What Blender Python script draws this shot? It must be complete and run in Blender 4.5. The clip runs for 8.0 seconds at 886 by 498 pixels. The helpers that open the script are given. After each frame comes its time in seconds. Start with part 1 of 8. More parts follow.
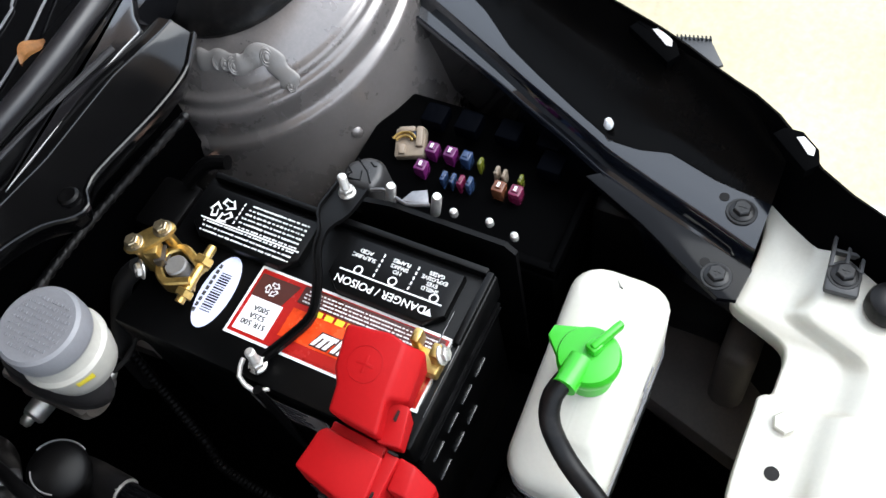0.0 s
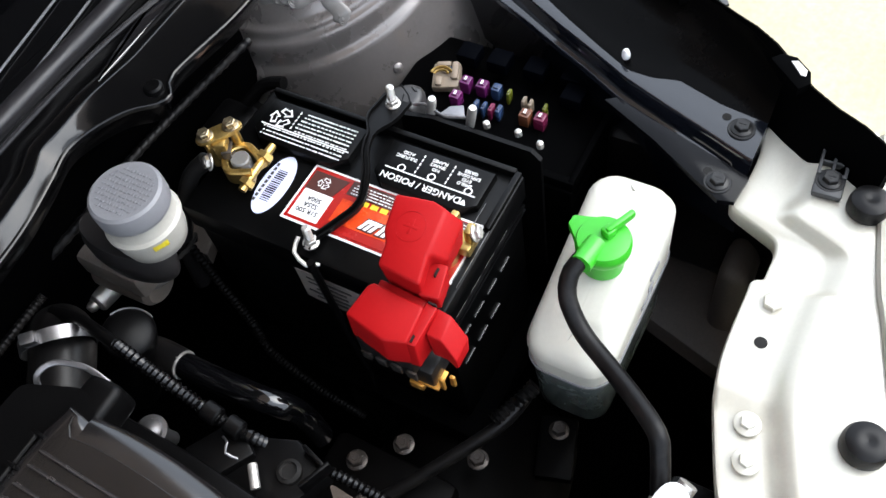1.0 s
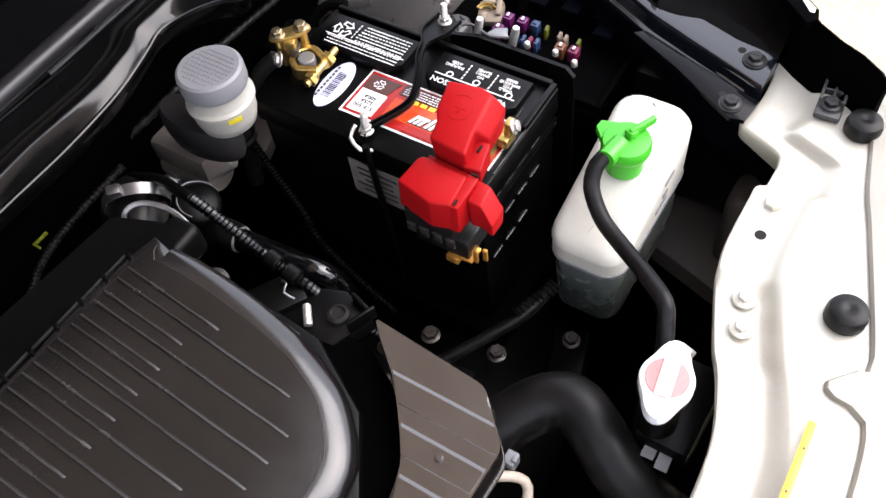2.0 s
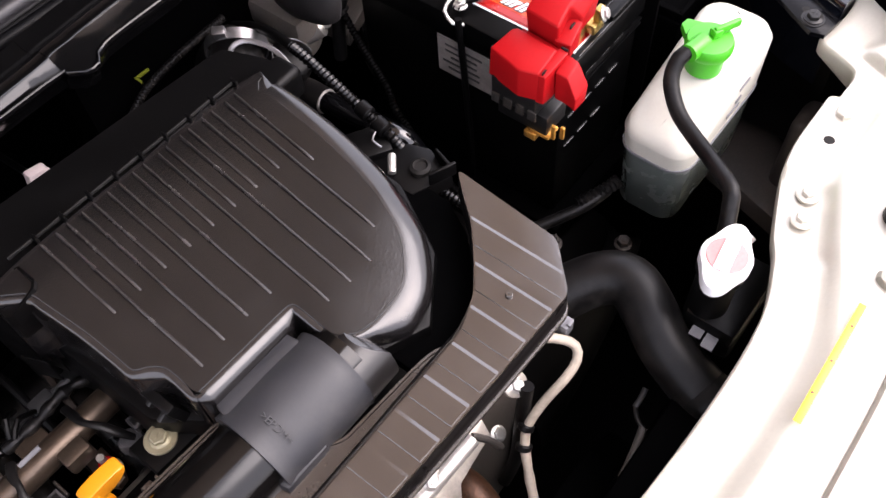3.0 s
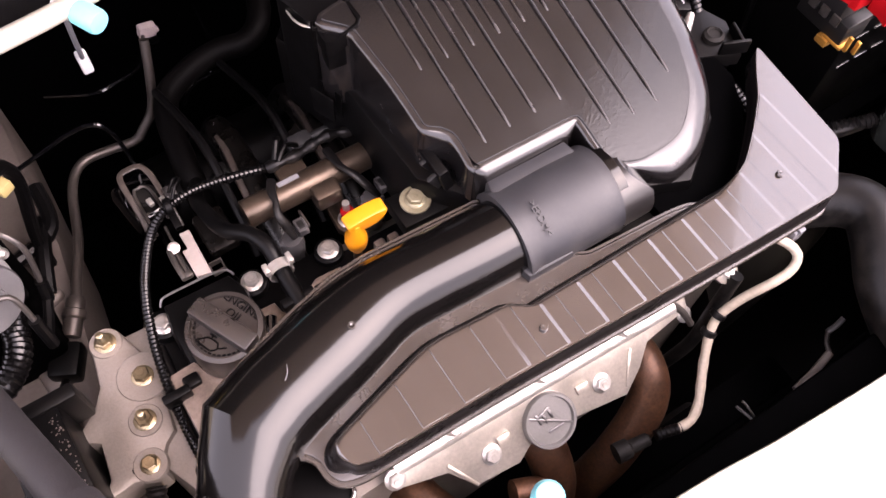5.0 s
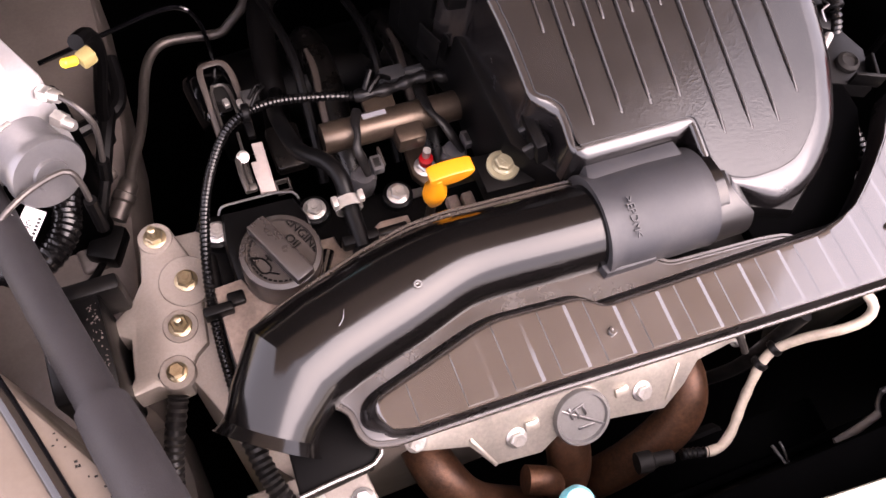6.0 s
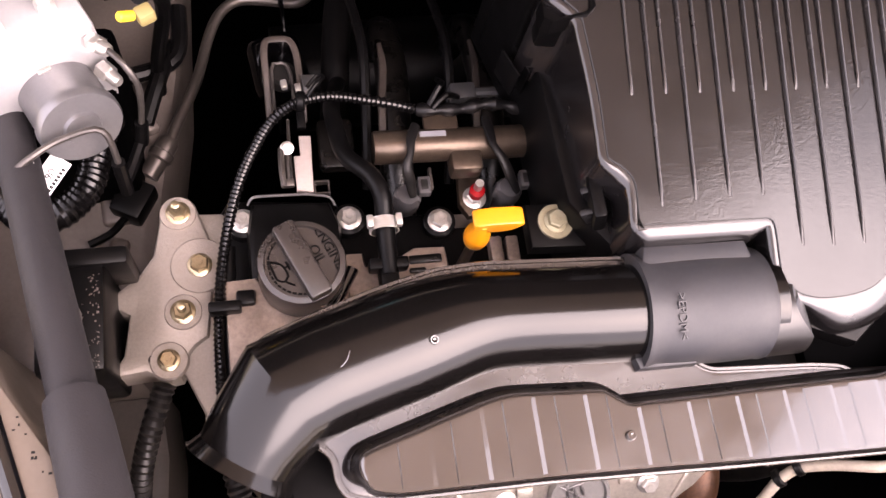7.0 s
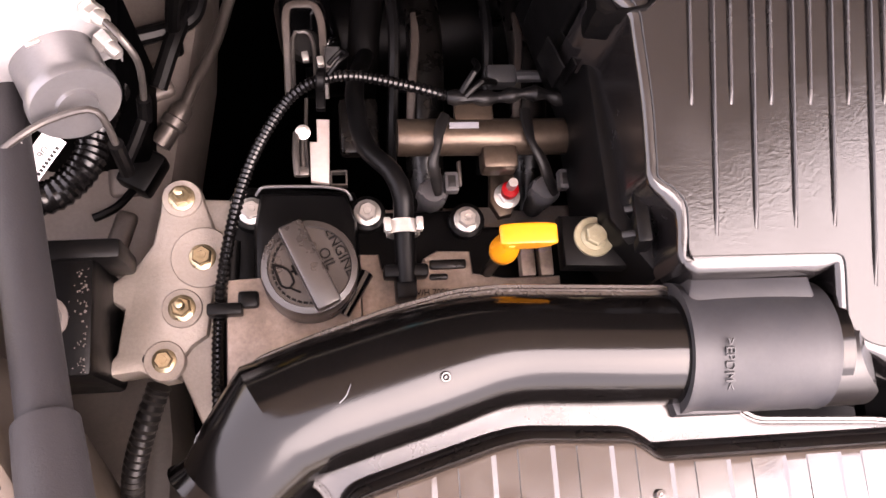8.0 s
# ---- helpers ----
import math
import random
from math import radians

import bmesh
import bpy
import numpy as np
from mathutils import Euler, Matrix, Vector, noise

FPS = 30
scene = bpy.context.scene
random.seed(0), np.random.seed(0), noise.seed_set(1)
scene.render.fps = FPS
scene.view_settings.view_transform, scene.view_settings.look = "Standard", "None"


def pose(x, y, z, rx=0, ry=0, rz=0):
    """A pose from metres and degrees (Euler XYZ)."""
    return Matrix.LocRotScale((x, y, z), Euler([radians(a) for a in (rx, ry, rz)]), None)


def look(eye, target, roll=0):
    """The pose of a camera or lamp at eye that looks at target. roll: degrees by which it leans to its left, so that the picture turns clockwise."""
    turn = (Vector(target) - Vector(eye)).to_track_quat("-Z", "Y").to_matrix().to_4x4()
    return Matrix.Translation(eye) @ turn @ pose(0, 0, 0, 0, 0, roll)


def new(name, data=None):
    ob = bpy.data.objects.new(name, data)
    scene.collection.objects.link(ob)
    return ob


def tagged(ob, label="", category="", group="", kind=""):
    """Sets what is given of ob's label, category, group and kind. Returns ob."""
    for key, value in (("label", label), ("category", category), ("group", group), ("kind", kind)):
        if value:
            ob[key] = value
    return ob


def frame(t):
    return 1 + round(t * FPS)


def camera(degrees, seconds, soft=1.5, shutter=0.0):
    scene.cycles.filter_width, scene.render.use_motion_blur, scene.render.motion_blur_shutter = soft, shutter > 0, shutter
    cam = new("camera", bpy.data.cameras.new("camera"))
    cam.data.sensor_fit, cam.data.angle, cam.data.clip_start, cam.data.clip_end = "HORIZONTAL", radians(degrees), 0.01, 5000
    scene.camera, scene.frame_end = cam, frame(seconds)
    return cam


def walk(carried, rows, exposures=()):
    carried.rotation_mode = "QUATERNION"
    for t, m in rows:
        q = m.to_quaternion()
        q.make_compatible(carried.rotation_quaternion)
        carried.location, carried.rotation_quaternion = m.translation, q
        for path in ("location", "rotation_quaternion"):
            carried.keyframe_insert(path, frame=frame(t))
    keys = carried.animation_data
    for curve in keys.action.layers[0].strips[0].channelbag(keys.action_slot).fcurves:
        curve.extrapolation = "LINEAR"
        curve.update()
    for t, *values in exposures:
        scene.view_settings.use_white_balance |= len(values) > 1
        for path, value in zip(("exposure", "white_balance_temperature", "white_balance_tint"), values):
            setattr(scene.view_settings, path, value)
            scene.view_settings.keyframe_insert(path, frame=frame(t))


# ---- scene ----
cam = camera(53.4, 8.0)
PATH = [
    (0, (0.2, -0.169, 1.382), (1.006, 0.501, -0.322), -15.8),
    (0.5, (0.147, -0.192, 1.389), (0.968, 0.505, -0.296), -15.3),
    (1, (0.082, -0.208, 1.401), (0.935, 0.491, -0.267), -13.2),
    (1.2, (0.05, -0.211, 1.404), (0.932, 0.478, -0.253), -11.6),
    (2.3, (-0.076, -0.262, 1.41), (0.806, 0.484, -0.222), -8.1),
    (2.5, (-0.095, -0.261, 1.408), (0.768, 0.466, -0.243), -6.7),
    (3, (-0.145, -0.268, 1.398), (0.666, 0.467, -0.276), -4.9),
    (3.5, (-0.185, -0.274, 1.394), (0.598, 0.473, -0.288), -3.1),
    (4, (-0.224, -0.269, 1.392), (0.503, 0.5, -0.305), -1.1),
    (4.5, (-0.256, -0.255, 1.388), (0.395, 0.511, -0.342), 1.4),
    (5, (-0.283, -0.239, 1.385), (0.27, 0.512, -0.384), 3.7),
    (5.2, (-0.293, -0.232, 1.383), (0.244, 0.515, -0.393), 5.6),
    (6.3, (-0.304, -0.181, 1.357), (0.138, 0.442, -0.491), 19.9),
    (6.5, (-0.298, -0.168, 1.354), (0.126, 0.443, -0.503), 22.2),
    (7, (-0.283, -0.146, 1.341), (0.092, 0.486, -0.519), 24.2),
    (7.5, (-0.275, -0.114, 1.325), (0.07, 0.44, -0.565), 27.6),
    (8, (-0.258, -0.086, 1.305), (0.007, 0.403, -0.616), 25.4),
]
walk(cam, [(t, look(eye, target, roll)) for t, eye, target, roll in PATH],
     exposures=((0, 1.47, 5950, 6), (1.2, 1.48, 6050, 8), (2.5, 1.82, 6450, 19), (3.5, 1.95, 6600, 23), (5, 2.47, 6900, 33), (6.5, 2.47, 7050, 33), (8, 2.74, 7250, 32)))

# ---- light ----
world = bpy.data.worlds.new("sky")
scene.world = world
world.use_nodes = True
wn = world.node_tree
sky = wn.nodes.new("ShaderNodeTexSky")
sky.sky_type = "NISHITA"
sky.sun_disc = False
SUN_UP, SUN_TURN = 49.0, 138.0
sky.sun_elevation, sky.sun_rotation = radians(SUN_UP), radians(SUN_TURN)
sky.air_density, sky.dust_density, sky.ozone_density = 1.0, 4.0, 1.0
cloud = wn.nodes.new("ShaderNodeMix")
cloud.data_type = "RGBA"
cloud.inputs[0].default_value = 0.7
cloud.inputs[7].default_value = (7.4, 7.55, 7.95, 1)
wn.links.new(sky.outputs[0], cloud.inputs[6])
wn.links.new(cloud.outputs[2], wn.nodes["Background"].inputs[0])
wn.nodes["Background"].inputs[1].default_value = 0.13
sun = new("sun", bpy.data.lights.new("sun", "SUN"))
sun.data.energy, sun.data.angle, sun.data.color = 1.35, radians(54), (1.0, 0.97, 0.94)
az = radians(SUN_TURN)
sun.matrix_world = look((3 * math.sin(az), 3 * math.cos(az), 3 * math.tan(radians(SUN_UP))), (0, 0, 0))

# ---- materials ----


def pmat(name, base, rough, metal=0.0, var=0.12, scale=25.0, bump=0.06, grain=350.0, rvar=0.08, coat=0.0, dust=0.0, spec=0.5, dust_col=(0.20, 0.18, 0.16)):
    """A surface with blotches and grain at two sizes, uneven gloss, fine relief and, if asked, dust on faces that look up."""
    m = bpy.data.materials.new(name)
    m.use_nodes = True
    t = m.node_tree
    p = t.nodes["Principled BSDF"]
    co = t.nodes.new("ShaderNodeTexCoord")

    def noise_tex(sc, detail, rough_n=0.6):
        n = t.nodes.new("ShaderNodeTexNoise")
        n.inputs["Scale"].default_value, n.inputs["Detail"].default_value, n.inputs["Roughness"].default_value = sc, detail, rough_n
        t.links.new(co.outputs["Object"], n.inputs["Vector"])
        return n.outputs["Fac"]

    def ramp(src, lo, hi, a, b):
        r = t.nodes.new("ShaderNodeMapRange")
        t.links.new(src, r.inputs[0])
        for i, v in enumerate((lo, hi, a, b)):
            r.inputs[i + 1].default_value = v
        return r.outputs[0]

    big, fine = noise_tex(scale, 5), noise_tex(grain, 3)
    mul = t.nodes.new("ShaderNodeMath")
    mul.operation = "MULTIPLY"
    t.links.new(ramp(big, 0.3, 0.7, 1 - var, 1 + var), mul.inputs[0])
    t.links.new(ramp(fine, 0.3, 0.7, 1 - var * 0.5, 1 + var * 0.5), mul.inputs[1])
    col = t.nodes.new("ShaderNodeVectorMath")
    col.operation = "SCALE"
    col.inputs[0].default_value = base
    t.links.new(mul.outputs[0], col.inputs["Scale"])
    out = col.outputs[0]
    ro = ramp(big, 0.3, 0.7, max(0.02, rough - rvar), min(1.0, rough + rvar))
    if dust:
        speck = ramp(noise_tex(60.0, 8, 0.75), 0.42, 0.75, 0.0, 1.0)
        geo = t.nodes.new("ShaderNodeNewGeometry")
        sep = t.nodes.new("ShaderNodeSeparateXYZ")
        t.links.new(geo.outputs["Normal"], sep.inputs[0])
        up = ramp(sep.outputs[2], 0.2, 1.0, 0.15, dust)
        f = t.nodes.new("ShaderNodeMath")
        f.operation = "MULTIPLY"
        t.links.new(speck, f.inputs[0])
        t.links.new(up, f.inputs[1])
        mix = t.nodes.new("ShaderNodeMix")
        mix.data_type = "RGBA"
        t.links.new(f.outputs[0], mix.inputs[0])
        t.links.new(out, mix.inputs[6])
        mix.inputs[7].default_value = (*dust_col, 1)
        out = mix.outputs[2]
        add = t.nodes.new("ShaderNodeMath")
        add.operation = "MULTIPLY_ADD"
        add.inputs[1].default_value = 0.5
        add.use_clamp = True
        t.links.new(f.outputs[0], add.inputs[0])
        t.links.new(ro, add.inputs[2])
        ro = add.outputs[0]
    t.links.new(out, p.inputs["Base Color"])
    t.links.new(ro, p.inputs["Roughness"])
    p.inputs["Metallic"].default_value = metal
    p.inputs["Specular IOR Level"].default_value = spec
    p.inputs["Coat Weight"].default_value = coat
    p.inputs["Coat Roughness"].default_value = 0.06
    if bump:
        b = t.nodes.new("ShaderNodeBump")
        b.inputs["Strength"].default_value, b.inputs["Distance"].default_value = bump, 0.001
        t.links.new(fine, b.inputs["Height"])
        t.links.new(b.outputs[0], p.inputs["Normal"])
    return m


M_LID = pmat("ribbed_black_plastic", (0.005, 0.0044, 0.0044), 0.175, bump=0.10, grain=480, var=0.12, rvar=0.05, spec=0.44, coat=0.0, dust=0.012)
M_LIDRIM = pmat("satin_black_lid_rim", (0.006, 0.0053, 0.0055), 0.22, spec=0.68, coat=0.1, bump=0.04, var=0.1)
# Lighter than the lid: the ridges' sky glints are put into the colour.
M_RIDGE = pmat("glint_light_ridge_plastic", (0.022, 0.0195, 0.019), 0.24, bump=0.03, var=0.2)
# Darker than real paint or plastic: the bay's deep shade is in this colour.
M_WELL = pmat("near_black_matt", (0.0006, 0.0006, 0.0007), 0.6, spec=0.01, bump=0.05)
# For hoses, and for the gearbox, whose deep shade it carries in its colour.
M_WELL2 = pmat("near_black_dull", (0.0016, 0.0014, 0.0014), 0.5, spec=0.05, bump=0.04, var=0.2)
M_BROWNALU = pmat("brown_aluminium", (0.30, 0.232, 0.188), 0.42, metal=0.3, bump=0.15, var=0.3, scale=50)
# Near-black cap; the hood's brown sheen is put into its colour.
M_OILCAP = pmat("sheen_toned_oil_cap", (0.026, 0.0215, 0.0192), 0.30, bump=0.05, var=0.15, spec=0.7)
M_PIPE = pmat("dull_coated_brake_pipe", (0.085, 0.076, 0.070), 0.38, metal=0.7, bump=0.05, var=0.2)
M_CYAN = pmat("pale_cyan_plastic", (0.16, 0.52, 0.58), 0.4, bump=0.0, var=0.05)
M_DUCT = pmat("satin_black_plastic", (0.003, 0.0026, 0.0025), 0.15, spec=0.38, bump=0.015, var=0.15, rvar=0.03)
# Brown base stands in for the hood's reflection on up-facing black plastic.
M_RESO = pmat("hood_toned_black_plastic", (0.029, 0.0235, 0.0198), 0.17, bump=0.03, var=0.12, spec=1.0, coat=0.85)
# Darker copy of the same plastic: shade put into the upright walls.
M_TRAYWALL = pmat("shade_dark_plastic_wall", (0.0065, 0.0055, 0.0055), 0.30, bump=0.03, var=0.2, spec=0.22)
# Tray top: the same reflected hood brown put into the base colour.
M_TRAY = pmat("hood_toned_tray_plastic", (0.029, 0.0235, 0.0198), 0.23, bump=0.03, var=0.15, spec=0.88)
M_SLEEVE = pmat("grey_rubber_sleeve", (0.017, 0.0175, 0.0205), 0.55, bump=0.06, dust=0.03)
M_BLACK = pmat("black_plastic", (0.0018, 0.0017, 0.0018), 0.38, spec=0.13)
M_GLOSS = pmat("black_gloss_paint", (0.002, 0.002, 0.0024), 0.10, coat=0.6, bump=0.0, var=0.1, rvar=0.03)
M_RAIL = pmat("blue_black_gloss_paint", (0.0035, 0.0042, 0.0065), 0.10, coat=0.45, spec=0.6, bump=0.0, var=0.1, rvar=0.04)
M_SLOPE = pmat("dull_black_inner_wing_paint", (0.0012, 0.0011, 0.0011), 0.22, spec=0.045, bump=0.02, var=0.2)
M_COWL = pmat("satin_black_cowl", (0.0025, 0.0024, 0.0026), 0.15, spec=0.40, bump=0.03, var=0.15)
M_COWLLIP = pmat("worn_black_paint", (0.0022, 0.0022, 0.0028), 0.16, spec=0.12, bump=0.02, var=0.2)
M_CHANNEL = pmat("polished_black_panel", (0.006, 0.0055, 0.0065), 0.20, spec=1.0, coat=0.6, bump=0.0, var=0.1, rvar=0.03)
M_SATIN = pmat("satin_black_moulding", (0.010, 0.009, 0.0088), 0.34, spec=0.5, bump=0.04, var=0.1)
M_FACET = pmat("polished_black_plastic", (0.01, 0.009, 0.009), 0.12, spec=1.0, coat=1.0, bump=0.02)
M_RUBBER = pmat("black_rubber_hose", (0.003, 0.0028, 0.003), 0.38, bump=0.05, dust=0.01, spec=0.2)
M_FOAM = pmat("grey_foam_sleeve", (0.011, 0.0095, 0.011), 0.7, bump=0.25, grain=700)
M_DARK = pmat("dark_grimy_metal", (0.005, 0.0045, 0.0042), 0.65, spec=0.25, metal=0.2, var=0.4, dust=0.04)
M_ALU = pmat("cast_aluminium", (0.28, 0.245, 0.215), 0.5, metal=0.6, bump=0.25, grain=600, var=0.15, rvar=0.12)
M_SHIELD = pmat("pressed_aluminium_shield", (0.48, 0.44, 0.385), 0.36, metal=0.7, bump=0.16, var=0.2)
M_STEEL = pmat("bright_steel", (0.60, 0.575, 0.54), 0.38, metal=0.8, bump=0.06, var=0.15)
M_ZINC = pmat("yellow_zinc_bolt", (0.45, 0.37, 0.24), 0.32, metal=0.95, bump=0.08, var=0.25)
M_BRASS = pmat("brass_clamp", (0.52, 0.36, 0.12), 0.34, metal=0.95, bump=0.15, var=0.3)
M_COPPER = pmat("copper_link", (0.62, 0.30, 0.06), 0.35, metal=0.6, bump=0.1, var=0.3)
M_COPPERDULL = pmat("dull_copper", (0.20, 0.13, 0.10), 0.4, metal=0.7, bump=0.08, var=0.2)
M_RUST = pmat("heat_stained_exhaust", (0.075, 0.034, 0.018), 0.45, metal=0.6, var=0.6, scale=28, bump=0.3)
M_PAINT = pmat("champagne_body_paint", (0.50, 0.475, 0.405), 0.34, metal=0.25, coat=0.35, bump=0.02, var=0.05, rvar=0.05)
M_TOWER = pmat("silver_body_paint", (0.215, 0.195, 0.185), 0.28, metal=0.55, coat=0.35, bump=0.05, var=0.12, dust=0.05)
M_BEIGE = pmat("dull_beige_inner_paint", (0.105, 0.088, 0.079), 0.45, metal=0.2, bump=0.05, var=0.15, dust=0.05)
M_FLANGE = pmat("beige_flange_paint", (0.12, 0.098, 0.080), 0.4, metal=0.2, bump=0.03, var=0.08, coat=0.3)
M_SEALER = pmat("seam_sealer", (0.17, 0.16, 0.152), 0.32, bump=0.2, grain=120, var=0.1)
M_WHITE = pmat("milky_polythene", (0.57, 0.555, 0.485), 0.42, bump=0.03, var=0.04)
M_MILKDARK = pmat("coolant_through_polythene", (0.125, 0.145, 0.135), 0.25, bump=0.03, var=0.15)
M_GREEN = pmat("green_plastic_cap", (0.04, 0.36, 0.012), 0.35, bump=0.02, var=0.05)
M_RED = pmat("red_plastic_cover", (0.30, 0.0045, 0.006), 0.46, spec=0.14, bump=0.06, var=0.08)
M_ORANGE = pmat("orange_plastic", (0.55, 0.20, 0.004), 0.38, bump=0.03, var=0.05)
M_BATT = pmat("black_battery_case", (0.0014, 0.0014, 0.0015), 0.36, spec=0.14, bump=0.06, var=0.2, dust=0.0)
# Lighter, glossier case plastic that carries the ribs' edge glints in its colour.
M_BATTRIB = pmat("glint_light_rib", (0.010, 0.010, 0.011), 0.22, spec=0.9, bump=0.05, var=0.3)
M_INK = pmat("white_print", (0.78, 0.78, 0.76), 0.5, bump=0.0, var=0.06)
M_LABRED = pmat("red_label", (0.30, 0.010, 0.008), 0.25, bump=0.0, var=0.1)
M_LABORANGE = pmat("orange_label_flame", (0.62, 0.050, 0.008), 0.25, bump=0.0, var=0.35, scale=60)
M_LABYELLOW = pmat("yellow_label_print", (0.62, 0.50, 0.03), 0.3, bump=0.0, var=0.1)
M_LABBROWN = pmat("dark_brown_label", (0.055, 0.016, 0.012), 0.3, bump=0.0, var=0.15)
M_LABWHITE = pmat("white_label", (0.75, 0.75, 0.76), 0.35, bump=0.0, var=0.05)
M_LABBLUE = pmat("blue_white_sticker", (0.55, 0.58, 0.78), 0.35, bump=0.0, var=0.05)
M_GREY = pmat("grey_plastic", (0.03, 0.03, 0.031), 0.5, bump=0.08)
M_DKGREY = pmat("dark_grey_plastic", (0.008, 0.0076, 0.0076), 0.42, bump=0.1, spec=0.35)
M_CAPGREY = pmat("grey_cap_plastic", (0.17, 0.17, 0.182), 0.45, bump=0.15, var=0.06)
M_MOTOR = pmat("grey_motor_housing", (0.17, 0.168, 0.172), 0.33, metal=0.6, bump=0.1, var=0.08)
M_BADGE = pmat("grey_cast_badge", (0.20, 0.195, 0.19), 0.42, metal=0.5, bump=0.15, var=0.12)
M_BLOCK = pmat("machined_aluminium_block", (0.52, 0.51, 0.51), 0.35, metal=0.5, bump=0.08, var=0.06)
M_YELCON = pmat("pale_yellow_plastic", (0.26, 0.21, 0.085), 0.4, bump=0.0, var=0.05)
M_CLIP = pmat("dull_spring_steel", (0.22, 0.215, 0.22), 0.35, metal=0.9, bump=0.05, var=0.15)
# Translucent white turned near-black: the lower tank's shade is in the colour.
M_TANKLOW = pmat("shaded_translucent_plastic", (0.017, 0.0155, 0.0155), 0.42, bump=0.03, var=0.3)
M_PALE = pmat("worn_pale_label", (0.20, 0.18, 0.17), 0.45, bump=0.0, var=0.25, scale=70)
M_PIPEALU = pmat("dull_aluminium_pipe", (0.085, 0.074, 0.067), 0.4, metal=0.7, bump=0.08, var=0.15)
M_INJ = pmat("grey_injector_plastic", (0.055, 0.053, 0.055), 0.42, bump=0.08, var=0.15)
M_WASH = pmat("pale_yellow_washer", (0.34, 0.31, 0.21), 0.45, metal=0.6, bump=0.05, var=0.15)
M_PALECLIP = pmat("pale_pink_plastic", (0.50, 0.42, 0.42), 0.45, bump=0.02, var=0.1)
M_PURPLE = pmat("purple_fuse", (0.10, 0.012, 0.085), 0.25, bump=0.0)
M_FBLUE = pmat("blue_fuse", (0.022, 0.042, 0.10), 0.25, bump=0.0)
M_FPINK = pmat("pink_fuse", (0.13, 0.012, 0.045), 0.25, bump=0.0)
M_FTAN = pmat("tan_fuse", (0.14, 0.05, 0.025), 0.25, bump=0.0)
M_FGREEN = pmat("green_fuse", (0.10, 0.11, 0.012), 0.25, bump=0.0)
M_BEIGEPL = pmat("beige_plastic", (0.24, 0.19, 0.14), 0.45, bump=0.05)
M_CONN = pmat("grey_connector_plastic", (0.026, 0.025, 0.025), 0.45, bump=0.08, var=0.15)
M_LOOM = pmat("worn_corrugated_loom", (0.0026, 0.0024, 0.0025), 0.20, bump=0.03, var=0.3, spec=0.36)
M_RELAY = pmat("blue_black_relay", (0.0004, 0.0006, 0.0014), 0.6, bump=0.05, spec=0.015)
M_CREAM = pmat("cream_wire_sleeve", (0.44, 0.375, 0.30), 0.6, bump=0.3, grain=250, var=0.2)
M_TAPE = pmat("yellow_tape", (0.90, 0.60, 0.03), 0.45, bump=0.05, var=0.1)
M_LEAF = pmat("dry_leaf", (0.42, 0.19, 0.06), 0.6, bump=0.2, var=0.25, scale=90)
M_SEAL = pmat("weatherstrip_rubber", (0.016, 0.015, 0.0165), 0.36, bump=0.08)
M_BRONZE = pmat("bronze_fuel_rail", (0.085, 0.063, 0.047), 0.34, metal=0.75, bump=0.1, var=0.2)
M_CAPRED = pmat("pink_red_print", (0.62, 0.20, 0.19), 0.35, bump=0.0, var=0.15)
M_GROUND = pmat("pale_concrete_paving", (0.40, 0.345, 0.225), 0.8, var=0.2, scale=2.5, grain=60, bump=0.3)
M_HOODIN = pmat("hood_underside_paint", (0.44, 0.352, 0.312), 0.45, metal=0.1, var=0.08, scale=6)

# White plastic dimmed in its colour for the shadow the reservoir stands in.
M_CUPDIM = pmat("dimmed_translucent_plastic", (0.33, 0.315, 0.28), 0.42, bump=0.03, var=0.08)
M_PALEMET = pmat("pale_zinc_plate", (0.36, 0.31, 0.285), 0.45, metal=0.35, bump=0.05, var=0.1)
# Brown of the reflection strips on the runners, and of the throttle frame.
M_BROWNSTRIP = pmat("brown_strip", (0.045, 0.036, 0.031), 0.4, bump=0.1, var=0.4)
M_RUNNER = pmat("dusty_dark_plastic", (0.0035, 0.0030, 0.0027), 0.30, bump=0.1, var=0.5, scale=60, spec=0.3)
# Beige panel paint darkened in its colour for the shade behind the headlamp.
M_SHADEBROWN = pmat("shade_dimmed_brown", (0.055, 0.046, 0.040), 0.6, bump=0.08, var=0.25)
M_PAD = pmat("black_felt_pad", (0.016, 0.0145, 0.014), 0.9, bump=0.4, grain=200)

glass = bpy.data.materials.new("windscreen_glass")
glass.use_nodes = True
gp = glass.node_tree.nodes["Principled BSDF"]
gp.inputs["Base Color"].default_value = (0.02, 0.022, 0.024, 1)
gp.inputs["Roughness"].default_value = 0.03

# ---- mesh helpers ----


def bx(bm, c, s, bev=0.0, m=None, seg=2):
    """A box of size s about c, with bevelled edges; m turns it about its centre."""
    r = bmesh.ops.create_cube(bm, size=1.0)
    vs = r["verts"]
    bmesh.ops.scale(bm, vec=s, verts=vs)
    if bev:
        es = list({e for v in vs for e in v.link_edges})
        r = bmesh.ops.bevel(bm, geom=es, offset=bev, segments=seg, affect="EDGES", profile=0.5)
        vs = list({v for f in r["faces"] for v in f.verts} | {v for v in vs if v.is_valid})
    if m is not None:
        bmesh.ops.transform(bm, matrix=m, verts=vs)
    bmesh.ops.translate(bm, vec=c, verts=vs)
    return bm


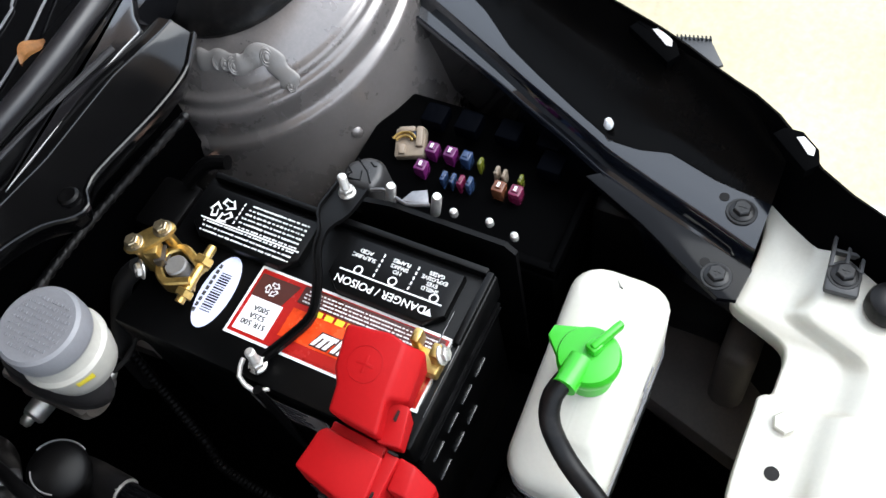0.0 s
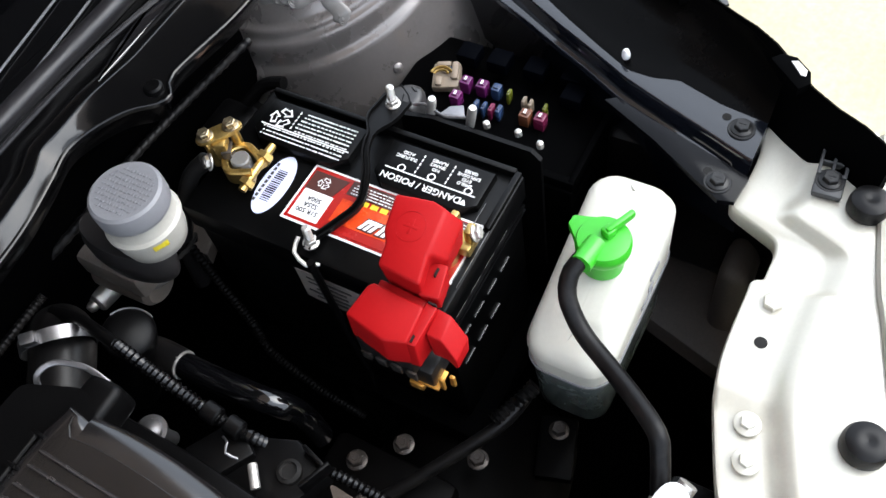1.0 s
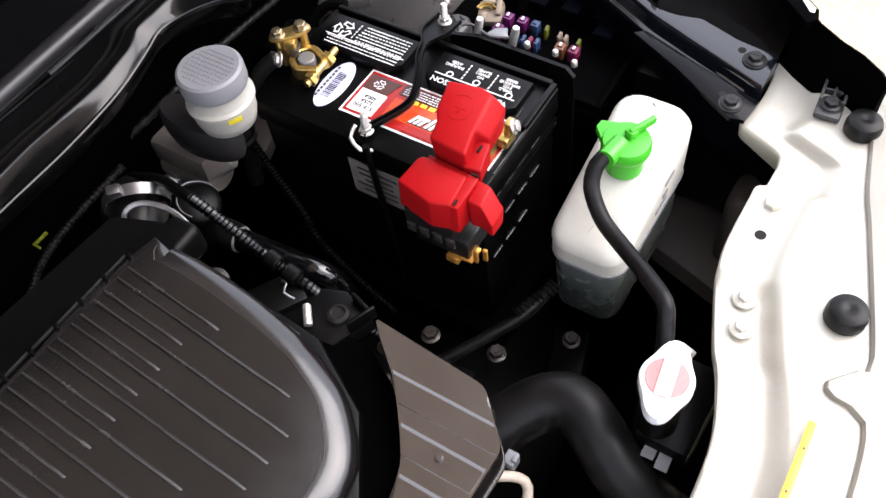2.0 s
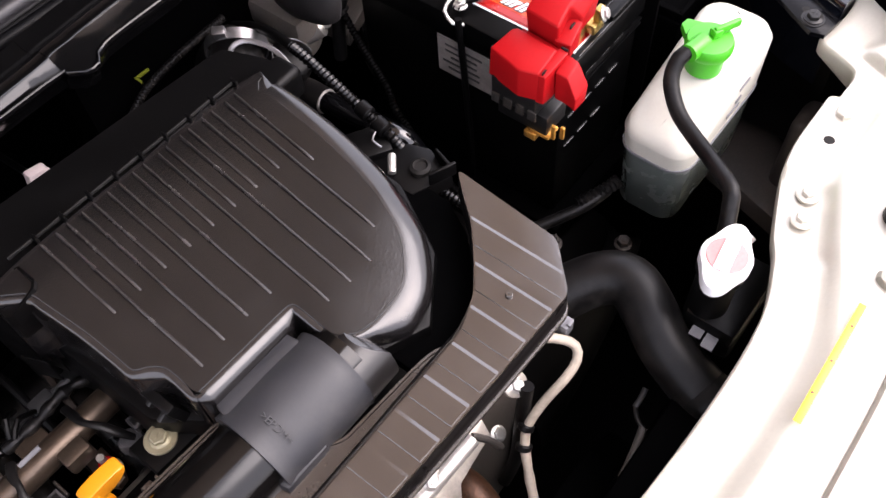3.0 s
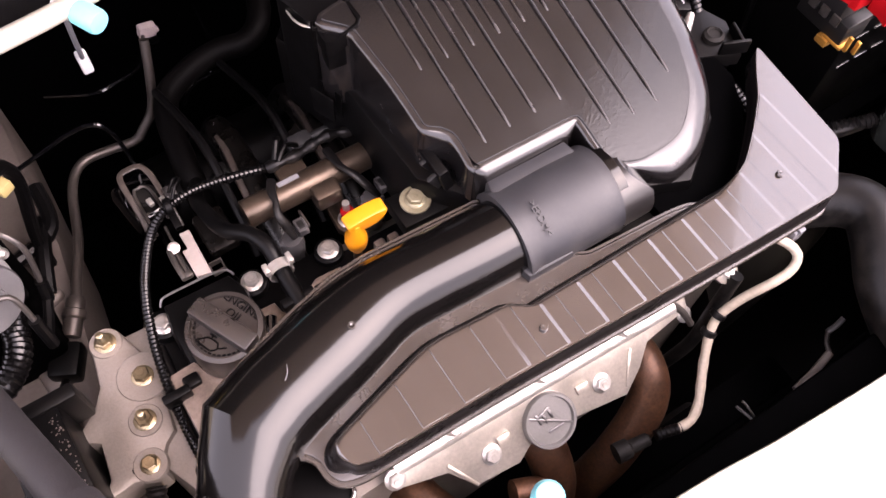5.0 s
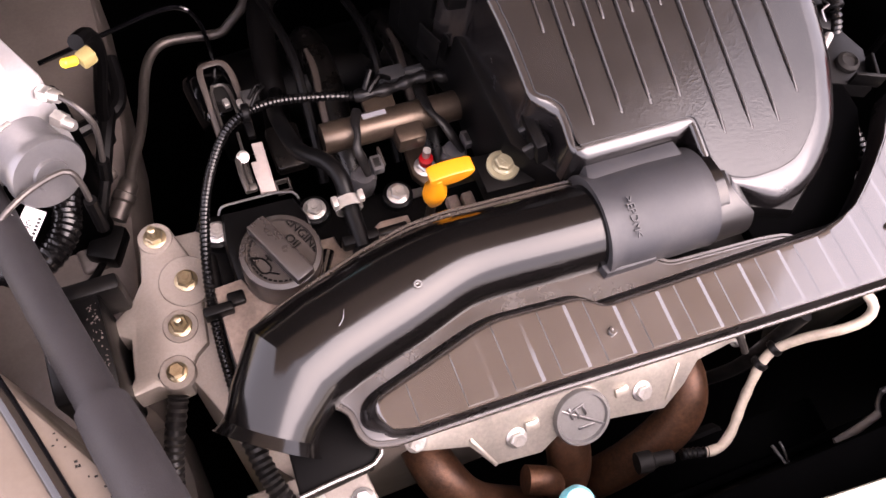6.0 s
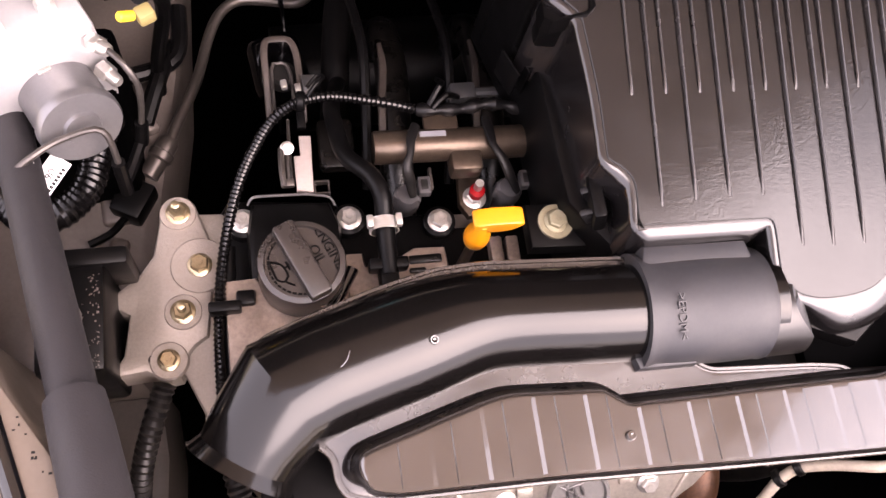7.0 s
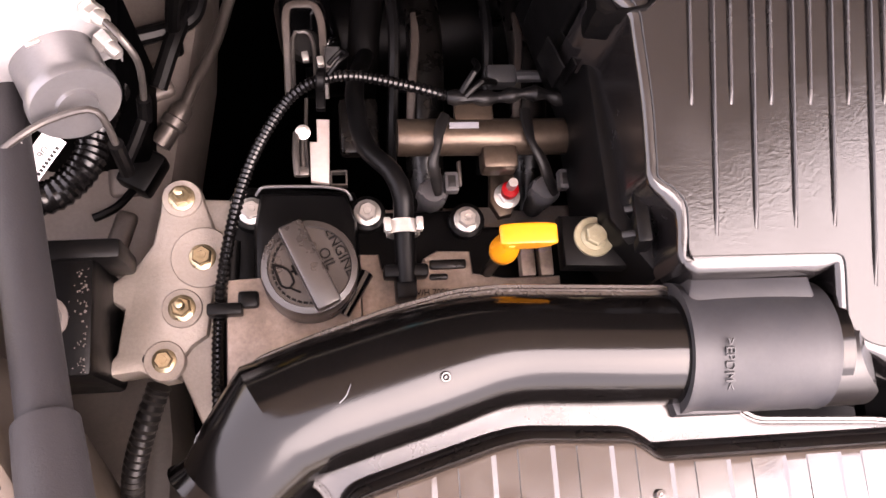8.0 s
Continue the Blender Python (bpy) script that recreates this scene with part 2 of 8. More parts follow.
def ringloft(bm, rings, caps=(True, True), closed=True):
    """Skins a row of rings of equally many points."""
    vr = [[bm.verts.new(p) for p in ring] for ring in rings]
    n = len(vr[0])
    for a, b in zip(vr, vr[1:]):
        for i in range(n if closed else n - 1):
            j = (i + 1) % n
            bm.faces.new((a[i], a[j], b[j], b[i]))
    if caps[0]:
        bm.faces.new(vr[0][::-1])
    if caps[1]:
        bm.faces.new(vr[-1])
    return bm


def smooth_path(pts, step=0.006, closed=False):
    """Catmull-Rom through the points, resampled."""
    p = [Vector(q) for q in pts]
    n = len(p)
    out = []
    for i in range(n if closed else n - 1):
        if closed:
            a, b, c, d = p[i - 1], p[i], p[(i + 1) % n], p[(i + 2) % n]
        else:
            a, b, c, d = p[max(i - 1, 0)], p[i], p[i + 1], p[min(i + 2, n - 1)]
        k = max(2, int((c - b).length / step))
        for j in range(k):
            u = j / k
            out.append(0.5 * ((2 * b) + (c - a) * u + (2 * a - 5 * b + 4 * c - d) * u * u + (3 * b - a - 3 * c + d) * u ** 3))
    if not closed:
        out.append(p[-1])
    return out


def sweep(bm, path, radius, n=14, caps=(True, True), flat=1.0, up=(0, 0, 1)):
    """A tube along a path; radius is a number or a function of the point's index and the share of the way."""
    rings = []
    nrm = None
    for i, p in enumerate(path):
        d = (path[min(i + 1, len(path) - 1)] - path[max(i - 1, 0)]).normalized()
        if nrm is None:
            nrm = Vector(up) - d * d.dot(Vector(up))
            if nrm.length < 1e-3:
                nrm = Vector((1, 0, 0)) - d * d.x
        nrm = (nrm - d * d.dot(nrm)).normalized()
        bi = d.cross(nrm)
        r = radius(i, i / (len(path) - 1)) if callable(radius) else radius
        rings.append([p + r * (math.cos(a) * bi + math.sin(a) * flat * nrm) for a in (2 * math.pi * k / n for k in range(n))])
    return ringloft(bm, rings, caps)


def tube(bm, pts, r, n=14, step=0.006, **kw):
    return sweep(bm, smooth_path(pts, step), r, n, **kw)


def corrugated(bm, pts, r, pitch=0.004, depth=0.0011, n=12):
    return sweep(bm, smooth_path(pts, pitch / 4), lambda i, u: r - depth * (0.0, 0.5, 1.0, 0.5)[i % 4], n)


def lathe(bm, prof, m=None, n=28):
    """Turns a profile of (radius, height) about the z axis of m."""
    rings = [[(m or Matrix()) @ Vector((max(r, 1e-5) * math.cos(a), max(r, 1e-5) * math.sin(a), z)) for a in (2 * math.pi * k / n for k in range(n))] for r, z in prof]
    return ringloft(bm, rings)


def prism(bm, pts, z0, z1, bev=0.0, m=None, slope=None):
    """A slab from an outline; bev rounds its upper edge; slope(x, y) is added to the heights of its top."""
    pts = [Vector((q[0], q[1])) for q in pts]
    if sum(a.x * b.y - b.x * a.y for a, b in zip(pts, pts[1:] + pts[:1])) < 0:
        pts.reverse()
    rings = []
    for off, z in ([(0.0, z0), (0.0, z1)] if not bev else [(0.0, z0), (0.0, z1 - bev), (0.3 * bev, z1 - 0.3 * bev), (bev, z1)]):
        ring = []
        for i, p in enumerate(pts):
            a, b = (p - pts[i - 1]).normalized(), (pts[(i + 1) % len(pts)] - p).normalized()
            na, nb = Vector((-a.y, a.x)), Vector((-b.y, b.x))
            h = (na + nb) / max(0.4, 1 + na.dot(nb))
            q = p + off * h
            v = Vector((q.x, q.y, z + (slope(q.x, q.y) if slope and z > z0 else 0)))
            ring.append(m @ v if m is not None else v)
        rings.append(ring)
    return ringloft(bm, rings)


def rounded(pts, r, step=0.004):
    """An outline with its corners rounded to r and its sides cut into short lengths."""
    out = []
    n = len(pts)
    cut = []
    for i in range(n):
        p, a, b = Vector(pts[i]), Vector(pts[i - 1]), Vector(pts[(i + 1) % n])
        ra = min(r, (a - p).length * 0.45, (b - p).length * 0.45)
        cut.append((p + (a - p).normalized() * ra, p, p + (b - p).normalized() * ra))
    for i in range(n):
        s, p, e = cut[i]
        for k in range(6):
            u = k / 5
            out.append(s * (1 - u) ** 2 + 2 * u * (1 - u) * p + e * u * u)
        nx = cut[(i + 1) % n][0]
        m = int((nx - e).length / step)
        out += [e.lerp(nx, k / m) for k in range(1, m)] if m > 1 else []
    return out


def ease(a, b, v):
    """0 below a, 1 above b, smooth between."""
    u = min(1.0, max(0.0, (v - a) / (b - a)))
    return u * u * (3 - 2 * u)


def slope_lid(x, y):
    return 0.235 * y - 0.03 * x


def offset_ring(pts, off, z, sl=slope_lid, share=None):
    out = []
    n = len(pts)
    for i, p in enumerate(pts):
        t = (pts[(i + 1) % n] - pts[i - 1]).normalized()
        q = Vector((p.x, p.y)) + off * (share(p.x, p.y) if share else 1.0) * Vector((t.y, -t.x))
        out.append(Vector((q.x, q.y, z + sl(q.x, q.y))))
    return out


def frame_on(p, axis, spin=0.0):
    """A pose at p whose z points along axis."""
    return Matrix.Translation(p) @ Vector(axis).to_track_quat("Z", "Y").to_matrix().to_4x4() @ Matrix.Rotation(radians(spin), 4, "Z")


def finish(bm, name, sharp=35):
    bmesh.ops.recalc_face_normals(bm, faces=bm.faces)
    me = bpy.data.meshes.new(name)
    bm.to_mesh(me)
    bm.free()
    me.polygons.foreach_set("use_smooth", [len(p.vertices) < 40 for p in me.polygons])
    me.set_sharp_from_angle(angle=radians(sharp))
    return me


def B():
    return bmesh.new()


def empty(name, at, label, category, group="", kind=""):
    ob = new(name)
    ob.location = at
    ob.empty_display_size = 0.02
    ob["base"] = tuple(at)
    return tagged(ob, label, category, group, kind)


def part(name, bm, material, parent, label="", sharp=35):
    """Links a bmesh, built in the place's own metres, as one mesh under a thing or a part."""
    top = parent
    while top.parent is not None:
        top = top.parent
    base = Vector(top.location)
    bmesh.ops.translate(bm, vec=-base, verts=bm.verts)
    ob = new(name, finish(bm, name, sharp))
    ob.data.materials.append(material)
    ob.parent = parent
    return tagged(ob, label)


def thing(name, bm, material, label, category, group="", kind="", sharp=35):
    """One mesh that is a whole thing, its origin at its base."""
    lo = Vector([min(v.co[i] for v in bm.verts) for i in range(3)])
    hi = Vector([max(v.co[i] for v in bm.verts) for i in range(3)])
    base = Vector(((lo.x + hi.x) / 2, (lo.y + hi.y) / 2, lo.z))
    bmesh.ops.translate(bm, vec=-base, verts=bm.verts)
    ob = new(name, finish(bm, name, sharp))
    ob.data.materials.append(material)
    ob.location = base
    return tagged(ob, label, category, group, kind)


def placed(name, mesh, parent, m, label=""):
    """A shared mesh as a part, at the pose m in the place's own metres."""
    ob = new(name, mesh)
    top = parent
    while top.parent is not None:
        top = top.parent
    ob.parent = parent
    ob.matrix_local = Matrix.Translation(-Vector(top.location)) @ m
    return tagged(ob, label)


def shared(bm, name, material, sharp=35):
    me = finish(bm, name, sharp)
    me.materials.append(material)
    return me


def words(parent, text, at, right, up, height, material, name="lettering", lift=0.0004):
    """Raised lettering in the built-in font: at is its middle, right and up its directions."""
    cu = bpy.data.curves.new(name, "FONT")
    cu.body, cu.size, cu.align_x, cu.align_y, cu.extrude = text, height, "CENTER", "CENTER", lift
    cu.resolution_u = 3
    tmp = bpy.data.objects.new(name, cu)
    scene.collection.objects.link(tmp)
    dg = bpy.context.evaluated_depsgraph_get()
    me = bpy.data.meshes.new_from_object(tmp.evaluated_get(dg))
    bpy.data.objects.remove(tmp)
    me.materials.clear()
    me.materials.append(material)
    r, u = Vector(right).normalized(), Vector(up).normalized()
    u = (u - r * r.dot(u)).normalized()
    w = r.cross(u)
    m = Matrix(((r.x, u.x, w.x, at[0]), (r.y, u.y, w.y, at[1]), (r.z, u.z, w.z, at[2]), (0, 0, 0, 1)))
    return placed(name, me, parent, m)


def hex_prof(bm, r, h, m):
    ring = lambda rr, z: [m @ Vector((rr * math.cos(a), rr * math.sin(a), z)) for a in (math.pi * k / 3 for k in range(6))]
    return ringloft(bm, [ring(r, 0), ring(r, h * 0.85), ring(r * 0.86, h)])


def bolt_mesh(name, material, flange=0.0085, head=0.0062, h=0.006, stud=0.0, washer=0.0, cross=False):
    bm = B()
    I = Matrix()
    if washer:
        lathe(bm, [(washer, -0.0012), (washer, 0.0), (washer * 0.96, 0.0004), (0, 0.0004)], I, 24)
    lathe(bm, [(flange, 0.0), (flange, 0.0012), (flange * 0.8, 0.0022), (0, 0.0022)], I, 20)
    hex_prof(bm, head, h - 0.002, Matrix.Translation((0, 0, 0.002)))
    if cross:
        bx(bm, (0, 0, h + 0.0001), (head * 0.9, head * 0.16, 0.0006))
        bx(bm, (0, 0, h + 0.0001), (head * 0.16, head * 0.9, 0.0006))
    else:
        lathe(bm, [(head * 0.45, h - 0.0002), (head * 0.4, h + 0.0005), (0, h + 0.0003)], I, 12)
    if stud:
        k = 14
        prof = []
        for i in range(k):
            prof.append((0.0034 if i % 2 else 0.0029, h + stud * i / k))
        lathe(bm, prof + [(0.0022, h + stud), (0, h + stud)], I, 12)
    return shared(bm, name, material)


BOLT = bolt_mesh("bolt", M_STEEL)
BOLT_ZINC = bolt_mesh("bolt", M_ZINC, 0.0095, 0.0072, 0.008)
BOLT_DULL = bolt_mesh("bolt", M_PIPEALU, 0.0095, 0.0072, 0.008)
NUT_STUD = bolt_mesh("stud_nut", M_ZINC, 0.0095, 0.0072, 0.008, stud=0.011)
NUT_STUD_S = bolt_mesh("stud_nut", M_STEEL, 0.0065, 0.0052, 0.006, stud=0.014)
BOLT_WASH = bolt_mesh("washer_bolt", M_WASH, 0.0066, 0.0054, 0.0055, washer=0.0098, cross=True)
SCREW_DARK = bolt_mesh("screw", M_DKGREY, 0.0085, 0.0062, 0.006, washer=0.0105, cross=True)
BOLT_PAINT = bolt_mesh("bolt", M_PAINT, 0.0095, 0.0072, 0.007)
NUT_PAINT = bolt_mesh("flange_nut", M_PAINT, 0.0088, 0.0052, 0.006)
PIN = bolt_mesh("pin", M_RESO, 0.0028, 0.0022, 0.0022)

# ---- ground and car body ----
bm = B()
bx(bm, (0, 0, -0.05), (600, 600, 0.1))
thing("ground", bm, M_GROUND, "pale sunlit concrete paving round the car", "ground", kind="structure")

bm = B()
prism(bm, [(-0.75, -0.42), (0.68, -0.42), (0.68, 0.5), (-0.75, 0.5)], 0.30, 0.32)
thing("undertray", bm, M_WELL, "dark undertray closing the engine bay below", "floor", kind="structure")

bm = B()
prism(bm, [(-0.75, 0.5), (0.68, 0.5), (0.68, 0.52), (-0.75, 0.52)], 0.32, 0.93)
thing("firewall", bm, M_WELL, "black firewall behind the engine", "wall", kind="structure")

# wing on the battery side: inner wall, apron rail, black wing flange
bm = B()
prism(bm, [(0.50, -0.24), (0.575, -0.13), (0.625, 0.0), (0.665, 0.14), (0.70, 0.5), (0.72, 0.5), (0.68, 0.14), (0.64, 0.0), (0.59, -0.13), (0.51, -0.26)], 0.32, 0.83)
thing("wall_inner_wing", bm, M_BLACK, "dark inner wing wall beside the fuse box", "wall", kind="structure")

rail = empty("apron_rail", (0.55, 0.0, 0.80), "glossy black apron rail bolted to the radiator support", "body panel")
bm = B()
# rows along y: lower edge, inner and outer edge of the flat top
RAIL = ((-0.1575, 0.511, 0.5225, 0.5615), (-0.1183, 0.523, 0.5375, 0.5675), (-0.0808, 0.538, 0.551, 0.5794), (-0.060, 0.546, 0.559, 0.5745), (-0.0387, 0.554, 0.567, 0.5752), (0.0, 0.5745, 0.587, 0.5955), (0.037, 0.592, 0.605, 0.6163), (0.069, 0.608, 0.622, 0.6356), (0.1037, 0.6235, 0.640, 0.6654), (0.1396, 0.6397, 0.6585, 0.688), (0.25, 0.69, 0.71, 0.74), (0.40, 0.76, 0.78, 0.80))
CREST = [(0.586, -0.162, 0.893), (0.613, -0.123, 0.898), (0.629, -0.093, 0.899), (0.648, -0.043, 0.90), (0.668, 0.0, 0.901), (0.703, 0.09, 0.903), (0.735, 0.19, 0.906), (0.79, 0.40, 0.915)]
rings, slope = [], []
ys = [r[0] for r in RAIL]
cys, cxs, czs = [c[1] for c in CREST], [c[0] for c in CREST], [c[2] for c in CREST]
for y in np.concatenate([np.linspace(-0.1575, 0.14, 60), np.linspace(0.15, 0.40, 12)]):
    xl, xt, xo = (float(np.interp(y, ys, [r[k] for r in RAIL])) for k in (1, 2, 3))
    ex, ez = float(np.interp(y, cys, cxs)), float(np.interp(y, cys, czs))
    V = lambda x, z: Vector((x, y, z))
    rings.append([V(xl + 0.012, 0.76), V(xl + 0.004, 0.83), V(xl, 0.8395), V(xl - 0.0008, 0.8425), V(xl + 0.0008, 0.8448), V(xl + 0.0030, 0.8440), V(xl + 0.0042, 0.8425), V(xt - 0.0055, 0.8440), V(xt - 0.0025, 0.8500), V(xt - 0.0012, 0.8560), V(xt, 0.8574), V(xt + 0.0018, 0.8580), V((xt + xo) / 2, 0.8584), V(xo - 0.001, 0.8586), V(xo + 0.001, 0.8560), V(xo + 0.001, 0.76)])
    g = max(0.02, ex - xo)
    slope.append([V(xo - 0.0015, 0.76), V(xo - 0.001, 0.8576), V(xo + 0.003, 0.8592), V(xo + 0.12 * g, 0.8600), V(xo + 0.28 * g, 0.8625), V(xo + 0.45 * g, 0.8700), V(xo + 0.62 * g, 0.8745), V(xo + 0.86 * g, 0.8860), V(ex - 0.002, ez - 0.001), V(ex + 0.001, ez - 0.003), V(ex + 0.001, 0.76)])
ringloft(bm, rings)
part("rail_beam", bm, M_RAIL, rail)
bm = B()
ringloft(bm, slope)
part("slope", bm, M_SLOPE, rail, sharp=50)
bm = B()
prism(bm, [(0.513, -0.160), (0.487, -0.157), (0.484, -0.145), (0.495, -0.125), (0.520, -0.082), (0.545, -0.03), (0.552, -0.04), (0.535, -0.09)], 0.846, 0.8505, 0.001)
part("lower_bracket", bm, M_COWLLIP, rail)
placed("screw", SCREW_DARK, rail, frame_on((0.548, -0.141, 0.8595), (0, 0, 1)))
placed("screw", SCREW_DARK, rail, frame_on((0.499, -0.14, 0.8515), (0, 0, 1)))
# Dark discs laid on give the bolt holes' inner shade.
for x, y, z in ((0.556, -0.127, 0.8582), (0.507, -0.130, 0.8502)):
    bm = B()
    lathe(bm, [(0.0035, 0), (0.0035, 0.0006), (0, 0.0006)], frame_on((x, y, z), (0, 0, 1)), 14)
    part("bolt_hole", bm, M_DARK, rail)
bm = B()
lathe(bm, [(0.003, 0), (0.0038, 0.003), (0.0028, 0.009), (0.0013, 0.011), (0, 0.011)], frame_on((0.584, -0.033, 0.862), (-0.2, 0, 1)), 12)
part("push_pin", bm, M_LABWHITE, rail, "small white plastic push pin")

wing = empty("front_wing", (0.64, 0.0, 0.30), "glossy black front wing with scalloped inner flange", "car wing")
bm = B()
edge = smooth_path([(0.530, -0.248, 0.893), (0.548, -0.220, 0.897), (0.572, -0.180, 0.898)] + [(x + 0.0015, y, z + 0.001) for x, y, z in CREST[1:]], 0.02)
rings = []
for i, p in enumerate(edge):
    d = (edge[min(i + 1, len(edge) - 1)] - edge[max(i - 1, 0)]).normalized()
    nx = Vector((d.y, -d.x, 0)).normalized()
    w = 0.0025 * math.sin(i * 1.3)
    k_ = 0.5
    rings.append([p - nx * 0.030 * k_ + Vector((0, 0, -0.06)), p - nx * 0.026 * k_ + Vector((0, 0, -0.05)), p - nx * 0.014 * k_ + Vector((0, 0, -0.030)), p - nx * 0.004 + Vector((0, 0, -0.008)),
                  p + nx * w, p + nx * (0.003 + w) + Vector((0, 0, -0.002)), p + nx * w + Vector((0, 0, -0.010)), p - nx * 0.004 + Vector((0, 0, -0.42)), p - nx * 0.006 + Vector((0, 0, -0.43)), p - nx * 0.02 + Vector((0, 0, -0.43)), p - nx * 0.02 * k_ + Vector((0, 0, -0.09))])
ringloft(bm, rings)
part("wing_panel", bm, M_WELL, wing)
for (x0, y0), (x1, y1) in (((0.6560, -0.0290), (0.6320, -0.0660)), ((0.5950, -0.1500), (0.5720, -0.1770))):
    d = Vector((x1 - x0, y1 - y0, 0))
    e = Vector((-d.y, d.x, 0)).normalized()
    P2 = lambda u, o: (x0 + d.x * u + e.x * o, y0 + d.y * u + e.y * o)
    bm = B()
    prism(bm, [P2(0.0, -0.010), P2(0.0, 0.0), P2(0.25, 0.0075), P2(0.72, 0.0075), P2(1.0, 0.001), P2(1.0, -0.010)], 0.892, 0.8990, 0.0012)
    tab = part("clip_tab", bm, M_WELL, wing)
    bm = B()
    prism(bm, [P2(0.30, 0.0005), P2(0.36, 0.0050), P2(0.68, 0.0052), P2(0.80, 0.0010), P2(0.72, -0.0015)], 0.8992, 0.9000, 0.0004)
    part("clip", bm, M_STEEL, tab, "bright metal clip")
bm = B()
prism(bm, [(0.650, -0.0540), (0.657, -0.0600), (0.661, -0.0800), (0.6400, -0.0960), (0.632, -0.0860)], 0.8890, 0.8915, 0.0006)
gauze = part("gauze_tab", bm, M_GREY, wing, "dark ribbed tab at the wing's edge")
for k in range(9):
    bm = B()
    u = k / 8
    bx(bm, (0.6545 + 0.0055 * u, -0.0580 - 0.0225 * u, 0.8925), (0.0040, 0.0011, 0.0016), 0.0003, Matrix.Rotation(0.5, 3, "Z").to_4x4())
    part("tooth", bm, M_DKGREY, gauze)

# slotted clip at the corner of the radiator support
gc = empty("slotted_clip", (0.522, -0.212, 0.85), "dark grey slotted plastic clip screwed on the support", "clip")
m = Matrix.Rotation(radians(4), 3, "Z").to_4x4()
CLC = Vector((0.535, -0.2125, 0.0))
on_clip = lambda x, y, z: CLC + m.to_3x3() @ Vector((x, y, 0)) + Vector((0, 0, z))
bm = B()
bx(bm, on_clip(-0.016, 0, 0.8585), (0.019, 0.021, 0.006), 0.002, m)
part("foot", bm, M_GREY, gc)
for y in (-0.0092, 0.0, 0.0092):
    bm = B()
    bx(bm, on_clip(0.0085, y, 0.8600), (0.034, 0.0024, 0.006), 0.0007, m)
    part("rail", bm, M_GREY, gc)
for x in (-0.0065, 0.0045, 0.0145, 0.0245):
    bm = B()
    bx(bm, on_clip(x, 0, 0.8598), (0.0024, 0.0205, 0.0058), 0.0007, m)
    part("crossbar", bm, M_GREY, gc)
bm = B()
tube(bm, [(0.556, -0.203, 0.861), (0.563, -0.200, 0.863), (0.566, -0.191, 0.866), (0.577, -0.186, 0.870)], 0.0022, 8)
part("spring_arm", bm, M_DKGREY, gc)
placed("screw", SCREW_DARK, gc, frame_on(on_clip(-0.012, 0, 0.8615), (0, 0, 1)))

# ---- radiator support ----
sup = empty("radiator_support", (0.2, -0.28, 0.60), "champagne painted pressed-steel radiator support panel", "radiator support")
inner = smooth_path([(0.585, -0.146, 0), (0.552, -0.158, 0), (0.513, -0.158, 0), (0.4915, -0.1530, 0), (0.4808, -0.1734, 0), (0.4754, -0.1870, 0), (0.4697, -0.1938, 0), (0.4600, -0.1960, 0), (0.4480, -0.1958, 0), (0.4376, -0.1952, 0), (0.4352, -0.1910, 0), (0.4320, -0.1880, 0), (0.4233, -0.1880, 0), (0.3891, -0.1876, 0), (0.366, -0.1885, 0), (0.345, -0.1920, 0), (0.331, -0.1960, 0), (0.289, -0.212, 0), (0.254, -0.228, 0),
                     (0.205, -0.241, 0), (0.118, -0.243, 0), (0.0, -0.236, 0), (-0.09, -0.228, 0), (-0.30, -0.222, 0), (-0.50, -0.20, 0), (-0.62, -0.14, 0)], 0.005)
bm = B()
rings = []
for i, p in enumerate(inner):
    d = (inner[min(i + 1, len(inner) - 1)] - inner[max(i - 1, 0)]).normalized()
    q = Vector((p.x, -0.335 - 0.02 * max(0, -p.x) + max(0, p.x - 0.35) * 0.42, 0))
    step = 0.004 * (0.5 - 0.5 * math.tanh((p.x - 0.275) * 220)) - 0.0035 * (0.5 - 0.5 * math.tanh((p.x - 0.342) * 220)) + 0.001
    z = 0.842 + step

    def at(u, h):
        c = p.lerp(q, u)
        return Vector((c.x, c.y, z + h))
    deep = (q - p).length
    lo_, hi_ = min(0.45, 0.034 / deep), min(0.60, 0.047 / deep)
    rings.append([at(0.01, -0.016), at(0, -0.004), at(0.008, -0.001), at(0.03, 0.0), at(lo_ - 0.03, 0.0003), at(lo_ + 0.02, 0.0016), at(lo_ * 0.45 + hi_ * 0.55, 0.0065 - step * 0.5), at(hi_, 0.0112 - step), at(hi_ + 0.03, 0.0125 - step), at(0.86, 0.0135 - step), at(0.97, 0.012 - step), at(1.0, 0.006 - step), at(1.0, -0.09)])
ringloft(bm, rings)
part("panel", bm, M_PAINT, sup, sharp=50)
for x, y, me, z in ((0.42, -0.207, BOLT_PAINT, 0.841), (0.329, -0.219, NUT_PAINT, 0.842), (0.304, -0.226, NUT_PAINT, 0.843)):
    placed("bolt", me, sup, frame_on((x, y, z), (0, 0, 1), 15))
for x, y, r, z in ((0.487, -0.181, 0.0055, 0.8400), (0.388, -0.209, 0.0045, 0.8424)):
    bm = B()
    lathe(bm, [(r * 1.2, 0), (r * 1.15, 0.0008), (r * 1.03, 0.0010), (r, 0.0004), (r * 0.95, 0.0002)], frame_on((x, y, z), (0, 0, 1)), 20)
    part("hole_rim", bm, M_PAINT, sup)
    # Hole's inner shade is a dark disc on the panel.
    bm = B()
    lathe(bm, [(r, 0), (r, 0.0009), (0, 0.0009)], frame_on((x, y, z), (0, 0, 1)), 20)
    part("hole", bm, M_DARK, sup, "dark disc marking a drilled hole")
bm = B()
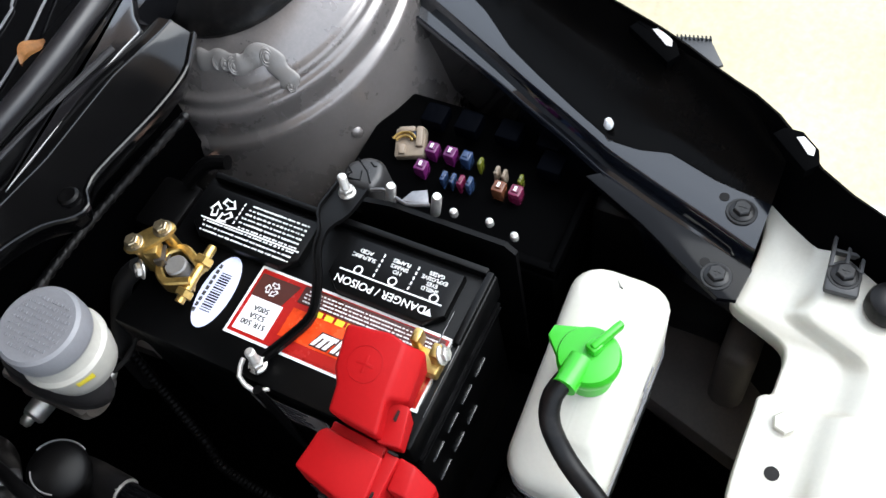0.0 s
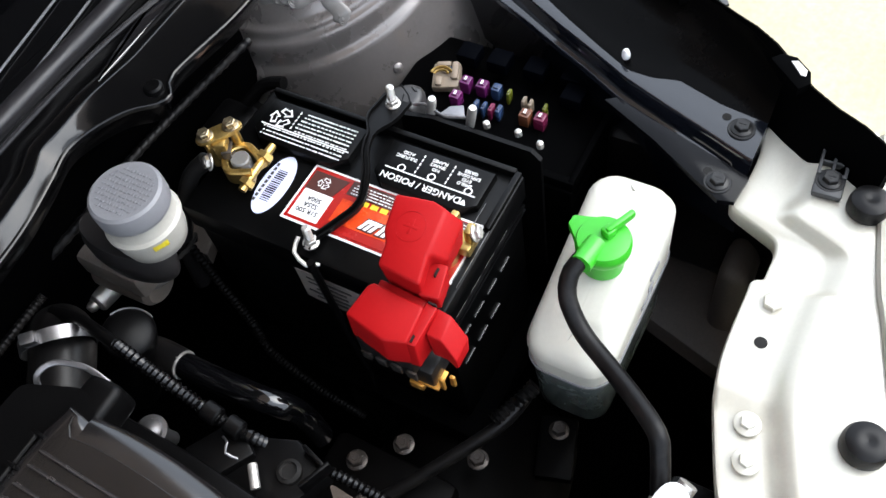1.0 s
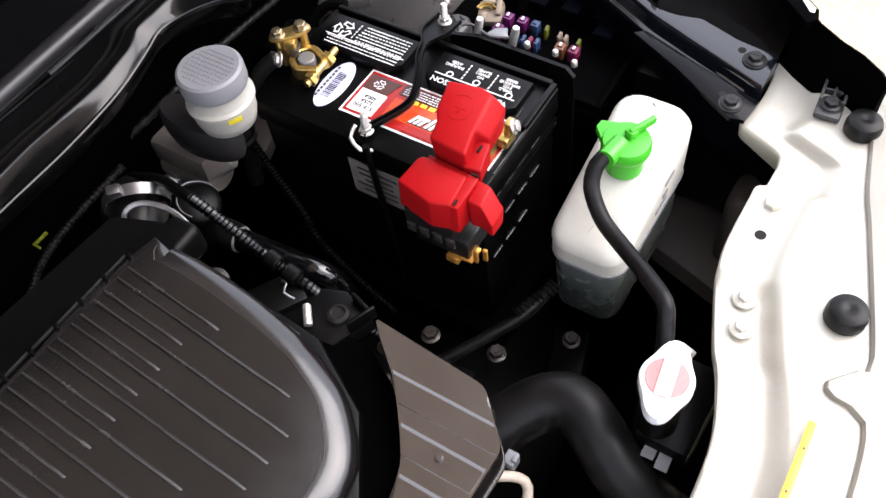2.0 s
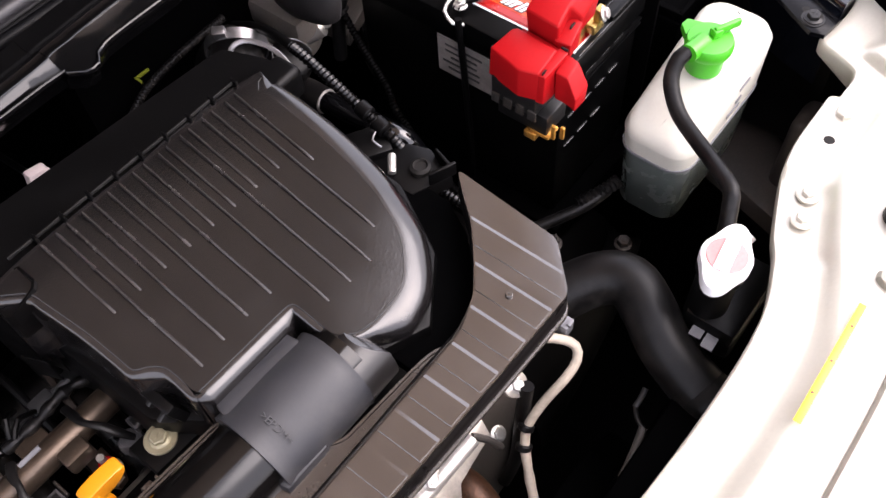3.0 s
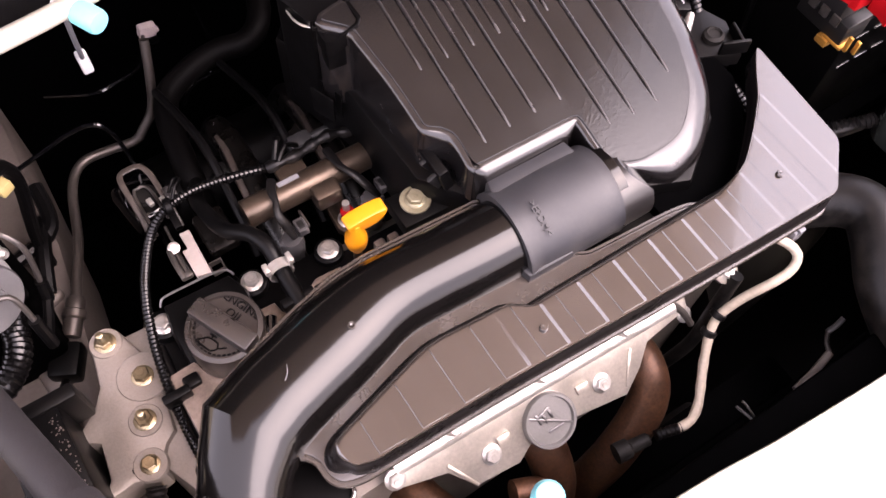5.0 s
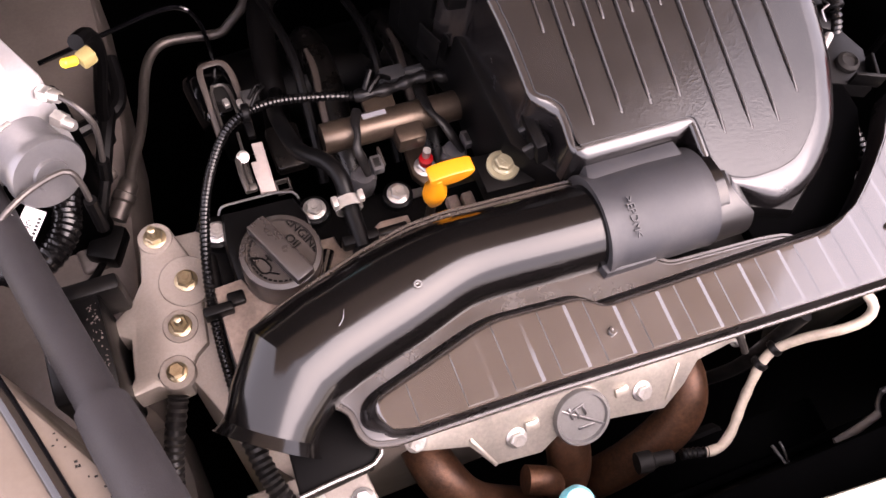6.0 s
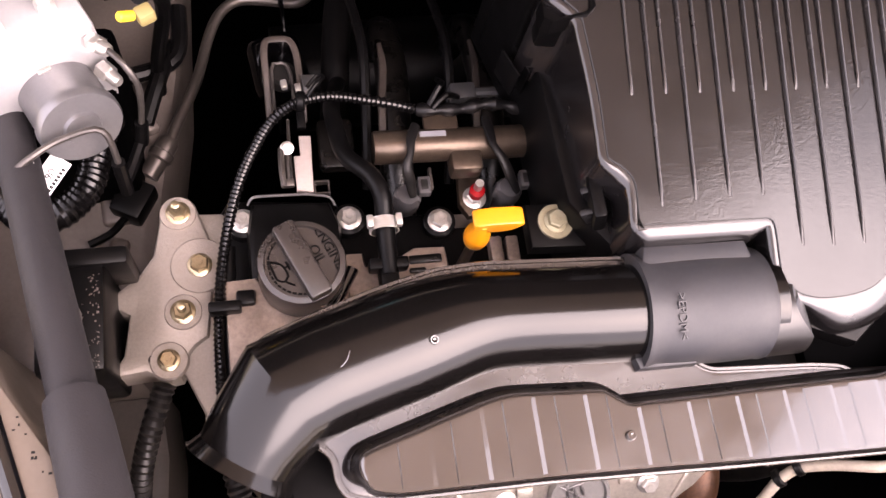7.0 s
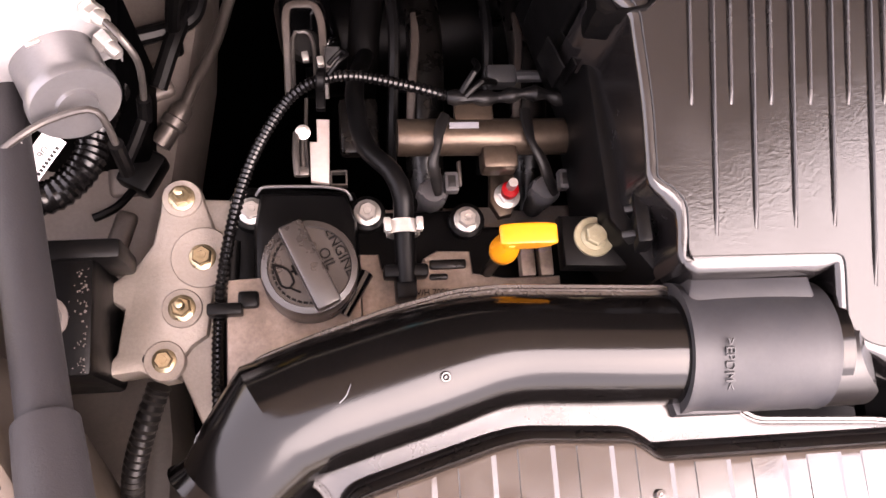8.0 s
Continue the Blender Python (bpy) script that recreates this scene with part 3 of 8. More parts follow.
m = Matrix.Rotation(math.atan2(0.002, 0.103), 3, "Z").to_4x4()
bx(bm, (0.198, -0.2925, 0.8602), (0.105, 0.0052, 0.0008), 0.0003, m)
part("tape", bm, M_TAPE, sup, "strip of yellow tape")
for x in (0.17, 0.198, 0.23):
    bm = B()
    lathe(bm, [(0.0012, 0), (0.001, 0.0006), (0, 0.0006)], frame_on((x, -0.2925, 0.8604), (0, 0, 1)), 8)
    part("dot", bm, M_FTAN, sup)


def bump_stop(x, y, z, r, h):
    bm = B()
    lathe(bm, [(r * 0.8, 0), (r, h * 0.15), (r, h * 0.6), (r * 0.9, h * 0.85), (r * 0.6, h), (r * 0.25, h * 0.97), (0, h * 0.9)], frame_on((x, y, z), (0, 0, 1)), 28)
    return thing("rubber_buffer", bm, M_RUBBER, "round black rubber hood buffer on the support", "rubber buffer", "hood buffers")


bump_stop(0.337, -0.285, 0.8545, 0.0145, 0.016)
bump_stop(0.512, -0.243, 0.8545, 0.0145, 0.016)

bump = empty("front_bumper", (0.2, -0.36, 0.30), "champagne white bumper cover ahead of the support", "bumper")
bm = B()
fr = smooth_path([(0.58, -0.235, 0), (0.46, -0.262, 0), (0.421, -0.275, 0), (0.315, -0.309, 0), (0.300, -0.304, 0), (0.283, -0.289, 0), (0.274, -0.296, 0), (0.266, -0.318, 0), (0.21, -0.326, 0), (0.10, -0.328, 0), (-0.2, -0.33, 0), (-0.5, -0.31, 0), (-0.68, -0.22, 0)], 0.012)
rings = []
for p in fr:
    b = 0.10 + 0.12 * math.cos(min(1.4, abs(p.x) * 1.9))
    q = Vector((p.x * 1.08, p.y - b, 0))
    rings.append([Vector((p.x, p.y, 0.845)), Vector((p.x, p.y, 0.8585)), Vector((p.x, p.y - 0.002, 0.8605))] + [p.lerp(q, u) + Vector((0, 0, z)) for u, z in ((0.3, 0.860), (0.6, 0.845), (0.9, 0.79), (1.0, 0.70), (1.02, 0.45), (0.9, 0.3))])
ringloft(bm, rings, (False, False), closed=False)
bmesh.ops.solidify(bm, geom=bm.faces[:], thickness=0.003)
part("cover", bm, M_PAINT, bump)

# wing and inner wall on the far side
bm = B()
prism(bm, [(-0.60, -0.22), (-0.575, -0.22), (-0.50, 0.05), (-0.50, 0.5), (-0.60, 0.5)], 0.32, 0.80, 0.01)
thing("wall_far_wing", bm, M_BLACK, "dark inner wing wall beside the brake unit", "wall", kind="structure")
shelf = empty("inner_apron", (-0.43, 0.1, 0.55), "dull beige pressed inner apron panel below the brake unit", "body panel")
bm = B()
prism(bm, [(-0.50, 0.0), (-0.388, 0.0), (-0.372, 0.10), (-0.350, 0.26), (-0.345, 0.45), (-0.50, 0.45)], 0.55, 0.662, 0.012, slope=lambda x, y: 0.06 * max(0.0, -0.36 - x))
part("panel", bm, M_BEIGE, shelf)
# Deep part of the apron takes the shade-darkened copy of its beige.
bm = B()
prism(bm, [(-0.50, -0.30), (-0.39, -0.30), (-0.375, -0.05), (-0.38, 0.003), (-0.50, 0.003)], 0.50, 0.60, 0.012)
part("lower_panel", bm, M_SHADEBROWN, shelf, "dark brownish lower panel")
for x, y, sx, sy, rz in ((-0.425, 0.062, 0.05, 0.020, 0.2), (-0.408, 0.085, 0.016, 0.06, -0.3), (-0.40, 0.15, 0.03, 0.05, 0.1), (-0.385, 0.215, 0.03, 0.03, 0.4)):
    bm = B()
    bx(bm, (x, y, 0.664), (sx, sy, 0.012), 0.005, Matrix.Rotation(rz, 3, "Z").to_4x4(), 3)
    part("pressing", bm, M_BEIGE, shelf)
for pts in ([(-0.352, 0.27, 0.69), (-0.362, 0.235, 0.70), (-0.375, 0.20, 0.69)], [(-0.345, 0.30, 0.70), (-0.35, 0.255, 0.695), (-0.39, 0.235, 0.70)]):
    bm = B()
    tube(bm, pts, 0.007, 10)
    part("loom", bm, M_BLACK, shelf, "black taped loom across the panel")
flange = empty("far_wing_flange", (-0.45, -0.08, 0.70), "beige painted wing flange with a black rubber seal", "body panel")
bm = B()
prism(bm, [(-0.438, -0.008), (-0.429, -0.0255), (-0.415, -0.048), (-0.394, -0.081), (-0.3846, -0.1007), (-0.372, -0.135), (-0.372, -0.20), (-0.56, -0.20), (-0.56, -0.008)], 0.70, 0.887, 0.005)
part("panel", bm, M_FLANGE, flange)
bm = B()
sweep(bm, smooth_path([(-0.440, -0.008, 0.889), (-0.430, -0.036, 0.889), (-0.4126, -0.0937, 0.889), (-0.390, -0.17, 0.889)], 0.01), 0.005, 12, flat=0.6)
part("rubber_seal", bm, M_GLOSS, flange, "black rubber seal strip")
rs = random.Random(11)
for k in range(14):
    bm = B()
    x = rs.uniform(-0.415, -0.39)
    bx(bm, (x, -0.050 - (x + 0.415) * 1.6 - rs.uniform(0.003, 0.014), 0.8872), (rs.uniform(0.0006, 0.0018), rs.uniform(0.0006, 0.0018), 0.0006))
    part("paint_chip", bm, M_DARK, flange)

# hood, held open above the bay
hood = empty("hood", (0.0, 0.46, 0.95), "open hood with dull painted underside above the bay", "hood")
m = Matrix.Translation((0.0, 0.50, 0.96)) @ Matrix.Rotation(radians(-50), 4, "X")
HOOD = [(-0.70, 0.0), (0.64, 0.0), (0.59, -0.30), (0.52, -0.55), (0.475, -0.68), (0.43, -0.80), (0.40, -0.90), (0.32, -1.0), (0.1, -1.06), (-0.3, -1.06), (-0.52, -0.96), (-0.62, -0.70), (-0.68, -0.35)]
bm = B()
prism(bm, HOOD, 0.0, 0.02, 0.004, m=m)
part("panel", bm, M_HOODIN, hood)
bm = B()
prism(bm, [(-0.62, -0.06), (0.57, -0.06), (0.53, -0.26), (0.48, -0.42), (-0.52, -0.42), (-0.60, -0.26)], -0.024, -0.002, 0.004, m=m)
part("insulation_pad", bm, M_PAD, hood, "black felt insulation pad")

# ---- cowl, weatherstrip, windscreen ----
cowl = empty("car_cowl", (0.0, 0.35, 0.80), "glossy black cowl panel with rolled front lip", "cowl")
lip = smooth_path([(-0.62, 0.225, 0.932), (-0.4, 0.232, 0.932), (-0.3, 0.240, 0.932), (-0.25, 0.246, 0.932), (-0.19, 0.255, 0.932), (-0.14, 0.261, 0.932), (0.02, 0.259, 0.936), (0.035, 0.253, 0.938), (0.0440, 0.241, 0.939), (0.0562, 0.240, 0.939), (0.072, 0.2515, 0.940), (0.145, 0.2505, 0.942), (0.194, 0.252, 0.944), (0.222, 0.2545, 0.946), (0.254, 0.2615, 0.948), (0.2786, 0.2670, 0.950), (0.3036, 0.2600, 0.951), (0.3256, 0.247, 0.951), (0.3385, 0.2310, 0.951),
                   (0.3500, 0.2270, 0.951), (0.3678, 0.2383, 0.951), (0.43, 0.2285, 0.953), (0.4643, 0.2287, 0.953), (0.485, 0.238, 0.952), (0.499, 0.245, 0.952)], 0.006)
RX, RY = (-0.62, -0.2, 0.06, 0.14, 0.212, 0.247, 0.268, 0.286, 0.325, 0.365, 0.44, 0.478, 0.50), (0.262, 0.268, 0.272, 0.2734, 0.268, 0.272, 0.282, 0.280, 0.280, 0.2745, 0.2725, 0.2660, 0.264)
bm = B()
rings, ridge_line = [], []
for i, p in enumerate(lip):
    ry = max(float(np.interp(p.x, RX, RY)), p.y + 0.009)
    k = ry - p.y
    r = Vector((p.x, ry, p.z + 0.0060))
    ridge_line.append(r.copy())
    rings.append([p + Vector((0, dy, dz)) for dy, dz in ((0.012, -0.024), (0.004, -0.006), (0.0, -0.003), (0.0, 0.0), (0.0010, 0.0008), (0.0028, -0.0004), (0.006, -0.0022))]
                 + [p + Vector((0, k * 0.55, 0.0005)), p + Vector((0, k * 0.92, 0.0045)), r, r + Vector((0, 0.0015, -0.0004)), r + Vector((0, 0.011, -0.0010)), r + Vector((0, 0.015, -0.0032)), r + Vector((0, 0.022, -0.0105)), r + Vector((0, 0.030, -0.0150)), r + Vector((0, 0.042, -0.0155)), r + Vector((0, 0.052, -0.012)), r + Vector((0, 0.054, -0.030))])
ringloft(bm, rings)
part("lip", bm, M_COWL, cowl)
bm = B()
prism(bm, [(0.05, 0.300), (0.24, 0.312), (0.44, 0.312), (0.49, 0.300), (0.49, 0.345), (0.05, 0.345)], 0.78, 0.927)
part("plenum_wall", bm, M_WELL, cowl, "dull black plenum wall below the lip")
bm = B()
prism(bm, rounded([(0.3330, 0.2835), (0.372, 0.2838), (0.4367, 0.2841), (0.4628, 0.2831), (0.4842, 0.2807), (0.4945, 0.2954), (0.520, 0.318), (0.490, 0.3175), (0.4624, 0.3050), (0.4207, 0.3000), (0.3861, 0.2970), (0.3606, 0.2925), (0.3450, 0.2890)], 0.004), 0.946, 0.9572, 0.0015)
part("channel_panel", bm, M_CHANNEL, cowl, "smooth polished panel in the cowl channel", sharp=50)
# Gloss bead added to bring out the bright edge highlight of the ridge.
bm = B()
sweep(bm, ridge_line, 0.0008, 8)
part("ridge_glint", bm, M_RAIL, cowl)
# Black lip's bright sky reflection is put in as a pale-painted tube.
bm = B()
sweep(bm, smooth_path([(-0.60, 0.222, 0.930), (-0.4, 0.229, 0.930), (-0.3, 0.237, 0.930), (-0.25, 0.243, 0.930), (-0.19, 0.253, 0.930), (-0.15, 0.261, 0.930)], 0.02), lambda i, u: 0.0072 - 0.004 * max(0.0, u - 0.75) * 4, 14)
part("rolled_edge", bm, M_PAINT, cowl, "rolled edge, coloured pale for the sky it mirrors")
bm = B()
rings = []
for x in np.linspace(-0.65, 0.60, 26):
    rings.append([Vector((x, y, z)) for y, z in ((0.325, 0.90), (0.328, 0.928), (0.345, 0.932), (0.355, 0.940), (0.37, 0.942), (0.38, 0.935), (0.42, 0.945), (0.46, 0.958), (0.46, 0.90))])
ringloft(bm, rings)
part("top", bm, M_GLOSS, cowl)
bm = B()
sweep(bm, smooth_path([(-0.6, 0.345, 0.940), (0.0, 0.345, 0.940), (0.3, 0.338, 0.948), (0.42, 0.327, 0.957), (0.52, 0.330, 0.962)], 0.02), 0.009, 14)
strip = thing("weatherstrip", bm, M_SEAL, "round grey-black rubber weatherstrip along the cowl", "weatherstrip")
bm = B()
sweep(bm, smooth_path([(-0.6, 0.345, 0.932), (0.0, 0.345, 0.932), (0.3, 0.338, 0.940), (0.42, 0.327, 0.949), (0.52, 0.330, 0.954)], 0.02), 0.0055, 10)
part("carrier", bm, M_BLACK, strip, "narrow black carrier channel")
bm = B()
lathe(bm, [(0.0072, 0), (0.0072, 0.003), (0.0056, 0.0045), (0.0035, 0.0045), (0, 0.0036)], frame_on((0.350, 0.2445, 0.9495), (0, 0, 1)), 20)
part("clip", bm, M_BLACK, cowl, "round black retaining clip")
bm = B()
tube(bm, [(0.2, 0.318, 0.948), (0.35, 0.306, 0.958), (0.46, 0.286, 0.962)], 0.0022, 8)
part("seal_bead", bm, M_SEAL, cowl)
for pts in ([(0.28, 0.352, 0.9415), (0.417, 0.368, 0.944), (0.492, 0.390, 0.9445), (0.56, 0.410, 0.947)], [(0.30, 0.385, 0.940), (0.461, 0.408, 0.9445), (0.485, 0.416, 0.946), (0.56, 0.44, 0.953)]):
    bm = B()
    tube(bm, pts, 0.0011, 8)
    part("moulding_line", bm, M_CAPGREY, cowl, "thin pale moulding line")
ws = empty("windscreen", (0.0, 0.6, 0.94), "dark windscreen glass behind the cowl", "windscreen", kind="structure")
bm = B()
prism(bm, [(-0.62, 0.0), (0.62, 0.0), (0.55, 0.7), (-0.55, 0.7)], 0, 0.005, m=Matrix.Translation((0, 0.46, 0.945)) @ Matrix.Rotation(radians(32), 4, "X"))
part("pane", bm, glass, ws)
# roof and cabin, seen only in reflections
bm = B()
bx(bm, (0, 1.9, 0.85), (1.3, 1.9, 1.0), 0.15)
thing("car_cabin", bm, M_GLOSS, "black car cabin behind the windscreen", "car body", kind="structure")
bm = B()
rows = []
for i in range(9):
    u = i / 8
    w = 0.0085 * math.sin(math.pi * min(1, u * 1.05)) ** 0.7 + 0.0005
    zz = 0.004 * math.sin(u * 5)
    rows.append([Vector((0.425 + 0.028 * u + a * w * 0.3, 0.345 + 0.004 * u + a * w, 0.957 + zz + 0.003 * abs(a) + 0.001)) for a in (-1, -0.5, 0, 0.5, 1)])
ringloft(bm, rows, (False, False), closed=False)
bmesh.ops.solidify(bm, geom=bm.faces[:], thickness=0.0006)
thing("leaf", bm, M_LEAF, "dry orange-brown leaf lying on the cowl", "leaf")

# ---- strut tower ----
tower = empty("strut_tower", (0.625, 0.305, 0.60), "silver-grey painted strut tower with seam sealer", "strut tower")
bm = B()
TC = Vector((0.628, 0.308))
LEAN = Matrix(((1, 0, 0, TC.x), (0, 1, 0, TC.y), (0.21, -0.15, 1, 0), (0, 0, 0, 1)))
lathe(bm, [(0.185, 0.55), (0.175, 0.70), (0.158, 0.775), (0.149, 0.80), (0.1435, 0.822), (0.1415, 0.832), (0.1404, 0.8360), (0.1385, 0.8382), (0.1345, 0.8400), (0.1329, 0.8430), (0.1322, 0.848), (0.1312, 0.8565), (0.1299, 0.8610), (0.1280, 0.8628), (0.1245, 0.8640), (0.1236, 0.8665), (0.1228, 0.869), (0.1218, 0.8710), (0.1198, 0.8724), (0.1165, 0.8735), (0.1148, 0.8760), (0.112, 0.881), (0.104, 0.890), (0.096, 0.899), (0.085, 0.906), (0.05, 0.910), (0, 0.910)], LEAN, 96)
part("dome", bm, M_TOWER, tower, sharp=60)
bm = B()
lathe(bm, [(0.088, 0.902), (0.090, 0.908), (0.088, 0.914), (0.078, 0.921), (0.05, 0.927), (0.02, 0.930), (0, 0.930)], LEAN, 40)
part("strut_cap", bm, M_RUBBER, tower, "black rubber strut top cap")


bm = B()
BEAD = [(0.5281, 0.2984, 0.8745), (0.5291, 0.2872, 0.8756), (0.5317, 0.2750, 0.8771), (0.5334, 0.2608, 0.8753), (0.5384, 0.2528, 0.8780), (0.5451, 0.2455, 0.8821), (0.5469, 0.2376, 0.8796), (0.5444, 0.2315, 0.8726), (0.5417, 0.2234, 0.8663), (0.5392, 0.2172, 0.8582)]
sweep(bm, smooth_path(BEAD, 0.0022), lambda i, u: (0.0100 + 0.0012 * math.sin(i * 0.9) - 0.0015 * u) * (1 if u < 0.97 else 0.7), 16, flat=0.26, up=(-0.75, -0.5, 0.45))
part("sealer_bead", bm, M_SEALER, tower, "wavy bead of grey seam sealer")
for (x, y, z), sx in (((0.5312, 0.2644, 0.8755), 1.0), ((0.5449, 0.2396, 0.8803), 1.05), ((0.5291, 0.2800, 0.8762), 0.8), ((0.5300, 0.2725, 0.8764), 0.75), ((0.5390, 0.2190, 0.8610), 0.8)):
    bm = B()
    lathe(bm, [(0.0078, -0.002), (0.0070, 0.0006), (0.0060, 0.0013), (0.0050, 0.0006), (0.0040, 0.0017), (0.0030, 0.0010), (0.0016, 0.0019), (0, 0.0020)], frame_on((x, y, z), (-0.72, -0.52, 0.52)) @ Matrix.Diagonal((0.75 * sx, 1.15 * sx, 1, 1)), 20)
    part("sealer_blob", bm, M_SEALER, tower)
bm = B()
tube(bm, [(0.527, 0.292, 0.868), (0.526, 0.284, 0.866), (0.528, 0.276, 0.8655), (0.527, 0.270, 0.862), (0.529, 0.266, 0.864)], lambda i, u: 0.0012 + 0.0006 * math.sin(i * 1.9), 8, step=0.002)
part("sealer_smear", bm, M_SEALER, tower)
bm = B()
lathe(bm, [(0.006, -0.003), (0.0050, 0.001), (0.0028, 0.0024), (0, 0.0028)], frame_on((0.5515, 0.1795, 0.8014), (-0.5, -0.75, 0.4)), 18)
part("pressed_dimple", bm, M_TOWER, tower)

# ---- battery ----
BX0, BX1, BY0, BY1, BZ0 = 0.308, 0.440, -0.010, 0.228, 0.665
bat = empty("car_battery", ((BX0 + BX1) / 2, (BY0 + BY1) / 2, BZ0), "black plastic car battery with red and white labels", "battery")
bm = B()
bx(bm, ((BX0 + BX1) / 2, (BY0 + BY1) / 2, (BZ0 + 0.838) / 2), (BX1 - BX0 - 0.006, BY1 - BY0 - 0.006, 0.838 - BZ0), 0.004)
part("case", bm, M_BATT, bat)
bm = B()
bx(bm, ((BX0 + BX1) / 2, (BY0 + BY1) / 2, 0.851), (BX1 - BX0, BY1 - BY0, 0.028), 0.003)
part("lid", bm, M_BATT, bat)
bm = B()
bx(bm, (0.4375, (BY0 + BY1) / 2, 0.8675), (0.005, BY1 - BY0 - 0.012, 0.007), 0.001)
bx(bm, (0.41, BY0 + 0.004, 0.8675), (0.056, 0.005, 0.006), 0.001)
part("lid_rim", bm, M_BATT, bat)
# Bars drawn for the bright glints along the lid's edge.
for y, x0, x1 in ((BY0 + 0.0020, 0.330, 0.408), (BY0 + 0.0066, 0.334, 0.400), (BY0 + 0.0155, 0.340, 0.404)):
    bm = B()
    bx(bm, ((x0 + x1) / 2, y, 0.8662), (x1 - x0, 0.0010, 0.0016), 0.0004)
    part("edge_line", bm, M_BATTRIB, bat)
for y0, y1 in ((0.008, 0.098), (0.122, 0.214)):
    bm = B()
    prism(bm, [(0.386, y0 + 0.012), (0.386, y1 - 0.012), (0.396, y1), (0.428, y1), (0.428, y0), (0.396, y0)], 0.862, 0.873, 0.002)
    part("vent_cover", bm, M_BATT, bat)
# moulded ribs along the end wall
for row, (z, n) in enumerate(((0.834, 4), (0.797, 4), (0.758, 3))):
    for k in range(n):
        bm = B()
        bx(bm, (BX0 + 0.0235 + 0.0225 * k - 0.001 * row, BY0 + 0.0026, z), (0.0160, 0.0020, 0.0016), 0.0004)
        part("side_rib", bm, M_BATTRIB, bat)
bm = B()
for z in (0.832, 0.826):
    bx(bm, ((BX0 + BX1) / 2, BY0 + 0.001, z), (BX1 - BX0 - 0.01, 0.003, 0.002))
part("seam", bm, M_BATT, bat)
DN, DL = (0, 1, 0), (-1, 0, 0)
T1 = 0.8733
words(bat, "DANGER / POISON", (0.3945, 0.056, T1), DN, DL, 0.0082, M_INK)
bm = B()
prism(bm, [(0.3915, 0.016), (0.3915, 0.022), (0.3965, 0.019)], T1 - 0.0002, T1 + 0.0004)
part("warning_triangle", bm, M_INK, bat)
words(bat, "SHIELD\nEYES\nEXPLOSIVE\nGASES", (0.4150, 0.0255, T1), DN, DL, 0.0040, M_INK)
words(bat, "NO\nSPARKS\nFLAMES", (0.4165, 0.052, T1), DN, DL, 0.0040, M_INK)
words(bat, "SULFURIC\nACID", (0.4170, 0.079, T1), DN, DL, 0.0042, M_INK)


def bars(parent, cells, z, material, name="small_print", h=0.0003):
    """Unreadable small print: rows of plain bars (x, y, length along y, width along x)."""
    bm = B()
    for x, y, ly, wx in cells:
        bx(bm, (x, y, z), (wx, ly, h))
    return part(name, bm, material, parent)


rnd = random.Random(4)
cells = []
for r in range(9):
    x, y = 0.3915 + 0.0038 * r, 0.128
    while y < (0.178 if r > 2 else 0.205):
        l = rnd.uniform(0.0010, 0.0026)
        cells.append((x, y + l / 2, l, rnd.uniform(0.0009, 0.0014)))
        y += l + rnd.choice((0.0007, 0.0007, 0.0016))
bars(bat, cells, T1, M_INK)
bars(bat, [(0.401, 0.167, 0.085, 0.0010), (0.4015, 0.052, 0.078, 0.0010)], T1, M_INK, "rule")
for y in (0.183, 0.0395, 0.066):
    for k in range(5):
        bars(bat, [(0.405 + 0.004 * k, y, 0.001, 0.0025)], T1, M_INK, "dash")


def recycling_mark(parent, cx, cy, size, z, material):
    """Three chasing arrows round a centre."""
    for k in range(3):
        a = 2 * math.pi * k / 3 + 0.3
        bm = B()
        ring = [(-0.45, 0.78), (0.10, 0.78), (0.10, 0.98), (0.66, 0.52), (0.10, 0.10), (0.10, 0.34), (-0.45, 0.34)]
        mid = Vector((sum(q[0] for q in ring) / 7, sum(q[1] for q in ring) / 7))
        shrink = [tuple(mid + (Vector(q) - mid) * 0.66) for q in ring]
        ringloft(bm, [[Vector((x, y, h)) for x, y in pl] for pl, h in ((ring, 0.0), (ring, 0.3), (shrink, 0.3), (shrink, 0.0), (ring, 0.0))], (False, False))
        bmesh.ops.transform(bm, matrix=Matrix.Translation((cx, cy, z)) @ Matrix.Rotation(a, 4, "Z") @ Matrix.Diagonal((size, size, 0.001, 1)), verts=bm.verts)
        part("recycling_arrow", bm, material, parent)


recycling_mark(bat, 0.411, 0.196, 0.0115, T1, M_INK)
for cx, cy in ((0.4135, 0.020), (0.4145, 0.052), (0.4135, 0.078)):
    bm = B()
    r0 = 0.0034
    ring = lambda r, z: [Vector((cx - 0.009 + r * math.cos(a), cy + r * math.sin(a), z)) for a in (2 * math.pi * k / 18 for k in range(18))]
    ringloft(bm, [ring(r0, T1), ring(r0, T1 + 0.0003), ring(r0 - 0.001, T1 + 0.0003), ring(r0 - 0.001, T1)], (False, False))
    part("pictogram", bm, M_INK, bat)
# main label
LZ = 0.8654
label = empty("battery_label", (0.356, 0.075, LZ), "red, brown and yellow printed battery label", "label")
bm = B()
bx(bm, (0.3585, 0.072, LZ + 0.0003), (0.054, 0.150, 0.0006))
part("white_edge", bm, M_LABWHITE, label)
bm = B()
bx(bm, (0.3585, 0.072, LZ + 0.0007), (0.050, 0.146, 0.0006))
part("red_ground", bm, M_LABRED, label)
bm = B()
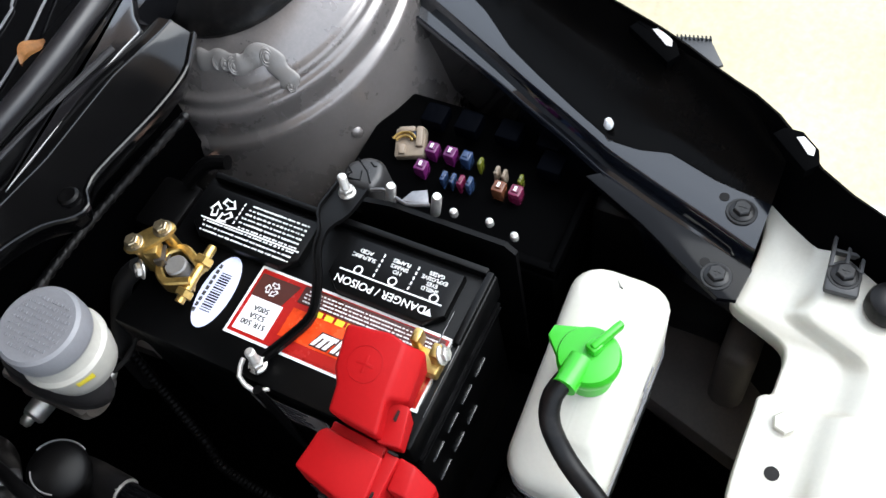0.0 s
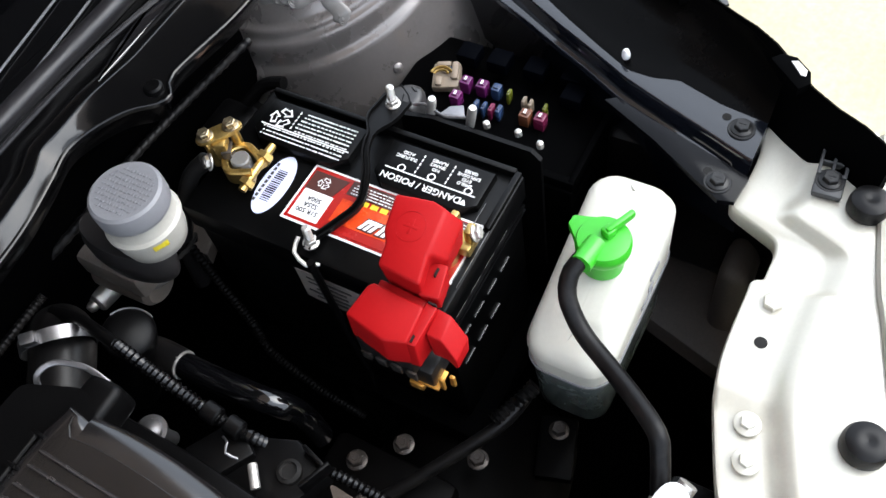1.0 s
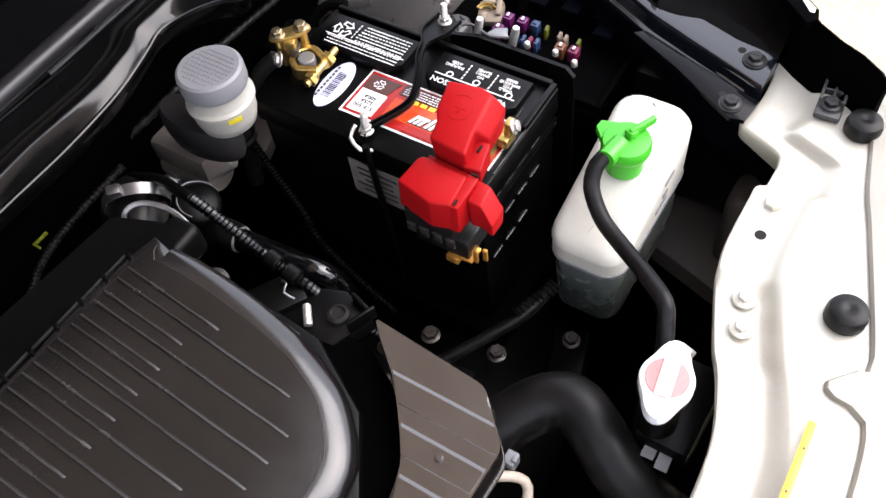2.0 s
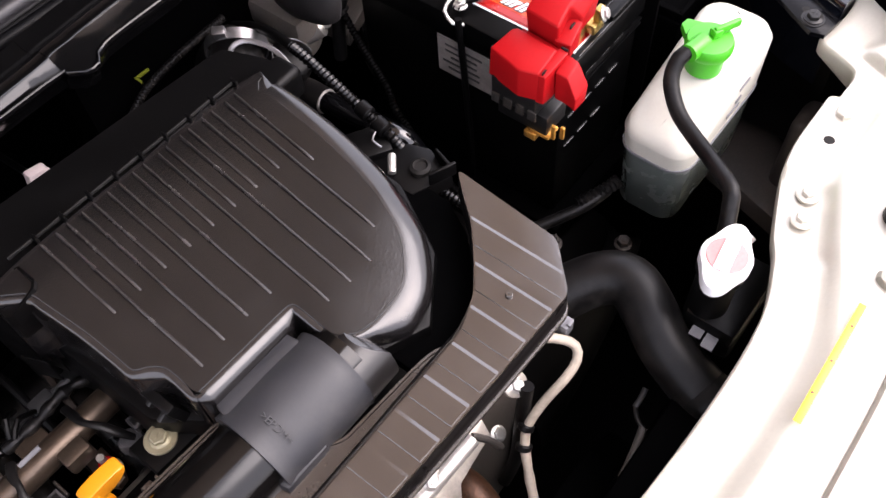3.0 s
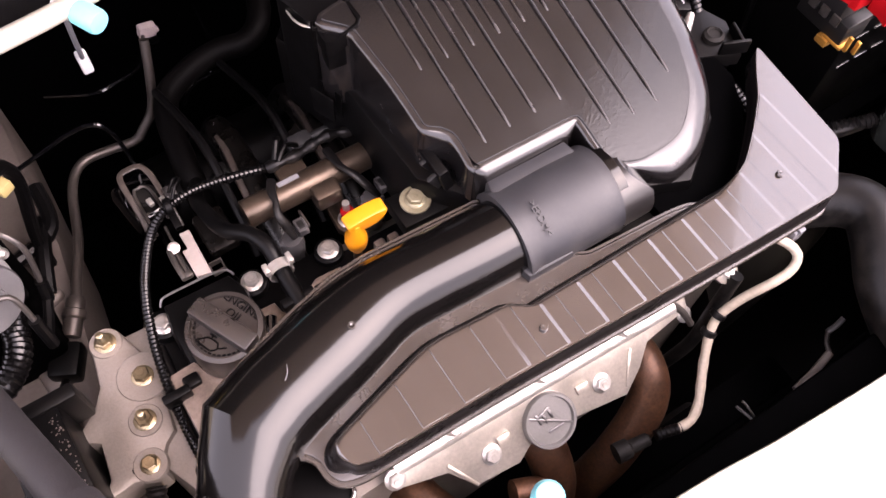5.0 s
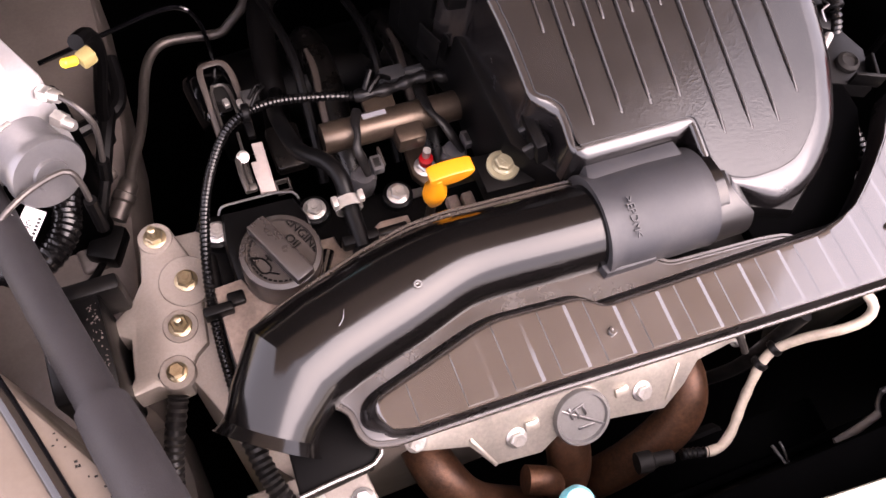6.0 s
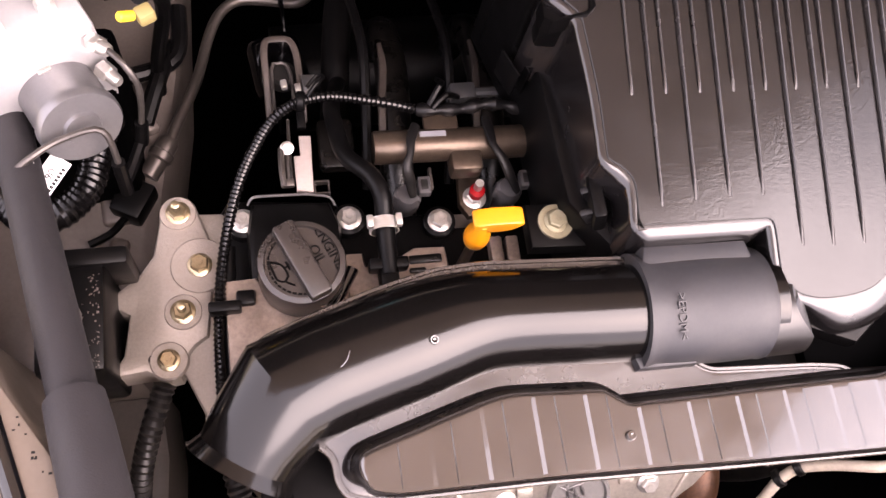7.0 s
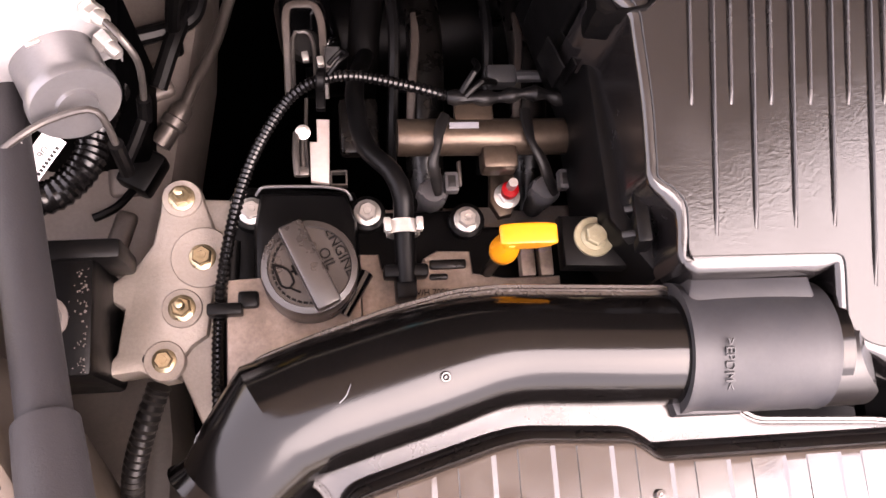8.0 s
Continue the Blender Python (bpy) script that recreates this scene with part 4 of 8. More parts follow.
bx(bm, (0.376, 0.055, LZ + 0.0011), (0.013, 0.108, 0.0006))
part("dark_band", bm, M_LABBROWN, label)
bm = B()
bx(bm, (0.354, 0.06, LZ + 0.0010), (0.022, 0.098, 0.0006))
part("flame_band", bm, M_LABORANGE, label)
bm = B()
bx(bm, (0.349, 0.129, LZ + 0.0012), (0.026, 0.026, 0.0006))
part("type_panel", bm, M_LABWHITE, label)
bm = B()
prism(bm, [(0.380, 0.112), (0.380, 0.143), (0.362, 0.143), (0.362, 0.118)], LZ + 0.0011, LZ + 0.0015)
part("brown_panel", bm, M_LABBROWN, label)
words(label, "51R 500\n525A\n500A", (0.349, 0.129, LZ + 0.0016), DN, DL, 0.0058, M_BLACK)
cells = []
for x0 in (0.3715, 0.3742, 0.3769, 0.3796):
    y = 0.006
    while y < 0.105:
        l = rnd.uniform(0.0009, 0.0022)
        cells.append((x0, y + l / 2, l, 0.0010))
        y += l + rnd.choice((0.0006, 0.0006, 0.0014))
bars(label, cells, LZ + 0.0015, M_LABWHITE)
bm = B()
for k in range(9):
    bx(bm, (0.3665, 0.022 + 0.0085 * k, LZ + 0.0015), (0.0042, 0.0062, 0.0005))
part("yellow_print", bm, M_LABYELLOW, label)
# slanted white shapes of the brand, with a dark red edge
for k, (n, hh) in enumerate(((1, 0.014), (3, 0.010), (2, 0.0125), (2, 0.010), (1, 0.011), (2, 0.010))):
    y = 0.097 - 0.0155 * k
    for mat_b, o, dz in ((M_LABBROWN, 0.0011, 0.0), (M_LABWHITE, 0.0, 0.0004)):
        bm = B()
        for s in range(n):
            y0 = y - 0.0045 * s
            prism(bm, [(0.3455 - o, y0 - o), (0.3455 + hh + o, y0 - 0.0045 - o), (0.3455 + hh + o, y0 - 0.0018 + o), (0.3455 - o, y0 + 0.0028 + o)], LZ + 0.0012, LZ + 0.0016 + dz)
        if n > 1:
            prism(bm, [(0.3455 + hh - 0.003 - o, y - 0.0045 * n - o), (0.3455 + hh + o, y - 0.0045 * n - 0.001 - o), (0.3455 + hh + o, y - 0.002 + o), (0.3455 + hh - 0.003 - o, y - 0.001 + o)], LZ + 0.0012, LZ + 0.0016 + dz + 0.0001)
        part("brand_shape", bm, mat_b, label, "slanted white brand shape" if o == 0 else "")
bm = B()
bx(bm, (0.3385, 0.06, LZ + 0.0012), (0.007, 0.098, 0.0005))
part("red_strip", bm, M_LABRED, label)
recycling_mark(label, 0.371, 0.130, 0.0062, LZ + 0.0016, M_LABWHITE)
# oval sticker
st = empty("oval_sticker", (0.355, 0.168, LZ), "pale blue-white oval sticker with bar code", "sticker")
bm = B()
prism(bm, [(0.355 + 0.029 * math.cos(a), 0.168 + 0.0125 * math.sin(a) + 0.001 * math.cos(a)) for a in (2 * math.pi * k / 32 for k in range(32))], LZ, LZ + 0.0005)
part("sheet", bm, M_LABBLUE, st)
bm = B()
for k in range(16):
    bx(bm, (0.339 + 0.002 * k, 0.168, LZ + 0.0006), (rnd.choice((0.0006, 0.0012)), 0.0085, 0.0003))
part("code_bars", bm, M_BLACK, st)
bars(st, [(0.355 + 0.0045 * k, 0.176, 0.0024, 0.0032) for k in range(-4, 5)], LZ + 0.0006, M_GREY)
# side label
sl = empty("side_label", (BX0, 0.096, 0.81), "pale printed label on the battery's side", "label")
bm = B()
bx(bm, (BX0 + 0.0025, 0.096, 0.812), (0.0012, 0.066, 0.044))
part("sheet", bm, M_PALE, sl)
for r in range(5):
    bm = B()
    bx(bm, (BX0 + 0.0017, 0.099 + 0.003 * (r % 2), 0.826 - 0.007 * r), (0.0008, 0.042 - 0.006 * (r % 3), 0.002))
    part("print_line", bm, M_GREY, sl)

# hold-down
hold = empty("battery_hold_down", (0.386, 0.11, 0.866), "black steel battery hold-down strap with threaded rods", "bracket")
bm = B()
path = smooth_path([(0.312, 0.107, 0.869), (0.322, 0.106, 0.871), (0.340, 0.098, 0.871), (0.362, 0.090, 0.873), (0.385, 0.097, 0.879), (0.405, 0.108, 0.882), (0.43, 0.113, 0.881), (0.448, 0.113, 0.878), (0.462, 0.113, 0.876)], 0.005)
rings = []
for i, p in enumerate(path):
    d = (path[min(i + 1, len(path) - 1)] - path[max(i - 1, 0)]).normalized()
    s = Vector((-d.y, d.x, 0)).normalized()
    w = 0.0031 + 0.0095 * ease(0.68, 0.84, i / len(path))
    rings.append([p + s * a + Vector((0, 0, b)) for a, b in ((-w, 0.004), (-w + 0.0015, 0.004), (-w + 0.002, 0.0008), (w - 0.002, 0.0008), (w - 0.0015, 0.004), (w, 0.004), (w, 0), (0, -0.0008), (-w, 0))])
ringloft(bm, rings)
part("strap", bm, M_BLACK, hold)
for x, y, z in ((0.455, 0.114, 0.878), (0.318, 0.107, 0.871)):
    placed("stud_nut", NUT_STUD_S, hold, frame_on((x, y, z), (0.05, 0, 1)))
bm = B()
tube(bm, [(0.303, 0.098, 0.872), (0.300, 0.09, 0.80), (0.300, 0.085, 0.72), (0.300, 0.085, 0.665)], 0.0032, 10)
part("rod", bm, M_BLACK, hold)
bm = B()
tube(bm, [(0.318, 0.118, 0.873), (0.307, 0.116, 0.869), (0.303, 0.104, 0.864), (0.309, 0.096, 0.862)], 0.0018, 8)
part("wire_loop", bm, M_STEEL, hold)

# negative terminal clamp
neg = empty("negative_clamp", (0.355, 0.20, 0.866), "brass negative battery terminal clamp with bolts", "battery clamp")
NP = Vector((0.3555, 0.1950, 0))
bm = B()
lathe(bm, [(0.0088, 0.866), (0.0078, 0.8850), (0.0070, 0.8860), (0, 0.8860)], Matrix.Translation(NP), 24)
part("post", bm, M_BADGE, neg, "dull lead battery post")
for side, pts in ((1, [(0.3560, 0.2080), (0.3640, 0.2065), (0.3695, 0.1985), (0.3665, 0.1885), (0.3625, 0.1800)]), (-1, [(0.3560, 0.2085), (0.3480, 0.2050), (0.3425, 0.1965), (0.3455, 0.1875), (0.3495, 0.1795)])):
    bm = B()
    path = smooth_path([(x, y, 0.8790) for x, y in pts], 0.002)
    rings = []
    for i, p in enumerate(path):
        d = (path[min(i + 1, len(path) - 1)] - path[max(i - 1, 0)]).normalized()
        n = Vector((-d.y, d.x, 0))
        w = 0.0030
        rings.append([p + n * a + Vector((0, 0, b)) for a, b in ((-w, -0.0065), (w, -0.0065), (w, 0.0050), (w * 0.6, 0.0062), (-w * 0.6, 0.0062), (-w, 0.0050))])
    ringloft(bm, rings)
    part("jaw", bm, M_BRASS, neg)
m = Matrix.Translation((0.3615, 0.2135, 0.8995)) @ Matrix.Rotation(math.atan2(0.0127, -0.0169), 4, "Z")
bm = B()
prism(bm, [(0.0190 * math.cos(a) * abs(math.cos(a)) ** 0.35 if math.cos(a) else 0.0, (0.0086 + 0.0012 * math.cos(2 * a)) * math.sin(a)) for a in (2 * math.pi * k / 32 for k in range(32))], 0.0, 0.0032, 0.0008, m=m)
part("bridge", bm, M_BRASS, neg)
bm = B()
bx(bm, (0.3565, 0.2105, 0.8905), (0.012, 0.011, 0.018), 0.0018, Matrix.Rotation(0.45, 3, "Z").to_4x4())
part("riser", bm, M_BRASS, neg)
bm = B()
for z in (0.8835, 0.8915):
    bx(bm, (0.3570, 0.2060, z), (0.0125, 0.0075, 0.0022), 0.0006, Matrix.Rotation(0.5, 3, "Z").to_4x4())
bx(bm, (0.3520, 0.2040, 0.8875), (0.0022, 0.0075, 0.010), 0.0006, Matrix.Rotation(0.5, 3, "Z").to_4x4())
part("stirrup", bm, M_PIPEALU, neg, "folded tin-plated stirrup")
for x, y in ((0.3701, 0.2076), (0.3532, 0.2203)):
    placed("bolt", BOLT_ZINC, neg, frame_on((x, y, 0.9028), (0, 0, 1), 20) @ Matrix.Scale(0.72, 4))
    bm = B()
    lathe(bm, [(0.0042, 0.870), (0.0042, 0.900), (0, 0.900)], Matrix.Translation((x, y, 0)), 12)
    part("shank", bm, M_BRASS, neg)
placed("bolt", BOLT, neg, frame_on((0.3440, 0.2165, 0.884), (-0.7, 0.5, 0.45)) @ Matrix.Scale(0.85, 4))
bm = B()
cm = frame_on((0.3560, 0.1805, 0.8795), (0.95, -0.02, 0.10))
lathe(bm, [(0.0034, -0.022), (0.0034, 0.022), (0.0026, 0.0235), (0, 0.0235)], cm, 14)
hex_prof(bm, 0.0068, 0.0058, cm @ Matrix.Translation((0, 0, 0.0085)))
hex_prof(bm, 0.0066, 0.0055, cm @ Matrix.Translation((0, 0, -0.0175)))
part("clamp_screw", bm, M_BRASS, neg)
bm = B()
tube(bm, [(0.345, 0.222, 0.882), (0.335, 0.236, 0.868), (0.322, 0.246, 0.84), (0.305, 0.252, 0.80), (0.30, 0.256, 0.74)], 0.0072, 14)
part("earth_cable", bm, M_DKGREY, neg, "dull grey earth cable")

# positive terminal and red cover
pos = empty("positive_clamp", (0.368, 0.006, 0.866), "brass positive battery terminal clamp", "battery clamp")
bm = B()
lathe(bm, [(0.012, 0.866), (0.011, 0.886), (0, 0.886)], Matrix.Translation((0.350, 0.013, 0)), 20)
bx(bm, (0.371, 0.0125, 0.884), (0.010, 0.006, 0.014), 0.0015)
bx(bm, (0.366, -0.003, 0.884), (0.010, 0.006, 0.014), 0.0015)
bx(bm, (0.362, 0.004, 0.874), (0.016, 0.022, 0.010), 0.002)
part("clamp", bm, M_BRASS, pos)
placed("bolt", BOLT, pos, frame_on((0.3665, -0.0065, 0.8855), (0.3, -0.9, 0.4)) @ Matrix.Scale(0.8, 4))

red = empty("terminal_cover", (0.31, 0.01, 0.86), "red plastic positive terminal cover", "terminal cover")
def faceted(bm, outline, folds, z0, bev, flare=0.0012):
    """A moulded cap from a top outline with heights; folds are index pairs along which its top is creased."""
    mid = sum((Vector(q) for q in outline), Vector()) / len(outline)
    top = [bm.verts.new(q) for q in outline]
    low = []
    for q in outline:
        d = Vector((q[0] - mid.x, q[1] - mid.y, 0)).normalized() * flare
        low.append(bm.verts.new((q[0] + d.x, q[1] + d.y, z0)))
    n = len(outline)
    bm.faces.new(top)
    for i in range(n):
        bm.faces.new((top[i], low[i], low[(i + 1) % n], top[(i + 1) % n]))
    for i, j in folds:
        for f in list(top[i].link_faces):
            if top[j] in f.verts and len(f.verts) > 4:
                bmesh.utils.face_split(f, top[i], top[j])
                break
    bmesh.ops.recalc_face_normals(bm, faces=bm.faces[:])
    edges = [e for e in bm.edges if max(v.co.z for v in e.verts) > z0 + 1e-5]
    bmesh.ops.bevel(bm, geom=edges, offset=bev, segments=3, profile=0.5, affect="EDGES", clamp_overlap=True)


cap_z = lambda x: 0.932 + 0.26 * (x - 0.331)
bm = B()
crown = [(0.3464, 0.0375), (0.3488, 0.0233), (0.3508, 0.0095), (0.3485, -0.0009), (0.3325, -0.0036), (0.3165, -0.0030), (0.2960, -0.0067), (0.2982, 0.0265), (0.3136, 0.0285), (0.3217, 0.0338)]
faceted(bm, [(x, y, cap_z(x)) for x, y in crown[:4]] + [(0.3530, -0.0095, 0.9220), (0.3225, -0.0120, 0.9160)] + [(x, y, cap_z(x)) for x, y in crown[5:]], ((3, 6),), 0.898, 0.0026, -0.0030)
part("top_cap", bm, M_RED, red, sharp=40)
bm = B()
faceted(bm, [(0.3210, 0.0000, 0.9150), (0.3210, -0.0135, 0.9140), (0.2985, -0.0175, 0.9080), (0.2960, -0.0030, 0.9090)], (), 0.893, 0.0014, -0.0020)
part("corner_step", bm, M_RED, red, sharp=40)
bm = B()
faceted(bm, [(0.2990, 0.0280, 0.9030), (0.2975, -0.0080, 0.9020), (0.2900, -0.0080, 0.9010), (0.2905, 0.0280, 0.9020)], (), 0.885, 0.0010)
part("hinge_web", bm, M_RED, red, sharp=40)
bm = B()
faceted(bm, [(0.2893, 0.0324, 0.9070), (0.2930, 0.0290, 0.9074), (0.2905, -0.0105, 0.9072), (0.2646, -0.0110, 0.9020), (0.2600, 0.0050, 0.9013), (0.2665, 0.0370, 0.9023)], (), 0.874, 0.0018)
part("front_cap", bm, M_RED, red, sharp=40)
bm = B()
faceted(bm, [(0.2945, -0.0100, 0.9065), (0.2940, -0.0185, 0.9055), (0.2655, -0.0165, 0.9000), (0.2646, -0.0098, 0.9005)], (), 0.872, 0.0010)
part("latch_rib", bm, M_RED, red, sharp=40)
bm = B()
faceted(bm, [(0.2955, -0.0174, 0.9025), (0.2945, -0.0285, 0.9015), (0.2915, -0.0405, 0.8860), (0.2735, -0.0405, 0.8830), (0.2763, -0.0297, 0.8980), (0.2765, -0.0180, 0.8990)], ((1, 4),), 0.870, 0.0015, -0.0010)
part("side_flap", bm, M_RED, red, sharp=40)
bm = B()
mm = Matrix.Translation((0.3290, 0.0165, cap_z(0.3290))) @ Matrix.Rotation(-0.254, 4, "Y")
ring = lambda r, z: [mm @ Vector((r * math.cos(a), r * math.sin(a), z)) for a in (2 * math.pi * k / 30 for k in range(30))]
ringloft(bm, [ring(0.0112, -0.002), ring(0.0110, 0.0002), ring(0.0106, 0.0003), ring(0.0102, -0.002)], (False, False))
part("plus_ring", bm, M_RED, red)
bm = B()
bx(bm, mm @ Vector((0, 0, -0.0005)), (0.011, 0.0022, 0.0014), 0.0003, Matrix.Rotation(-0.254, 3, "Y").to_4x4())
bx(bm, mm @ Vector((0, 0, -0.0005)), (0.0022, 0.011, 0.0014), 0.0003, Matrix.Rotation(-0.254, 3, "Y").to_4x4())
part("plus_mark", bm, M_RED, red)
# Dark bars laid on give the slots their inner shade.
for c, d in (((0.3135, -0.0085, 0.9132), (0.0060, 0.0012, 0.003)), ((0.2690, -0.0130, 0.9012), (0.0050, 0.0012, 0.003)), ((0.2945, -0.0145, 0.9062), (0.0012, 0.0060, 0.003))):
    bm = B()
    bx(bm, c, d)
    part("slot", bm, M_DARK, red)
fl = empty("fusible_link_block", (0.283, 0.005, 0.82), "dark fusible link block below the red cover", "fuse block")
bm = B()
bx(bm, (0.2815, 0.012, 0.864), (0.036, 0.044, 0.024), 0.002)
bx(bm, (0.284, 0.006, 0.840), (0.030, 0.050, 0.022), 0.002)
part("body", bm, M_DKGREY, fl)
for k in range(4):
    bm = B()
    bx(bm, (0.2625, -0.008 + 0.012 * k, 0.8545), (0.002, 0.008, 0.010), 0.0005)
    part("window", bm, M_PIPE, fl)
bm = B()
bx(bm, (0.276, -0.012, 0.829), (0.016, 0.020, 0.003), 0.0008)
bx(bm, (0.272, -0.024, 0.836), (0.003, 0.004, 0.016), 0.0008)
bx(bm, (0.278, -0.029, 0.833), (0.003, 0.004, 0.014), 0.0008)
bx(bm, (0.276, -0.004, 0.824), (0.020, 0.012, 0.008), 0.0015)
part("copper_tab", bm, M_COPPER, fl)

tray = empty("battery_tray", (0.37, 0.11, 0.60), "black battery tray with upright back plate", "battery tray")
bm = B()
bx(bm, (0.375, 0.11, 0.652), (0.16, 0.27, 0.022), 0.006)
part("base", bm, M_WELL, tray)
bm = B()
bx(bm, (0.375, 0.11, 0.50), (0.09, 0.14, 0.29), 0.01)
part("pedestal", bm, M_DARK, tray)
bm = B()
prism(bm, [(0.115, 0.70), (0.115, 0.858), (0.085, 0.866), (-0.004, 0.865), (-0.012, 0.857), (-0.012, 0.70)], 0.462, 0.466, m=Matrix(((0, 0, 1, 0), (1, 0, 0, 0), (0, 1, 0, 0), (0, 0, 0, 1))))
part("back_plate", bm, M_BLACK, tray)

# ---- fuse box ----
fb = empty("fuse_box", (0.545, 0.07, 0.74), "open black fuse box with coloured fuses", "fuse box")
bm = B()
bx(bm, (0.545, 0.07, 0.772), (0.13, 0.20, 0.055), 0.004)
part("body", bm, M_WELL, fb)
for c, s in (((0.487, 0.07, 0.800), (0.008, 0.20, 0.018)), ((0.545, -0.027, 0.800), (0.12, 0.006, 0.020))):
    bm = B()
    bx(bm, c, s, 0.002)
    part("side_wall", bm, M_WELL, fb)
FUSES = (
    (0.553, 0.106, M_PURPLE, 0.013, 0.012), (0.554, 0.090, M_PURPLE, 0.013, 0.012), (0.534, 0.107, M_PURPLE, 0.013, 0.012), (0.555, 0.076, M_FBLUE, 0.012, 0.010), (0.531, 0.085, M_FBLUE, 0.012, 0.005),
    (0.5315, 0.077, M_FBLUE, 0.012, 0.004), (0.532, 0.070, M_FPINK, 0.012, 0.005), (0.533, 0.063, M_FBLUE, 0.012, 0.005), (0.537, 0.039, M_FTAN, 0.013, 0.012), (0.538, 0.025, M_FPINK, 0.013, 0.012),
    (0.551, 0.047, M_BEIGEPL, 0.010, 0.004), (0.550, 0.040, M_BEIGEPL, 0.010, 0.004), (0.554, 0.063, M_FGREEN, 0.010, 0.004), (0.550, 0.026, M_FGREEN, 0.010, 0.004), (0.560, 0.126, M_FBLUE, 0.010, 0.006))
for x, y, mat_f, sx, sy in FUSES:
    bm = B()
    sx, sy = sx * 0.82, sy * 0.82
    bx(bm, (x, y, 0.806), (sx, sy, 0.014), 0.0012)
    bx(bm, (x, y, 0.8135), (sx * 0.55, sy * 0.55, 0.002), 0.0006)
    fz = part("fuse", bm, mat_f, fb)
    if sy > 0.009:
        bm = B()
        bx(bm, (x, y, 0.8147), (sx * 0.4, sy * 0.22, 0.0006))
        part("fuse_print", bm, M_LABWHITE, fz)
for x, y in ((0.580, 0.115), (0.582, 0.085), (0.585, 0.05), (0.588, 0.015), (0.567, 0.006)):
    bm = B()
    bx(bm, (x, y, 0.815), (0.020, 0.020, 0.014), 0.002)
    part("relay", bm, M_RELAY, fb)
bm = B()
fm = frame_on((0.554, 0.127, 0.806), (-0.25, 0, 1), 20)
bx(bm, fm @ Vector((0, 0, 0)), (0.026, 0.026, 0.010), 0.002, fm.to_3x3().to_4x4())
bx(bm, fm @ Vector((0.009, 0.003, 0.006)), (0.006, 0.018, 0.006), 0.0015, fm.to_3x3().to_4x4())
bx(bm, fm @ Vector((-0.002, 0.010, 0.006)), (0.014, 0.005, 0.006), 0.0015, fm.to_3x3().to_4x4())
bx(bm, fm @ Vector((-0.006, -0.007, 0.005)), (0.006, 0.009, 0.006), 0.0015, fm.to_3x3().to_4x4())
round_f = part("main_fuse", bm, M_BEIGEPL, fb, "beige square main fuse")
for r in (0.0112, 0.0078):
    bm = B()
    sweep(bm, [fm @ Vector((-0.004 + r * math.cos(a), -0.004 + r * math.sin(a), 0.008)) for a in (0.5 + 0.16 * k for k in range(14))], 0.0012, 8)
    part("brass_arc", bm, M_BRASS, round_f)
cov = empty("cable_connector", (0.505, 0.145, 0.80), "dark grey moulded cable connector cover", "connector")
soft = rounded([Vector(q) for q in ((0.4888, 0.1507), (0.5036, 0.1537), (0.5157, 0.1386), (0.5146, 0.1244), (0.501, 0.1185), (0.4845, 0.1211), (0.4828, 0.1417))][::-1], 0.006)
flat = lambda x, y: 0.0
ringloft(bm := B(), [offset_ring(soft, o, z, flat) for o, z in ((0.002, 0.800), (0.0, 0.828), (-0.0010, 0.8325), (-0.0035, 0.8350), (-0.0070, 0.8358))])
body_c = part("body", bm, M_CONN, cov)
# Black lines laid on top carry the grooves' shade.
for pts in (((0.4885, 0.1470), (0.4905, 0.1340), (0.4985, 0.1370)), ((0.5085, 0.1455), (0.5000, 0.1330), (0.4905, 0.1250)), ((0.4985, 0.1490), (0.4945, 0.1435), (0.4920, 0.1460)), ((0.5085, 0.1340), (0.5055, 0.1290), (0.5065, 0.1275))):
    bm = B()
    sweep(bm, [Vector((x, y, 0.8357)) for x, y in pts], 0.0007, 6)
    part("groove_line", bm, M_BLACK, body_c)
bm = B()
tube(bm, [(0.4685, 0.1046, 0.8675), (0.4715, 0.0960, 0.8685), (0.4700, 0.0860, 0.8670), (0.4675, 0.0751, 0.8665), (0.4705, 0.0644, 0.8670), (0.4725, 0.0580, 0.8670)], 0.0014, 8)
prism(bm, [(0.4690, 0.0800), (0.4790, 0.0760), (0.4840, 0.0660), (0.4740, 0.0600), (0.4700, 0.0680)], 0.8640, 0.8668, 0.0006)
link = thing("terminal_plate", bm, M_CLIP, "bright steel terminal plate on the fuse box", "terminal plate")
for x, y in ((0.4700, 0.0885), (0.4735, 0.0535)):
    bm = B()
    lathe(bm, [(0.0038, -0.010), (0.0038, 0.010), (0.0030, 0.0125), (0, 0.0125)], frame_on((x, y, 0.868), (0.05, -0.2, 1)), 14)
    part("stud", bm, M_STEEL, link)
for x, y in ((0.4741, 0.0404), (0.4758, 0.0133), (0.4715, -0.0075)):
    bm = B()
    lathe(bm, [(0.0030, -0.004), (0.0030, 0.0), (0.0024, 0.0014), (0.0012, 0.0020), (0, 0.0021)], frame_on((x, y, 0.866), (-0.1, 0, 1)), 16)
    part("dome_nut", bm, M_STEEL, link)

# ---- air cleaner ----
air = empty("air_cleaner", (0.02, 0.03, 0.84), "black ribbed plastic air cleaner on top of the engine", "air cleaner")


